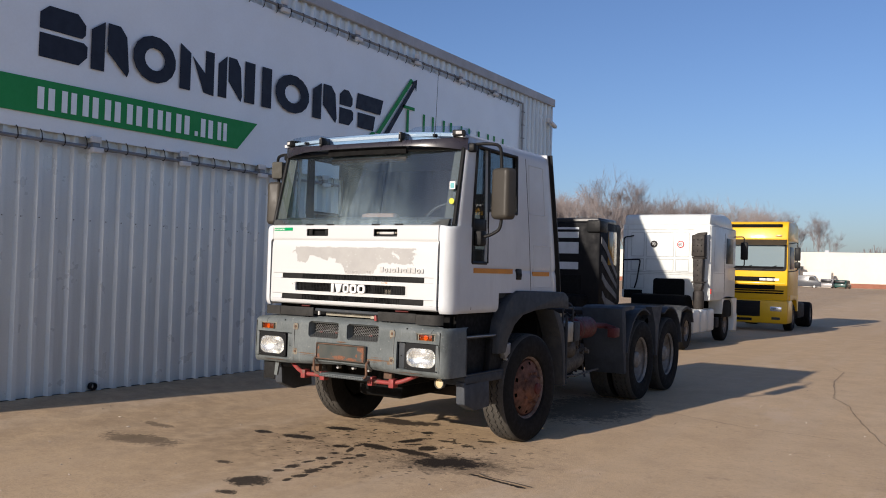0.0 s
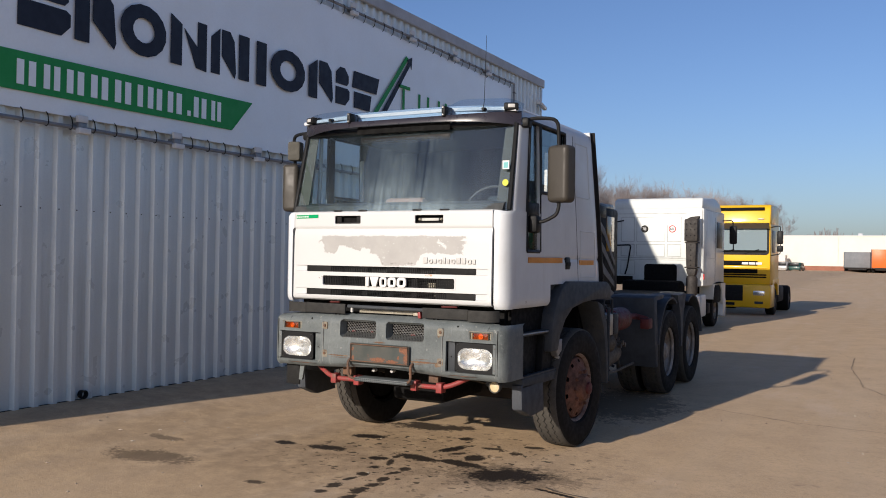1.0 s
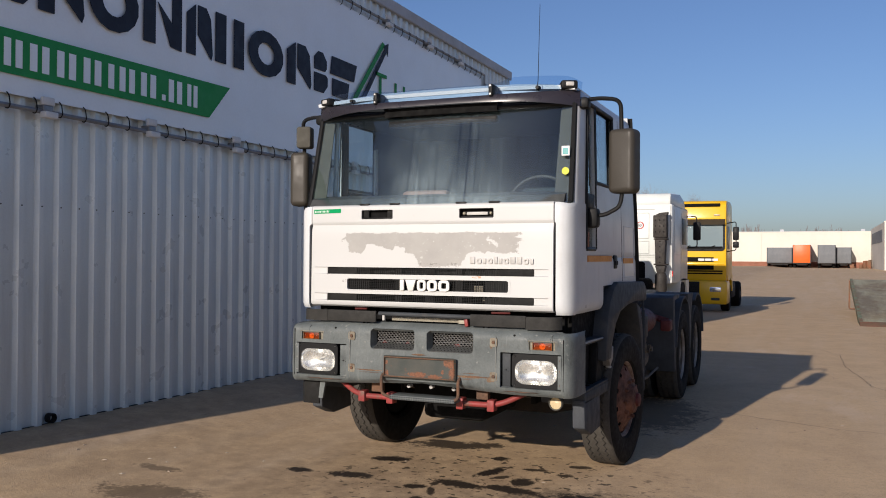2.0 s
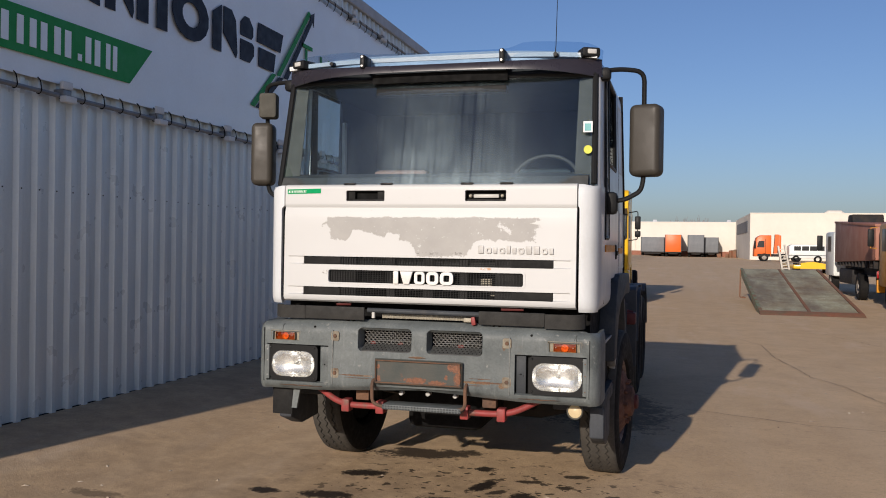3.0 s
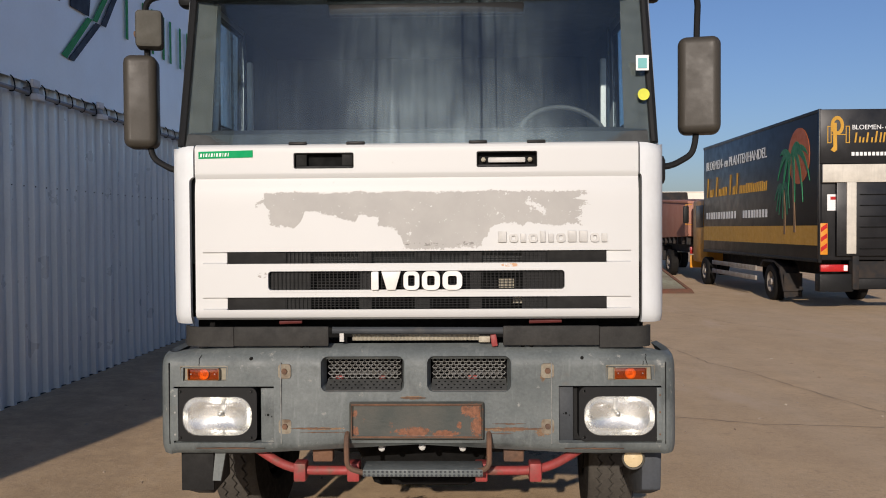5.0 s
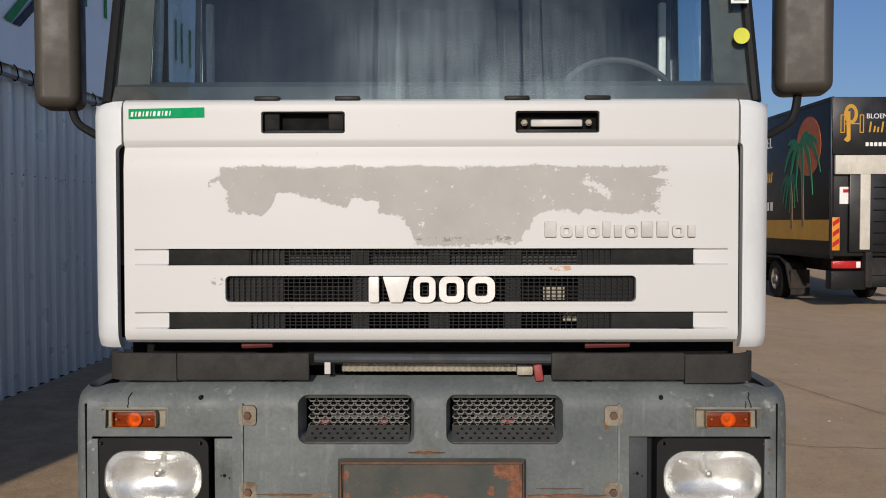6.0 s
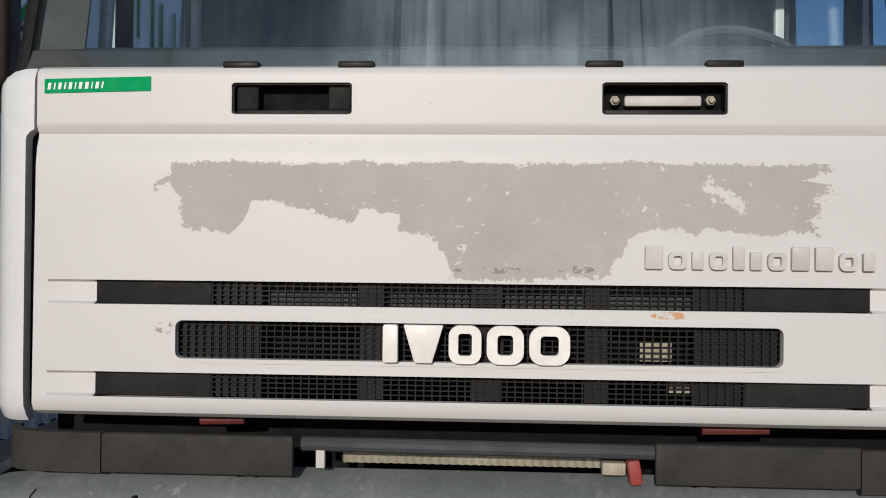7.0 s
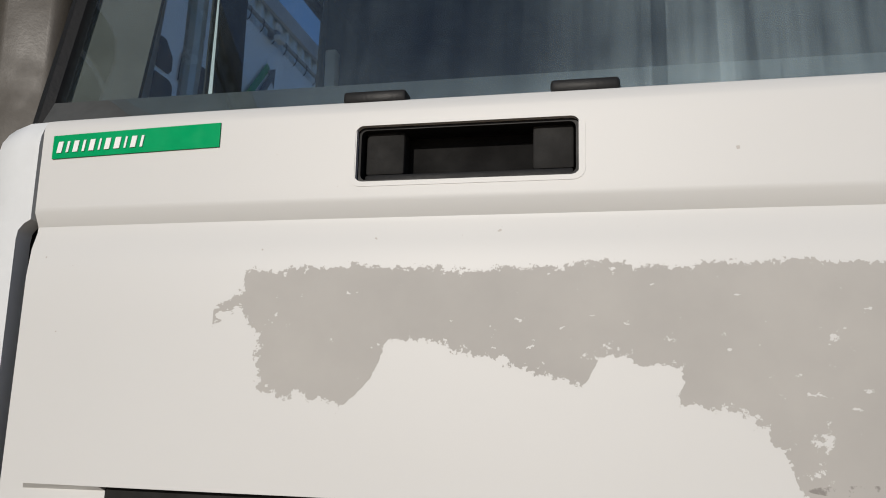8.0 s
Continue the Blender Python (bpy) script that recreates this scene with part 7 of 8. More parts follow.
def sign_text(txt, size, material, parent, m, name):
    cu = bpy.data.curves.new(name, "FONT")
    cu.body, cu.size, cu.extrude, cu.align_x = txt, size, 0.003, "LEFT"
    tmp = bpy.data.objects.new(name, cu)
    scene.collection.objects.link(tmp)
    me = bpy.data.meshes.new_from_object(tmp.evaluated_get(bpy.context.evaluated_depsgraph_get()))
    bpy.data.objects.remove(tmp)
    bpy.data.curves.remove(cu)
    me.materials.clear()
    me.materials.append(material)
    ob = new(name, me)
    ob.parent = parent
    ob.matrix_basis = m
    return ob


def sign_words(words, size, material, parent, m, name):
    x = 0.0
    for word in words:
        ob = sign_text(word, size, material, parent, m @ Matrix.Translation((x, 0, 0)), name)
        x += max(v.co.x for v in ob.data.vertices) + size * 0.27


# white tractor seen from behind; local frame: x right, y ahead, origin on the ground under the cab's rear
wt = thing("tractor_truck", "white tractor truck with bare rear wall and black exhaust stack", "truck", at=pose(-1.97, 17.4, 0) @ Matrix.Diagonal((0.985, 1.0, 0.975, 1.0)))
SOOT = surf("sooty_brown_steel", (0.042, 0.036, 0.031), 0.65, blotch=(5, 0.5), col2=(0.02, 0.018, 0.017), bump=(50, 0.1))
# greyer than the paint: joints, and the shade in creases put into colour
GROOVE = surf("seam_shade_grey", (0.54, 0.56, 0.54), 0.7, blotch=(4, 0.4))
PALE = surf("pale_white_paint", (0.68, 0.71, 0.68), 0.42, blotch=(1.2, 0.15), bump=(30, 0.02), streak=0.15, coat=0.2)
cab = part("cab", B(-1.28, 1.33, 0.0, 2.95, 1.25, 3.45, bevel=0.06), PALE, wt, "plain white cab shell")
part("roof", prism(bmesh.new(), [(0.0, 3.40), (0.02, 3.62), (0.12, 3.74), (1.8, 3.82), (2.5, 3.70), (2.85, 3.40)], "x", -1.23, 1.28, bevel=0.06), PALE, cab, "white cab roof")
for x0, x1, z0, z1 in ((-0.55, 0.25, 2.5, 3.2), (-0.55, 0.25, 2.08, 2.42), (-1.0, -0.62, 2.5, 3.2), (-1.0, -0.62, 2.08, 2.42), (0.32, 0.7, 2.5, 3.2), (0.32, 0.7, 2.08, 2.42), (-1.0, -0.6, 1.55, 1.95)):
    bm = bmesh.new()
    for a, b in (((x0, z0), (x1, z0)), ((x1, z0), (x1, z1)), ((x1, z1), (x0, z1)), ((x0, z1), (x0, z0))):
        tube(bm, [(a[0], -0.002, a[1]), (b[0], -0.002, b[1])], 0.011, 6)
    part("panel_pressing", bm, GROOVE, cab)
for z, r in ((3.30, 0.012), (2.035, 0.016), (1.98, 0.010)):
    part("wall_seam", tube(bmesh.new(), [(-1.24, 0.0, z), (0.86, 0.0, z)], r, 6), GROOVE, cab)
for x in (-1.12, 1.28):
    part("wall_seam", tube(bmesh.new(), [(x, 0.0, 1.35), (x, 0.0, 3.4)], 0.012, 6), GROOVE, cab)
part("door_seam", B(1.326, 1.336, 0.35, 0.362, 1.35, 3.3), GROOVE, cab)
part("door_seam", B(1.326, 1.336, 0.36, 1.55, 2.04, 2.055), GROOVE, cab)
part("roof_seam", B(1.27, 1.337, 0.1, 2.7, 3.395, 3.41), GROOVE, cab)
part("rear_corner_lamp", B(1.30, 1.345, 0.02, 0.07, 1.45, 1.6), RED_LENS, cab)
part("cab_opening", prism(bmesh.new(), [(0.14 + px, 1.58 + pz) for px, pz in ngon_round(0.46, 0.28, 0.09)], "y", -0.012, 0.1), VOID, cab, "dark opening under the rear wall")
part("cab_opening", B(-1.2, -0.65, -0.012, 0.1, 1.25, 1.5, bevel=0.01), VOID, cab)
for x, txt in ((-0.32, "70"), (0.46, "60")):
    ring = part("speed_mark", lathe(bmesh.new(), [(0, 0.001), (0, 0.105), (0.006, 0.105)], 24, pose(x, -0.01, 2.86, 0, 0, 90)), RED_LENS if x > 0 else BLACK, cab, "round red and white speed sign" if x > 0 else "round black speed sign with pale digits")
    part("disc", lathe(bmesh.new(), [(0, 0.001), (0, 0.078), (0.006, 0.078)], 24, pose(x, -0.016, 2.86, 0, 0, 90)), INK_WHITE if x > 0 else SOOT, ring)
    sign_text(txt, 0.11, NAVY if x > 0 else INK_WHITE, ring, pose(x - 0.065, -0.021, 2.823, 90, 0, 0), "digits")
stack = part("exhaust_stack", B(0.88, 1.24, -0.42, -0.12, 2.50, 3.12, bevel=0.03), SOOT, wt, "dark brown riveted exhaust guard")
part("stack_cap", prism(bmesh.new(), [(0.93, 3.12), (1.24, 3.12), (1.26, 3.2), (1.05, 3.18)], "y", -0.36, -0.16), SOOT, stack)
part("stack_shield", prism(bmesh.new(), [(0.94, 1.75), (1.19, 1.75), (1.21, 2.5), (0.92, 2.5)], "y", -0.41, -0.14, bevel=0.03), SOOT, stack, "narrower riveted lower guard")
part("stack_neck", prism(bmesh.new(), [(0.98, 1.55), (1.17, 1.55), (1.21, 1.75), (0.93, 1.75)], "y", -0.40, -0.14, bevel=0.02), SOOT, stack)
for z in (1.78, 2.47):
    part("stack_band", B(0.90, 1.25, -0.425, -0.13, z - 0.02, z + 0.02, bevel=0.006), CHASSIS, stack)
part("muffler", lathe(bmesh.new(), [(-0.28, 0.001), (-0.27, 0.12), (-0.2, 0.155), (0.2, 0.155), (0.26, 0.13), (0.27, 0.001)], 18, pose(1.07, -0.27, 1.28, 0, 90, 0)), SOOT, stack, "round muffler under the guard")
bm = bmesh.new()
for i in range(3):
    for j in range(3):
        lathe(bm, [(0, 0.001), (0, 0.018), (0.006, 0.018)], 8, pose(0.95 + i * 0.11, -0.426, 2.66 + j * 0.16, 0, 0, 90))
for j in range(5):
    lathe(bm, [(0, 0.001), (0, 0.018), (0.006, 0.018)], 8, pose(1.065, -0.416, 1.84 + j * 0.14, 0, 0, 90))
part("guard_holes", bm, VOID, stack)
part("hose_rail", tube(bmesh.new(), soft_path([(-1.2, -0.1, 1.5), (-1.2, -0.1, 3.05), (-0.9, -0.1, 3.1)], 0.08), 0.02, 8), BLACK, wt)
part("hose_rail", tube(bmesh.new(), soft_path([(-1.2, -0.1, 2.38), (-0.68, -0.12, 2.4), (-0.78, -0.12, 1.75), (-0.85, -0.1, 1.55)], 0.08), 0.022, 8), BLACK, wt)
part("side_window", B(1.325, 1.342, 1.75, 2.55, 2.35, 3.12, bevel=0.004), BOX_BLACK, cab, "dark side window")
part("door_seam", B(1.326, 1.334, 1.55, 1.565, 1.3, 3.25), VOID, cab)
part("door_seam", B(1.326, 1.334, 0.25, 1.5, 1.5, 2.1), PALE, cab)
mr = part("mirror_shell", B(1.5, 1.72, 2.78, 2.88, 2.5, 3.05, bevel=0.04), BLACK, wt, "black mirror")
part("mirror_arm", tube(bmesh.new(), soft_path([(1.24, 2.7, 3.2), (1.6, 2.82, 3.22), (1.62, 2.82, 2.3), (1.24, 2.7, 2.25)], 0.08), 0.018, 8), BLACK, mr)
part("wing", prism(bmesh.new(), [(1.3, 0.85), (1.42, 1.2), (1.7, 1.35), (2.3, 1.35), (2.62, 1.1), (2.72, 0.7), (3.1, 0.35), (3.1, 1.3), (1.3, 1.3)], "x", 0.95, 1.345), PALE, wt, "white front wing")
for s in (-1, 1):
    simple_wheel(wt, s * 1.08, 2.15, 0.5, 0.3, s)
    simple_wheel(wt, s * 1.0, -2.1, 0.5, 0.55, s)
    part("chassis_rail", B(s * 0.42 - 0.05, s * 0.42 + 0.05, -3.9, 2.6, 0.75, 1.05), CHASSIS, wt)
    part("rear_wing", prism(bmesh.new(), [(-2.75, 0.7), (-2.6, 1.05), (-2.1, 1.16), (-1.6, 1.05), (-1.45, 0.7), (-1.5, 0.7), (-1.65, 1.0), (-2.1, 1.1), (-2.55, 1.0), (-2.7, 0.7)], "x", min(s * 0.7, s * 1.28), max(s * 0.7, s * 1.28)), FENDER, wt)
for y0, y1 in ((-1.35, -0.68), (-0.60, 0.06), (0.14, 0.80)):
    part("side_tank", B(0.75, 1.25, y0, y1, 0.38, 1.02, bevel=0.06), PALE, wt, "white side tank cover")
part("tank_bearer", B(0.70, 1.16, -1.30, 0.95, 0.46, 0.94), VOID, wt)
part("tank_step", B(0.9, 1.27, 0.9, 1.25, 0.45, 0.75, bevel=0.02), CHASSIS, wt)
part("arch_lining", B(0.75, 1.30, 1.42, 2.68, 0.72, 1.26, bevel=0.06), VOID, wt, "black wheel arch lining")
part("corner_bumper", prism(bmesh.new(), [(2.66, 0.30), (3.12, 0.26), (3.14, 0.82), (2.80, 0.86)], "x", 0.98, 1.36, bevel=0.03), PALE, wt, "white corner of the front bumper")
part("deck", B(-0.7, 0.7, -3.6, -0.1, 1.05, 1.12), CHASSIS, wt)
part("gear", B(-0.8, 0.8, -0.6, 0.2, 0.9, 1.4, bevel=0.1), VOID, wt)

# yellow tractor that faces the yard; local frame: front face at y 0, facing -y
yt = thing("tractor_truck", "yellow tractor truck with a high roof and black grille", "truck", at=pose(-1.25, 25.8, 0))
cab = part("cab", B(-1.18, 1.18, 0.0, 2.2, 1.1, 3.3, bevel=0.07), YELLOW, yt, "yellow cab shell")
part("roof", prism(bmesh.new(), [(0.05, 3.2), (0.0, 3.3), (0.12, 3.85), (0.3, 3.97), (1.7, 4.0), (2.15, 3.9), (2.2, 3.2)], "x", -1.17, 1.17, bevel=0.07), YELLOW, cab, "high yellow roof")
part("roof_slot", B(-1.0, 0.95, 0.02, 0.3, 3.76, 3.86, bevel=0.01, m=None), VOID, cab, "dark slot in the roof")
part("sun_visor", prism(bmesh.new(), [(-0.16, 3.10), (-0.13, 3.09), (0.05, 3.29), (0.02, 3.31)], "x", -1.13, 1.13), surf("smoked_brown_visor", (0.06, 0.045, 0.025), 0.2, spec=0.5), cab, "smoked visor")
part("marker_lamp", B(-0.95, -0.75, -0.03, 0.05, 3.42, 3.47, bevel=0.01), CREAM_LENS, cab)
part("marker_lamp", B(0.75, 0.95, -0.03, 0.05, 3.42, 3.47, bevel=0.01), CREAM_LENS, cab)
for z in (1.345, 1.43):
    part("grille_slot", B(-1.05, 1.05, -0.012, 0.05, z, z + 0.05, bevel=0.01), VOID, cab)
# opaque pane; its blue-grey base colour paints in the sky's reflection
part("windscreen", sheet(span(-1.08, 1.08, 10), [2.22, 2.6, 3.12], lambda x, z: (x, -0.018 + 0.004 * (abs(x) / 1.08) ** 4, z), thick=0.008), surf("painted_sky_reflection", (0.20, 0.26, 0.28), 0.12, spec=0.8, blotch=(0.7, 0.2), col2=(0.19, 0.24, 0.25)), cab, "windscreen with the sky's reflection in its colour")
edge = [(px, 2.68 + pz) for px, pz in ngon_round(1.13, 0.51, 0.12)]
pane = [(px, 2.69 + pz) for px, pz in ngon_round(1.06, 0.44, 0.10)]
part("screen_frame", ring_plate(edge, pane, -0.03, 0.03), BLACK, cab, "black windscreen surround")
part("dash_shadow", B(-1.04, 1.04, -0.026, -0.014, 2.24, 2.33), VOID, cab)
for x in (-0.55, 0.3):
    part("wiper", tube(bmesh.new(), [(x, -0.04, 2.2), (x + 0.5, -0.04, 2.36)], 0.012, 6), BLACK, cab)
part("side_window", B(1.172, 1.19, 0.35, 1.15, 2.25, 3.05, bevel=0.004), BOX_BLACK, cab, "dark side window")
for z0, z1 in ((1.78, 1.95), (1.50, 1.66)):
    part("grille_slot", B(-1.05, 0.75, -0.015, 0.05, z0, z1, bevel=0.01), VOID, cab, "black grille slot")
parts_of("badge_block", bars(bmesh.new(), 0.22, 0.92, 1.82, 1.90, -0.03, -0.012, (1, 1, 0.9), 0.12), INK_WHITE, cab, "white badge blocks")
part("grille_bar", B(-1.1, 1.1, -0.03, 0.02, 1.68, 1.75, bevel=0.015), YELLOW, cab)
bum = part("bumper", B(-1.22, 1.22, -0.12, 0.9, 0.28, 1.12, bevel=0.08), YELLOW, yt, "yellow bumper")
part("lower_grille", B(-1.05, 0.28, -0.135, 0.02, 0.52, 1.08, bevel=0.02), BLACK, bum, "black lower grille")
for k in range(6):
    part("grille_slat", B(-1.04, 0.27, -0.15, -0.13, 0.56 + k * 0.085, 0.59 + k * 0.085, bevel=0.005), DUSTY, bum)
part("number_plate", B(-0.7, 0.0, -0.13, -0.115, 0.36, 0.46), BLACK, bum)
for s in (-1, 1):
    part("headlight", B(s * 0.82 - 0.2, s * 0.82 + 0.2, -0.135, -0.05, 0.72, 0.9, bevel=0.03), REFLECT, bum, "clear headlight")
    part("fog_lamp", B(s * 0.82 - 0.15, s * 0.82 + 0.15, -0.13, -0.05, 0.42, 0.52, bevel=0.02), FENDER, bum)
    mr = part("mirror_shell", B(s * 1.5 - 0.1, s * 1.5 + 0.1, -0.1, 0.02, 2.55, 3.02, bevel=0.04), BLACK, yt, "black mirror")
    part("mirror_shell", B(s * 1.5 - 0.1, s * 1.5 + 0.1, -0.1, 0.02, 2.28, 2.5, bevel=0.04), BLACK, yt)
    part("mirror_arm", tube(bmesh.new(), soft_path([(s * 1.17, 0.15, 3.15), (s * 1.5, 0.0, 3.2), (s * 1.5, 0.0, 2.2), (s * 1.17, 0.15, 2.15)], 0.08), 0.018, 8), BLACK, mr)
    simple_wheel(yt, s * 1.05, 1.15, 0.5, 0.3, s)
    simple_wheel(yt, s * 1.0, 4.75, 0.5, 0.55, s)
    part("chassis_rail", B(s * 0.42 - 0.05, s * 0.42 + 0.05, 0.5, 5.6, 0.7, 1.0), CHASSIS, yt)
    part("wing", prism(bmesh.new(), [(0.45, 0.7), (0.55, 1.1), (1.2, 1.2), (1.8, 1.1), (1.95, 0.7), (2.15, 0.7), (2.15, 1.3), (0.4, 1.3)], "x", min(s * 0.95, s * 1.2), max(s * 0.95, s * 1.2)), YELLOW, yt)
    part("side_gear", B(min(s * 0.7, s * 1.15), max(s * 0.7, s * 1.15), 2.4, 4.0, 0.4, 1.0, bevel=0.08), CHASSIS, yt)

# black and white striped tractor between the others, seen from behind
dt = thing("tractor_truck", "black cab truck with white bars painted across its rear", "truck", at=pose(-2.92, 12.0, 0) @ Matrix.Diagonal((0.88, 0.75, 1.0, 1.0)))
STRIPE_GREY = surf("dirty_grey_stripe", (0.15, 0.155, 0.16), 0.6, blotch=(3, 0.4))
DULL = surf("dull_black_paint", (0.006, 0.0065, 0.008), 0.6, blotch=(1.5, 0.3), spec=0.12)
cab = part("cab", B(-1.22, 1.22, 0.0, 1.9, 1.15, 3.1, bevel=0.08), DULL, dt, "black cab shell")
part("roof", B(-1.15, 1.15, 0.1, 1.7, 3.05, 3.2, bevel=0.06), BOX_BLACK, cab)
for z0, z1 in ((2.92, 2.97), (2.72, 2.86), (2.35, 2.62), (1.98, 2.15)):
    part("white_bar", B(-1.15, 0.62, -0.012, 0.002, z0, z1), surf("dirty_white_bar", (0.5, 0.53, 0.56), 0.6), cab, "dirty white painted bar")
part("rear_hatch", B(-1.0, 0.7, -0.02, 0.05, 1.2, 1.85, bevel=0.02), VOID, cab)
# orange base colour stands for the yellow truck mirrored in the window
part("side_window", B(1.215, 1.232, 0.7, 1.45, 2.1, 2.9, bevel=0.004), surf("painted_yellow_reflection", (0.25, 0.14, 0.02), 0.08, spec=1.0), cab, "side window with a yellow reflection painted in")
for k in range(4):
    part("side_stripe", prism(bmesh.new(), [(0.1 + k * 0.05, 2.75 - k * 0.42), (0.5, 2.6 - k * 0.42), (1.5, 1.9 - k * 0.25), (1.5, 1.78 - k * 0.25), (0.5, 2.42 - k * 0.42), (0.1 + k * 0.05, 2.6 - k * 0.42)], "x", 1.222, 1.236), STRIPE_GREY, cab)
part("air_deflector", B(0.85, 1.25, -0.1, 0.6, 2.85, 3.14, bevel=0.05), BLACK, cab)
for s in (-1, 1):
    simple_wheel(dt, s * 1.05, 1.2, 0.5, 0.3, s)
    simple_wheel(dt, s * 0.98, -1.2, 0.5, 0.5, s)
    part("chassis_rail", B(s * 0.42 - 0.05, s * 0.42 + 0.05, -1.9, 1.6, 0.7, 1.0), CHASSIS, dt)
part("gear", B(-0.9, 0.9, -0.8, 0.2, 0.8, 1.4, bevel=0.1), VOID, dt)
part("deck", B(-0.7, 0.7, -1.8, -0.4, 1.0, 1.08), CHASSIS, dt)

# black box truck with a tail lift; local frame: rear at y 0, left side at x 0
bt = thing("box_truck", "black box truck with an ochre band, palm picture and tail lift", "truck", at=pose(8.12, 15.5, 0))
body = part("box_body", B(0, 2.5, 0.0, 9.4, 1.15, 4.5, bevel=0.03), BOX_BLACK, bt, "glossy black box body")
part("ochre_band", B(-0.008, 0.002, 0.04, 9.36, 1.48, 1.93), GOLD, body, "ochre band along the side")
part("edge_rail", B(-0.012, 0.03, 0.0, 9.4, 1.10, 1.18, bevel=0.008), BLACK, body)
part("edge_rail", B(-0.012, 0.06, -0.012, 0.06, 1.1, 4.5, bevel=0.008), BOX_BLACK, body)
part("edge_rail", B(-0.01, 0.05, 0.0, 9.4, 4.44, 4.52, bevel=0.008), BOX_BLACK, body)
SIDE = Matrix.Translation((-0.012, 9.05, 3.72)) @ Matrix(((0, 0, -1, 0), (-1, 0, 0, 0), (0, 1, 0, 0), (0, 0, 0, 1)))
sign_words(("BLOEMEN-", "en", "PLANTENHANDEL"), 0.395, INK_WHITE, body, SIDE, "side_lettering")


def side_bars(z0, z1, y0, y1, shapes, gap=0.2):
    bm = bars(bmesh.new(), y0, y1, z0, z1, 0, 0.006, shapes, gap)
    bmesh.ops.transform(bm, matrix=Matrix(((0, 1, 0, -0.014), (-1, 0, 0, 0), (0, 0, 1, 0), (0, 0, 0, 1))), verts=bm.verts[:])
    return bm


rnd, y, n = random.Random(4), 9.0, 0
while y > 3.35:
    tall = n in (0, 4, 11, 14)
    h, wide = (0.60, 0.13) if tall else (rnd.uniform(0.22, 0.27), 0.085)
    z0 = 2.86
    part("gold_stroke", prism(bmesh.new(), [(y, z0), (y - wide, z0), (y - wide - 0.18 * h, z0 + h), (y - 0.18 * h, z0 + h)], "x", -0.014, -0.004), GOLD, body, "gold stroke of a name line" if tall else "", smooth=0)
    n += 1
    y -= (0.34 if tall else 0.145) + (0.2 if n in (4, 11) else 0.0)
parts_of("white_bar", side_bars(2.16, 2.37, -9.02, -5.85, (1,) * 12, 0.4), INK_WHITE, body)
parts_of("white_bar", side_bars(2.16, 2.37, -5.3, -3.22, (1,) * 9, 0.4), INK_WHITE, body)
DISC = surf("orange_red_disc", (0.42, 0.10, 0.03), 0.5, blotch=(2, 0.2))
LEAF = surf("palm_green_print", (0.015, 0.17, 0.07), 0.5, blotch=(3, 0.3))
TRUNK = surf("palm_trunk_print", (0.20, 0.12, 0.06), 0.5, blotch=(3, 0.3))
bm = bmesh.new()
prism(bm, [(1.17 + 0.66 * math.cos(2 * math.pi * k / 36), 3.57 + 0.66 * math.sin(2 * math.pi * k / 36)) for k in range(36)], "x", -0.014, -0.004)
part("sun_disc", bm, DISC, body, "orange sun of the palm picture", smooth=0)


def palm(crown, foot, tips, wide, leaf, deep):
    """Painted palm: each frond arches out of the crown and hangs to its tip."""
    for n, tip in enumerate(tips):
        c, e = Vector(crown), Vector(tip)
        over = Vector((c.x + (e.x - c.x) * 0.62, max(c.y, e.y) + 0.16 + 0.10 * abs(e.x - c.x)))
        up, dn = [], []
        for i in range(10):
            q = i / 9
            p = c * (1 - q) ** 2 + over * 2 * q * (1 - q) + e * q * q
            d = ((over - c) * (1 - q) + (e - over) * q).normalized()
            w = wide * math.sin(math.pi * min(1.0, 0.12 + 0.88 * q)) * (1.0 if q < 1 else 0.0)
            up.append((p.x - d.y * w * 0.45, p.y + d.x * w * 0.45))
            dn.append((p.x + d.y * w, p.y - d.x * w))
        part("palm_leaf", prism(bmesh.new(), up + dn[::-1][1:-1], "x", deep - 0.0004 * n, -0.0045), leaf, body, "green palm leaf painted on the side", smooth=0)
    mid = ((crown[0] * 0.55 + foot[0] * 0.45) - 0.05, crown[1] * 0.55 + foot[1] * 0.45)
    line = [(crown[0], crown[1]), mid, foot]
    part("palm_trunk", prism(bmesh.new(), [(p[0] - 0.035 - 0.012 * i, p[1]) for i, p in enumerate(line)] + [(p[0] + 0.035 + 0.012 * i, p[1]) for i, p in reversed(list(enumerate(line)))], "x", deep + 0.0008, -0.0045), TRUNK, body, smooth=0)


LEAF_DARK = surf("dark_palm_green_print", (0.010, 0.10, 0.055), 0.5, blotch=(3, 0.3))
palm((2.16, 2.90), (2.07, 1.72), [(2.74, 2.56), (2.62, 2.30), (2.45, 2.2), (1.75, 2.35), (1.9, 2.2), (2.2, 2.1)], 0.075, LEAF_DARK, -0.016)
palm((1.64, 3.62), (1.41, 1.77), [(2.54, 3.06), (2.38, 3.66), (2.22, 2.70), (1.85, 2.62), (1.40, 2.50), (0.90, 2.48), (0.50, 2.96), (0.60, 3.56), (1.05, 3.75)], 0.10, LEAF, -0.019)
rear = part("rear_frame", B(0.0, 2.5, -0.06, 0.0, 3.3, 4.5, bevel=0.01), BOX_BLACK, bt, "black rear header")
loop = [(0.365 + 0.145 * math.cos(2 * math.pi * k / 24), 4.14 + 0.21 * math.sin(2 * math.pi * k / 24)) for k in range(24)]
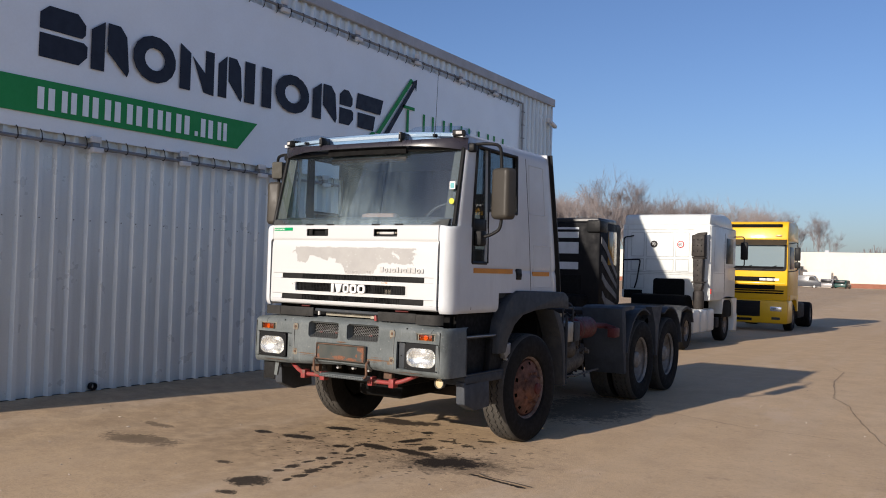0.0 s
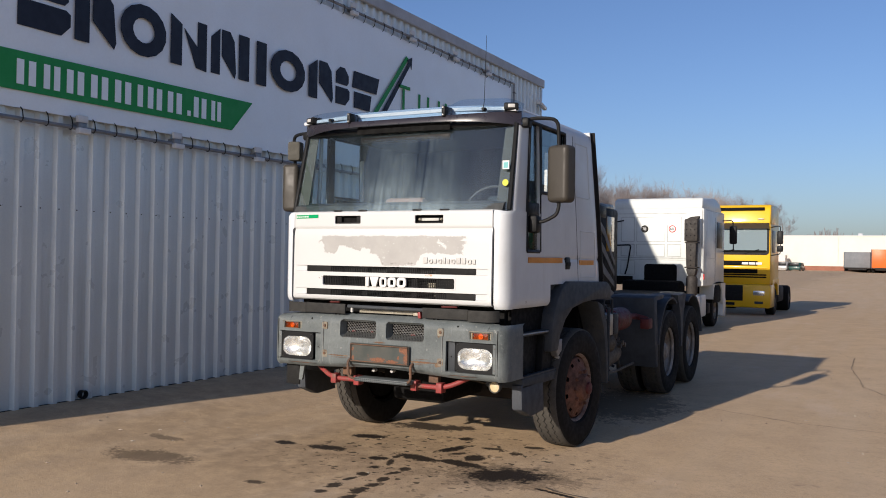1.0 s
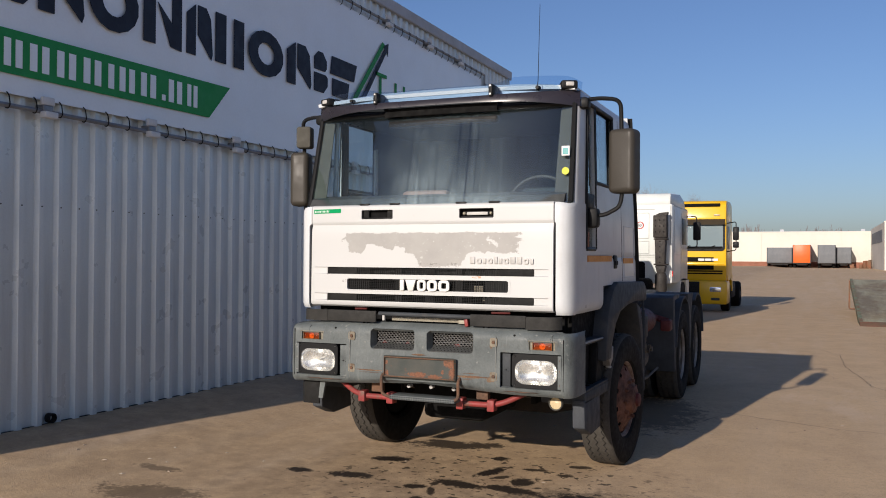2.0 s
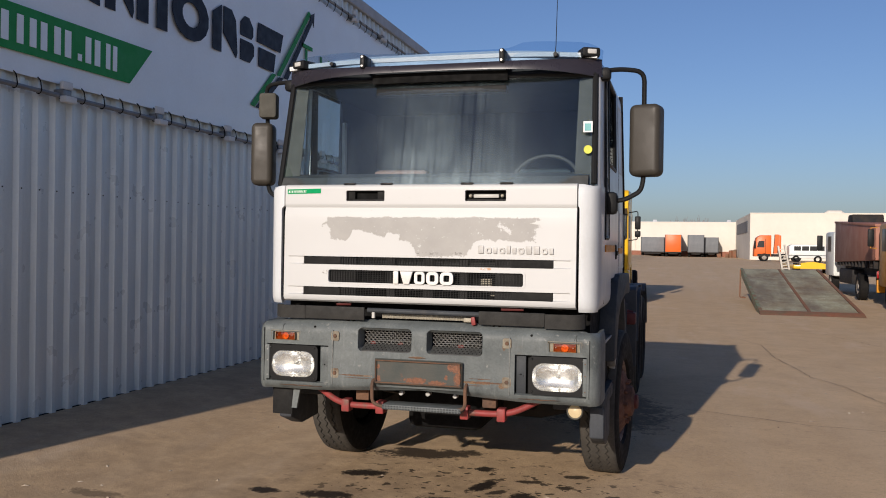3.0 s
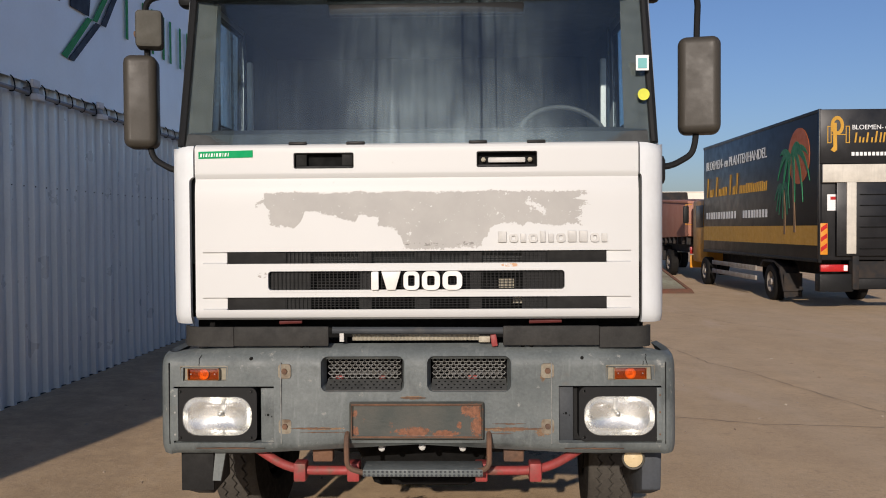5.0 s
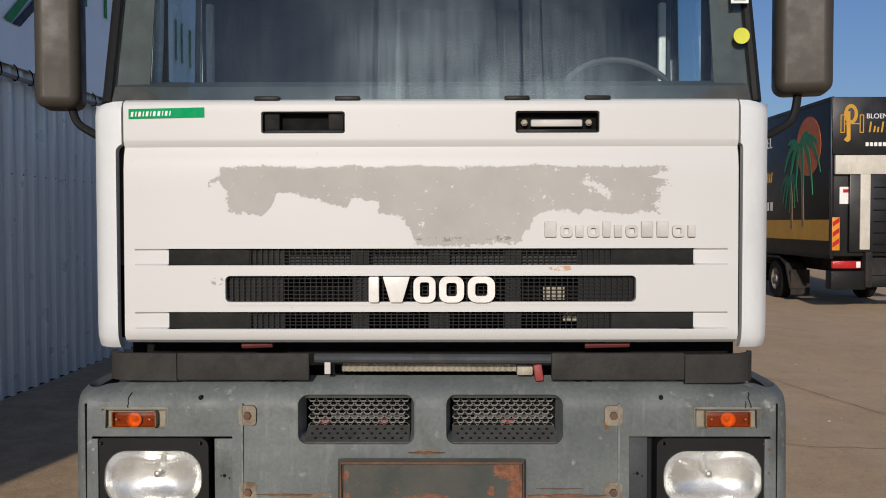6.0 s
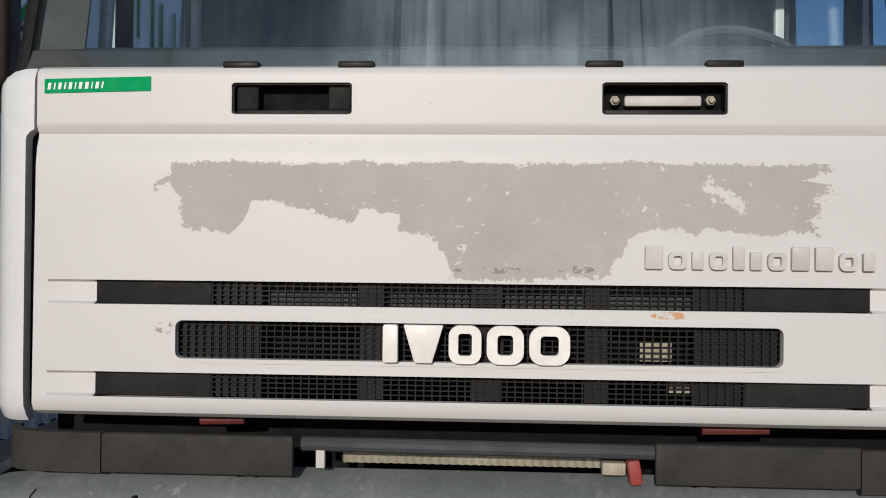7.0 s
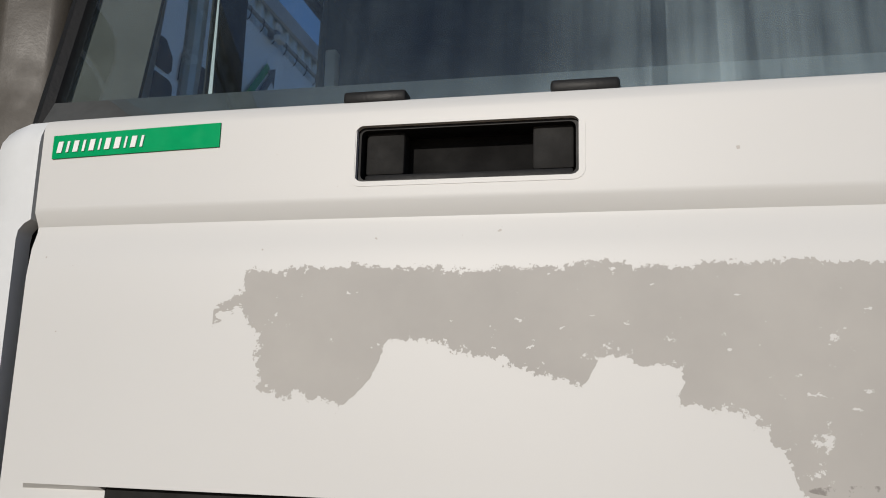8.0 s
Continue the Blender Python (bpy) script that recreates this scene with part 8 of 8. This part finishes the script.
hollow = [(0.365 + 0.075 * math.cos(2 * math.pi * k / 24), 4.14 + 0.13 * math.sin(2 * math.pi * k / 24)) for k in range(24)]
crest = part("gold_crest", ring_plate(loop, hollow, -0.072, -0.06), GOLD, rear, "gold crest of a ring, a stem and thin frames", smooth=0)
part("crest_stem", prism(bmesh.new(), [(0.22, 3.60), (0.30, 3.55), (0.36, 3.60), (0.35, 4.2), (0.26, 4.2), (0.28, 3.68)], "y", -0.076, -0.06), GOLD, crest, smooth=0)
for x0, x1 in ((0.15, 0.24), (0.55, 0.64)):
    part("crest_frame", ring_plate([(x0, 3.75), (x1, 3.75), (x1, 4.13), (x0, 4.13)], [(x0 + 0.018, 3.768), (x1 - 0.018, 3.768), (x1 - 0.018, 4.112), (x0 + 0.018, 4.112)], -0.07, -0.06), GOLD, crest, smooth=0)
part("crest_frame", B(0.24, 0.55, -0.069, -0.06, 3.93, 3.95), GOLD, crest)
sign_words(("BLOEMEN-", "en", "PLANTENHANDEL"), 0.145, INK_WHITE, rear, pose(0.69, -0.062, 4.05, 90), "rear_lettering")
rnd, x = random.Random(9), 0.74
while x < 2.2:
    h = rnd.choice((0.11, 0.12, 0.13, 0.22, 0.25))
    part("gold_stroke", prism(bmesh.new(), [(x, 3.76), (x + 0.035, 3.76), (x + 0.035 + 0.14 * h, 3.76 + h), (x + 0.14 * h, 3.76 + h)], "y", -0.07, -0.06), GOLD, rear, smooth=0)
    x += rnd.uniform(0.07, 0.11)
parts_of("white_bar", bars(bmesh.new(), 0.68, 2.3, 3.47, 3.55, -0.07, -0.06, (1,) * 18, 0.3), INK_WHITE, rear)
TAILWHITE = surf("dirty_cream_tail_lift", (0.55, 0.52, 0.45), 0.55, blotch=(3, 0.3), streak=0.3)
lift = part("tail_lift", B(0.35, 2.15, -0.1, -0.02, 1.25, 2.88, bevel=0.01), BOX_BLACK, bt, "folded black tail lift")
part("lintel", B(0.03, 2.47, -0.13, -0.05, 2.88, 3.28, bevel=0.015), TAILWHITE, lift, "dirty cream lintel")
for x in (0.55, 1.72):
    part("lift_post", B(x, x + 0.21, -0.15, -0.1, 1.3, 2.88, bevel=0.01), TAILWHITE, lift, "dirty cream post")
for k in range(6):
    part("lift_slat", B(0.85, 1.65, -0.125, -0.1, 1.4 + k * 0.24, 1.42 + k * 0.24), VOID, lift)
part("notice", B(0.17, 0.42, -0.022, -0.015, 2.26, 2.62), INK_WHITE, rear, "white notice with a red mark")
part("notice_mark", B(0.24, 0.35, -0.026, -0.022, 2.50, 2.57), RED_LENS, rear)
part("hazard_board", B(0.02, 0.18, -0.03, -0.005, 1.28, 1.98, bevel=0.004), STRIPE_OR, bt, "orange and red hazard board")
for k in range(3):
    part("hazard_stripe", prism(bmesh.new(), [(0.03, 1.34 + k * 0.22), (0.17, 1.44 + k * 0.22), (0.17, 1.54 + k * 0.22), (0.03, 1.44 + k * 0.22)], "y", -0.034, -0.03), RED_LENS, bt)
lamp = part("tail_lamp", B(0.02, 0.62, -0.06, 0.02, 0.9, 1.06, bevel=0.015), RED_LENS, bt, "red and white tail lamp")
part("lamp_end", B(0.52, 0.61, -0.066, -0.05, 0.915, 1.045, bevel=0.008), INK_WHITE, lamp)
part("under_bumper", B(0.0, 0.75, -0.05, 0.25, 0.45, 0.85, bevel=0.03), BLACK, bt)
part("under_bumper", B(0.75, 2.5, -0.02, 0.2, 0.5, 0.75, bevel=0.03), BLACK, bt)
part("lift_arm", B(0.70, 0.85, -0.1, 0.5, 0.5, 1.25, bevel=0.02), CHASSIS, bt)
part("chassis_rail", B(0.7, 1.8, 0.1, 11.0, 0.75, 1.12), CHASSIS, bt)
for z in (0.45, 0.72):
    part("side_guard", B(0.05, 0.1, 4.4, 8.6, z, z + 0.13, bevel=0.01), STEEL_RIM, bt, "grey side guard rail")
simple_wheel(bt, 0.22, 3.3, 0.48, 0.3, -1)
simple_wheel(bt, 2.28, 3.3, 0.48, 0.3, 1)
simple_wheel(bt, 0.22, 9.6, 0.46, 0.28, -1)
simple_wheel(bt, 2.28, 9.6, 0.46, 0.28, 1)
part("mud_flap", B(0.05, 0.5, 2.25, 2.28, 0.15, 0.75), CHASSIS, bt)
part("wheel_guard", prism(bmesh.new(), [(2.2, 0.3), (2.5, 0.9), (2.9, 1.06), (3.7, 1.06), (3.95, 0.9), (3.95, 0.85), (3.7, 1.0), (2.9, 1.0), (2.55, 0.85), (2.25, 0.3)], "x", 0.02, 0.5), CHASSIS, bt)
cab = part("cab", B(0.16, 2.34, 9.6, 11.4, 0.7, 2.85, bevel=0.1), surf("orange_yellow_cab_paint", (0.55, 0.24, 0.015), 0.4, blotch=(1.5, 0.2)), bt, "orange yellow cab")
part("side_window", B(0.145, 0.17, 10.0, 10.9, 1.9, 2.65, bevel=0.004), BOX_BLACK, cab)
mr = part("mirror_shell", B(-0.28, -0.08, 10.95, 11.05, 2.05, 2.65, bevel=0.04), BLACK, bt)
part("mirror_arm", tube(bmesh.new(), [(0.02, 11.0, 2.7), (-0.18, 11.0, 2.7), (-0.18, 11.0, 2.0), (0.02, 11.0, 2.0)], 0.018, 6), surf("orange_arm", (0.55, 0.24, 0.015), 0.4), mr)

# brown container truck ahead of it
ct = thing("container_truck", "truck with a brown rust-stained open container and white cab", "truck", at=pose(8.3, 27.6, 0))
cont = part("container", prism(bmesh.new(), [(0.0, 1.58), (8.3, 1.40), (8.3, 3.16), (0.0, 2.82)], "x", 0, 2.4, bevel=0.02), BROWN, ct, "brown steel container")
part("container_lip", prism(bmesh.new(), [(-0.03, 2.77), (8.33, 3.10), (8.33, 3.19), (-0.03, 2.85)], "x", -0.03, 2.43, bevel=0.01), BROWN, cont)
part("load", prism(bmesh.new(), [(5.4, 2.95), (5.6, 3.40), (6.4, 3.40), (6.7, 2.95)], "x", 0.2, 1.4, bevel=0.05), CHASSIS, cont, "dark load above the rim")
part("chassis_rail", B(0.5, 1.9, 0.1, 8.6, 0.95, 1.36), CHASSIS, ct)
for k in range(12):
    part("floor_beam", B(0.0, 2.4, 0.2 + k * 0.68, 0.32 + k * 0.68, 1.28, 1.56 - 0.013 * k), CHASSIS, cont)
part("side_tank", B(0.05, 0.6, 4.6, 7.4, 0.55, 1.15, bevel=0.06), CHASSIS, ct)
for y in (3.3, 9.7):
    simple_wheel(ct, 0.2, y, 0.52, 0.32, -1)
    simple_wheel(ct, 2.2, y, 0.52, 0.32, 1)
cab = part("cab", B(0.0, 2.4, 8.7, 10.9, 0.75, 2.75, bevel=0.1), PALE, ct, "white cab")
part("side_window", B(-0.012, 0.02, 9.3, 10.2, 1.85, 2.55), BOX_BLACK, cab)
part("mirror_shell", B(-0.4, -0.15, 10.7, 10.8, 1.9, 2.6, bevel=0.04), BLACK, ct)
part("rear_lamp", B(0.05, 0.5, -0.12, 0.02, 0.95, 1.2, bevel=0.02), RED_LENS, ct, "red rear lamp")
part("rear_board", B(0.05, 0.62, -0.1, 0.02, 0.45, 0.9, bevel=0.02), surf("amber_board", (0.6, 0.25, 0.01), 0.5), ct, "orange board under the lamp")

# loading ramp
rp = thing("loading_ramp", "worn green steel loading ramp with rusty edges, standing in the yard", "ramp", at=pose(4.02, 21.45, 0))


def deck(x0, x1, d0, d1, y0=0.0, y1=8.8):
    return sheet([x0, x1], span(y0, y1, 8), lambda x, y: (x, y, 0.06 + 1.08 * y / 8.8 + d1), thick=d1 - d0, out=(0, 0, 1))


part("ramp_deck", deck(0.08, 1.34, -0.05, 0.0), RAMP_DECK, rp, "worn deck plate with pale scuffs")
part("ramp_deck", deck(1.44, 2.72, -0.05, 0.0), RAMP_DECK, rp, "worn deck plate with pale scuffs")
part("middle_beam", deck(1.345, 1.435, -0.12, 0.012), RAMP_RUST, rp, "rusty middle beam")
part("side_beam", deck(-0.02, 0.075, -0.2, 0.03), RAMP_GREEN, rp, "chipped green side beam")
part("side_beam", deck(2.725, 2.82, -0.2, 0.03), RAMP_RUST, rp, "rusty side beam")
part("front_lip", prism(bmesh.new(), [(-0.35, 0.0), (0.05, 0.0), (0.25, 0.1), (0.0, 0.1)], "x", -0.02, 2.82), RAMP_RUST, rp, "rusty front lip")
for x in (0.03, 2.77):
    part("support_leg", tube(bmesh.new(), soft_path([(x - 0.06, 8.5, 1.1), (x - 0.08, 8.5, 0.04), (x + 0.14, 8.5, 0.03)], 0.06), 0.025, 8), RAMP_RUST, rp, "thin steel leg")
    part("under_truss", prism(bmesh.new(), [(2.0, 0.28), (8.7, 1.05), (5.0, 0.45)], "x", x - 0.03, x + 0.03), RAMP_GREEN, rp)
for i in range(5):
    part("cross_bar", B(0.05, 2.75, 1.5 + i * 1.6, 1.58 + i * 1.6, 0.12 + 0.1964 * i, 0.17 + 0.1964 * i), CHASSIS, rp)

# ---- far end of the yard ----
far = thing("far_warehouse", "long cream warehouse with a red brick plinth", "building", kind="structure", at=pose(0, 146, 0))
part("wall", B(-75, 10.4, 0, 0.3, 1.45, 6.25), CREAM_WALL, far)
part("plinth", B(-75, 10.4, -0.06, 0.3, 0.2, 1.45), BRICK, far, "red brick plinth")
part("roof", B(-75, 10.4, 0.02, 30, 6.25, 6.4), CAP, far)
part("parapet", B(-75, 10.4, -0.05, 0.35, 6.25, 6.36), CREAM_WALL, far)
for x in (-42, -30, -18, -6, 6):
    part("downpipe", B(x, x + 0.15, -0.12, -0.01, 1.45, 6.2), CREAM_WALL, far)
    part("roof_vent", B(x + 3, x + 3.6, 1, 1.6, 6.4, 6.75), CAP, far)
near_hall = thing("far_warehouse", "tall cream warehouse with a flat roof", "building", kind="structure", at=pose(10.4, 115, 0))
part("wall", B(0, 45, 0, 0.3, 0.2, 6.65), CREAM_WALL, near_hall)
part("side_wall", B(0, 0.3, 0.31, 30.8, 0.2, 6.65), CREAM_WALL, near_hall)
part("side_window_band", B(-0.05, -0.005, 4, 28, 4.2, 5.8), GREY_TARP, near_hall, "dark band of side windows")
part("roof", B(0.31, 45, 0.31, 31, 6.5, 6.6), CAP, near_hall)
part("parapet", B(-0.06, 45, -0.06, 0.36, 6.6, 6.72), CREAM_WALL, near_hall)
part("roof_dome", lathe(bmesh.new(), [(-1.2, 0.3), (-0.8, 0.6), (0.8, 0.6), (1.2, 0.3)], 16, pose(10.5, 2, 6.55), close=True), CREAM_WALL, near_hall)


def trailer(x0, x1, y, z1, material, label):
    tr = thing("trailer", label, "trailer", "parked trailers", at=pose(x0, y, 0.55))
    w = x1 - x0
    part("box_body", B(0, w, 0, 9, 0.75, z1 - 0.55, bevel=0.03), material, tr)
    part("corner_post", B(0, 0.09, -0.03, 0, 0.75, z1 - 0.55), FENDER, tr)
    part("corner_post", B(w - 0.09, w, -0.03, 0, 0.75, z1 - 0.55), FENDER, tr)
    part("rear_sill", B(0, w, -0.04, 0.1, 0.62, 0.78), CHASSIS, tr)
    part("chassis_rail", B(0.6, w - 0.6, 0.1, 8, 0.4, 0.74), CHASSIS, tr)
    for x in (0.25, w - 0.25):
        for y2 in (1.2, 2.5):
            simple_wheel(tr, x, y2, 0.46, 0.4, -1 if x < 1 else 1, CHASSIS)


trailer(-4.7, -0.95, 140.5, 3.7, GREY_TARP, "grey tarpaulin trailer parked before the warehouse")
trailer(-0.85, 1.75, 139, 4.1, ORANGE, "orange box trailer parked before the warehouse")
trailer(2.7, 5.25, 139.5, 4.1, GREY_TARP, "dark grey box trailer parked before the warehouse")
trailer(5.3, 7.5, 141, 3.75, GREY_TARP, "low grey tarpaulin trailer parked before the warehouse")
scrap = thing("scrap_pile", "heap of rusty steel parts near the warehouse", "scrap", at=pose(8.4, 138, 0.55))
for k in range(7):
    rnd = random.Random(k)
    part("steel_piece", B(-0.3, 0.3, -0.2, 0.2, 0, rnd.uniform(0.4, 1.3), bevel=0.03, m=pose(rnd.uniform(-1.2, 1.6), rnd.uniform(-0.6, 0.6), 0, 0, rnd.uniform(-12, 12), rnd.uniform(0, 90))), RAMP_RUST, scrap)

ot = thing("crane_truck", "orange truck with an orange loading crane folded behind its cab", "truck", at=pose(9.8, 100, 0.55))
cab = part("cab", prism(bmesh.new(), [(0.0, 0.55), (1.85, 0.55), (1.85, 3.0), (0.7, 3.0), (0.25, 2.7), (0.02, 1.6)], "y", 0, 2.3, bevel=0.08), ORANGE, ot, "orange cab")
part("side_window", prism(bmesh.new(), [(0.3, 1.6), (1.1, 1.6), (1.1, 2.35), (0.48, 2.35)], "y", -0.015, 0.02), BOX_BLACK, cab)
part("door_seam", B(1.2, 1.23, -0.012, 0.02, 0.7, 2.6), VOID, cab)
part("step_recess", B(0.35, 1.75, -0.015, 0.02, 0.56, 0.86), CHASSIS, cab)
part("mirror_shell", B(-0.05, 0.15, -0.3, -0.1, 1.5, 2.3, bevel=0.04), BLACK, cab)
part("crane", prism(bmesh.new(), [(2.15, 0.9), (2.5, 0.9), (2.75, 3.1), (2.3, 3.1)], "y", 0.4, 1.3), ORANGE, ot, "folded orange crane")
part("crane_arm", B(2.6, 2.95, 0.5, 1.2, 0.9, 3.0, bevel=0.05), ORANGE, ot)
part("chassis_rail", B(0.3, 5.5, 0.4, 1.6, 0.55, 0.85), CHASSIS, ot)
for x in (1.1, 3.4, 4.6):
    for y2, s in ((0.15, -1), (2.1, 1)):
        ty = part("tyre", lathe(bmesh.new(), [(-0.15, 0.25), (-0.15, 0.46), (0.15, 0.46), (0.15, 0.25), (0.1, 0.02)], 20), RUBBER, ot)
        ty.matrix_basis = pose(x, y2, 0.46, 0, 0, 90)
        part("rim", lathe(bmesh.new(), [(0.0, 0.26), (-0.02, 0.15), (0, 0.01)], 14, pose(-0.155, 0, 0)), STEEL_RIM, ty)

pk = thing("van", "white van with a dark window band", "truck", at=pose(13.5, 95, 0.52))
part("cab", prism(bmesh.new(), [(-0.5, 0.5), (3.3, 0.5), (3.3, 1.3), (3.05, 1.95), (-0.2, 1.98), (-0.5, 1.8)], "y", 0, 2, bevel=0.06), PALE, pk)
for x in (0.0, 0.8, 1.6, 2.35):
    part("side_window", B(x, x + 0.7, -0.02, 0.02, 1.32, 1.8), BOX_BLACK, pk)
part("sill", B(-0.5, 3.3, -0.03, 0.0, 0.78, 0.84), FENDER, pk)
part("mirror_shell", B(3.35, 3.65, -0.1, 0, 1.3, 2.2, bevel=0.05), BLACK, pk)
for x in (0.2, 2.4):
    ty = part("tyre", lathe(bmesh.new(), [(-0.12, 0.2), (-0.12, 0.4), (0.12, 0.4), (0.12, 0.2)], 18), RUBBER, pk)
    ty.matrix_basis = pose(x, 0.1, 0.40, 0, 0, 90)

ll = thing("low_loader", "yellow low loader trailer with raised pale ramps", "trailer", at=pose(9.4, 60, 0.24))
part("deck", B(0, 2.6, 0, 7, 0.35, 0.62, bevel=0.04), YELLOW, ll, "yellow deck")
part("wing", prism(bmesh.new(), [(0.4, 0.35), (0.5, 0.75), (1.2, 0.85), (2.2, 0.7), (2.6, 0.35)], "y", -0.1, 0.6), YELLOW, ll)
for x in (-0.75, -0.3):
    r = part("ramp", B(x, x + 0.12, -0.2, 0.2, 0.25, 2.1, bevel=0.02, m=pose(0, 0, 0, 0, -10, 0)), TAILWHITE, ll, "pale raised ramp")
for k in range(7):
    part("ramp_rung", B(-0.72, -0.22, -0.05, 0.05, 0.4 + k * 0.23, 0.46 + k * 0.23, m=pose(0, 0, 0, 0, -10, 0)), TAILWHITE, ll)
for y in (0.4, 1.6):
    simple_wheel(ll, 0.3, y, 0.36, 0.3, -1)
    simple_wheel(ll, 2.3, y, 0.36, 0.3, 1)


def car(name, at_x, y, length, height, material, label, van=False):
    c = thing(name, label, "van" if van else "car", at=pose(at_x, y, 0.56, 0, 0, 0 if van else 84))
    h, l = height, length
    lowb = part("body", prism(bmesh.new(), [(0, 0.3), (0, 0.75 * h if van else 0.55 * h), (0.08 * l, h if van else 0.62 * h), (0.75 * l if van else 0.2 * l, h), (0.8 * l if van else 0.68 * l, h * 0.98), (0.9 * l if van else 0.82 * l, 0.58 * h), (l, 0.48 * h), (l, 0.3)], "y", 0, 1.75, bevel=0.05), material, c)
    part("side_window", prism(bmesh.new(), [(0.62 * l if van else 0.2 * l, 0.62 * h), (0.66 * l if van else 0.26 * l, 0.92 * h), (0.77 * l if van else 0.66 * l, 0.92 * h), (0.86 * l if van else 0.76 * l, 0.62 * h)], "y", -0.02, 0.0), BOX_BLACK, lowb)
    if not van:
        part("rear_window", B(0.07 * l, 0.2 * l, 0.18, 1.57, 0.64 * h, 0.93 * h, bevel=0.02), BOX_BLACK, lowb)
    for x in (0.2 * l, 0.8 * l):
        ty = part("tyre", lathe(bmesh.new(), [(-0.1, 0.18), (-0.1, 0.33), (0.1, 0.33), (0.1, 0.18), (0.06, 0.01)], 18), RUBBER, c)
        ty.matrix_basis = pose(x, 0.12, 0.33, 0, 0, 90)
        part("rim", lathe(bmesh.new(), [(0, 0.2), (-0.02, 0.1), (0, 0.01)], 12, pose(-0.105, 0, 0)), STEEL, ty)


car("van", -17.9, 131, 4.6, 1.95, surf("dark_grey_car_paint", (0.07, 0.075, 0.085), 0.35, coat=0.4), "dark grey delivery van parked along the warehouse", True)
car("car", -11.8, 131, 3.6, 1.5, surf("silver_car_paint", (0.35, 0.34, 0.33), 0.35, metal=0.3, coat=0.4), "silver hatchback parked along the warehouse")
car("car", -10.1, 132, 3.8, 1.4, surf("green_car_paint", (0.02, 0.07, 0.06), 0.35, coat=0.4), "dark green car parked along the warehouse")
shed = thing("site_cabin", "small cream cabin with a dark canopy", "cabin", at=pose(-17.5, 142, 0.5))
part("body", B(0, 4.2, 0, 2.5, 0, 2.6, bevel=0.03), CREAM_WALL, shed)
part("canopy", B(-2.6, -0.3, 0, 2.5, 2.9, 3.5), FENDER, shed)
part("post", B(-0.6, -0.4, 0, 0.2, 0, 2.9), FENDER, shed)


# bare winter trees
def grow(bm_t, bm_c, rnd, p, d, length, r, depth):
    q = p + d * length
    tube(bm_t if depth > 2 else bm_c, [p, (p + q) / 2 + Vector((rnd.uniform(-1, 1), rnd.uniform(-1, 1), 0)) * length * 0.07, q], r, 5 if depth > 2 else 3, 0.6)
    if depth == 0:
        return
    for k in range(3 if depth > 3 else 4 if depth > 1 else 5):
        a = Vector((rnd.uniform(-1, 1), rnd.uniform(-1, 1), rnd.uniform(-0.1, 0.75)))
        nd = (d + a * (0.62 if depth > 3 else 0.8)).normalized()
        grow(bm_t, bm_c, rnd, p + d * length * rnd.uniform(0.4, 1.0), nd, length * rnd.uniform(0.58, 0.84), r * 0.58, depth - 1)


def bare_tree(x, y, z, height, seed, label, depth=6):
    rnd = random.Random(seed)
    t, c = bmesh.new(), bmesh.new()
    grow(t, c, rnd, Vector((0, 0, 0)), Vector((0, 0, 1)), height * 0.26, height * 0.0085, depth)
    tree = thing("tree", label, "tree", "bare trees", at=pose(x, y, z))
    part("trunk", t, BARK, tree)
    part("crown", c, BARK, tree, "fine bare twigs", smooth=0)
    return tree


first = bare_tree(-18.5, 166, 0.5, 17.5, 11, "tall bare winter tree behind the warehouse wall", 7)
second = bare_tree(-56, 160, 0.3, 34.0, 8, "bare winter tree behind the parked trucks")
for k in range(40):
    rnd = random.Random(50 + k)
    copy_thing(second, pose(-97 + k * 1.87 + rnd.uniform(-2, 2), 160 + rnd.uniform(-4, 30), 0.3, 0, 0, rnd.uniform(0, 360)) @ Matrix.Scale(rnd.uniform(0.85, 1.1) * (1.0 - 0.0085 * k), 4))
bm, rnd = bmesh.new(), random.Random(77)
for k in range(900):
    x, y = -120 + 280 * k / 900 + rnd.uniform(-1, 1), 190 + rnd.uniform(-8, 14)
    h = rnd.uniform(6.6, 8.2) * (1 + 0.15 * math.sin(k * 0.13))
    for j in range(9):
        a = Vector((x + rnd.uniform(-0.6, 0.6), y, rnd.uniform(0.5, h * 0.5)))
        tube(bm, [a, a + Vector((rnd.uniform(-1.6, 1.6), rnd.uniform(-1, 1), (h - a.z) * rnd.uniform(0.6, 1.0)))], 0.13, 3, 0.3)
solo("far_woods", bm, BARK, "line of bare brown trees along the horizon", "trees", kind="stuff", smooth=0)
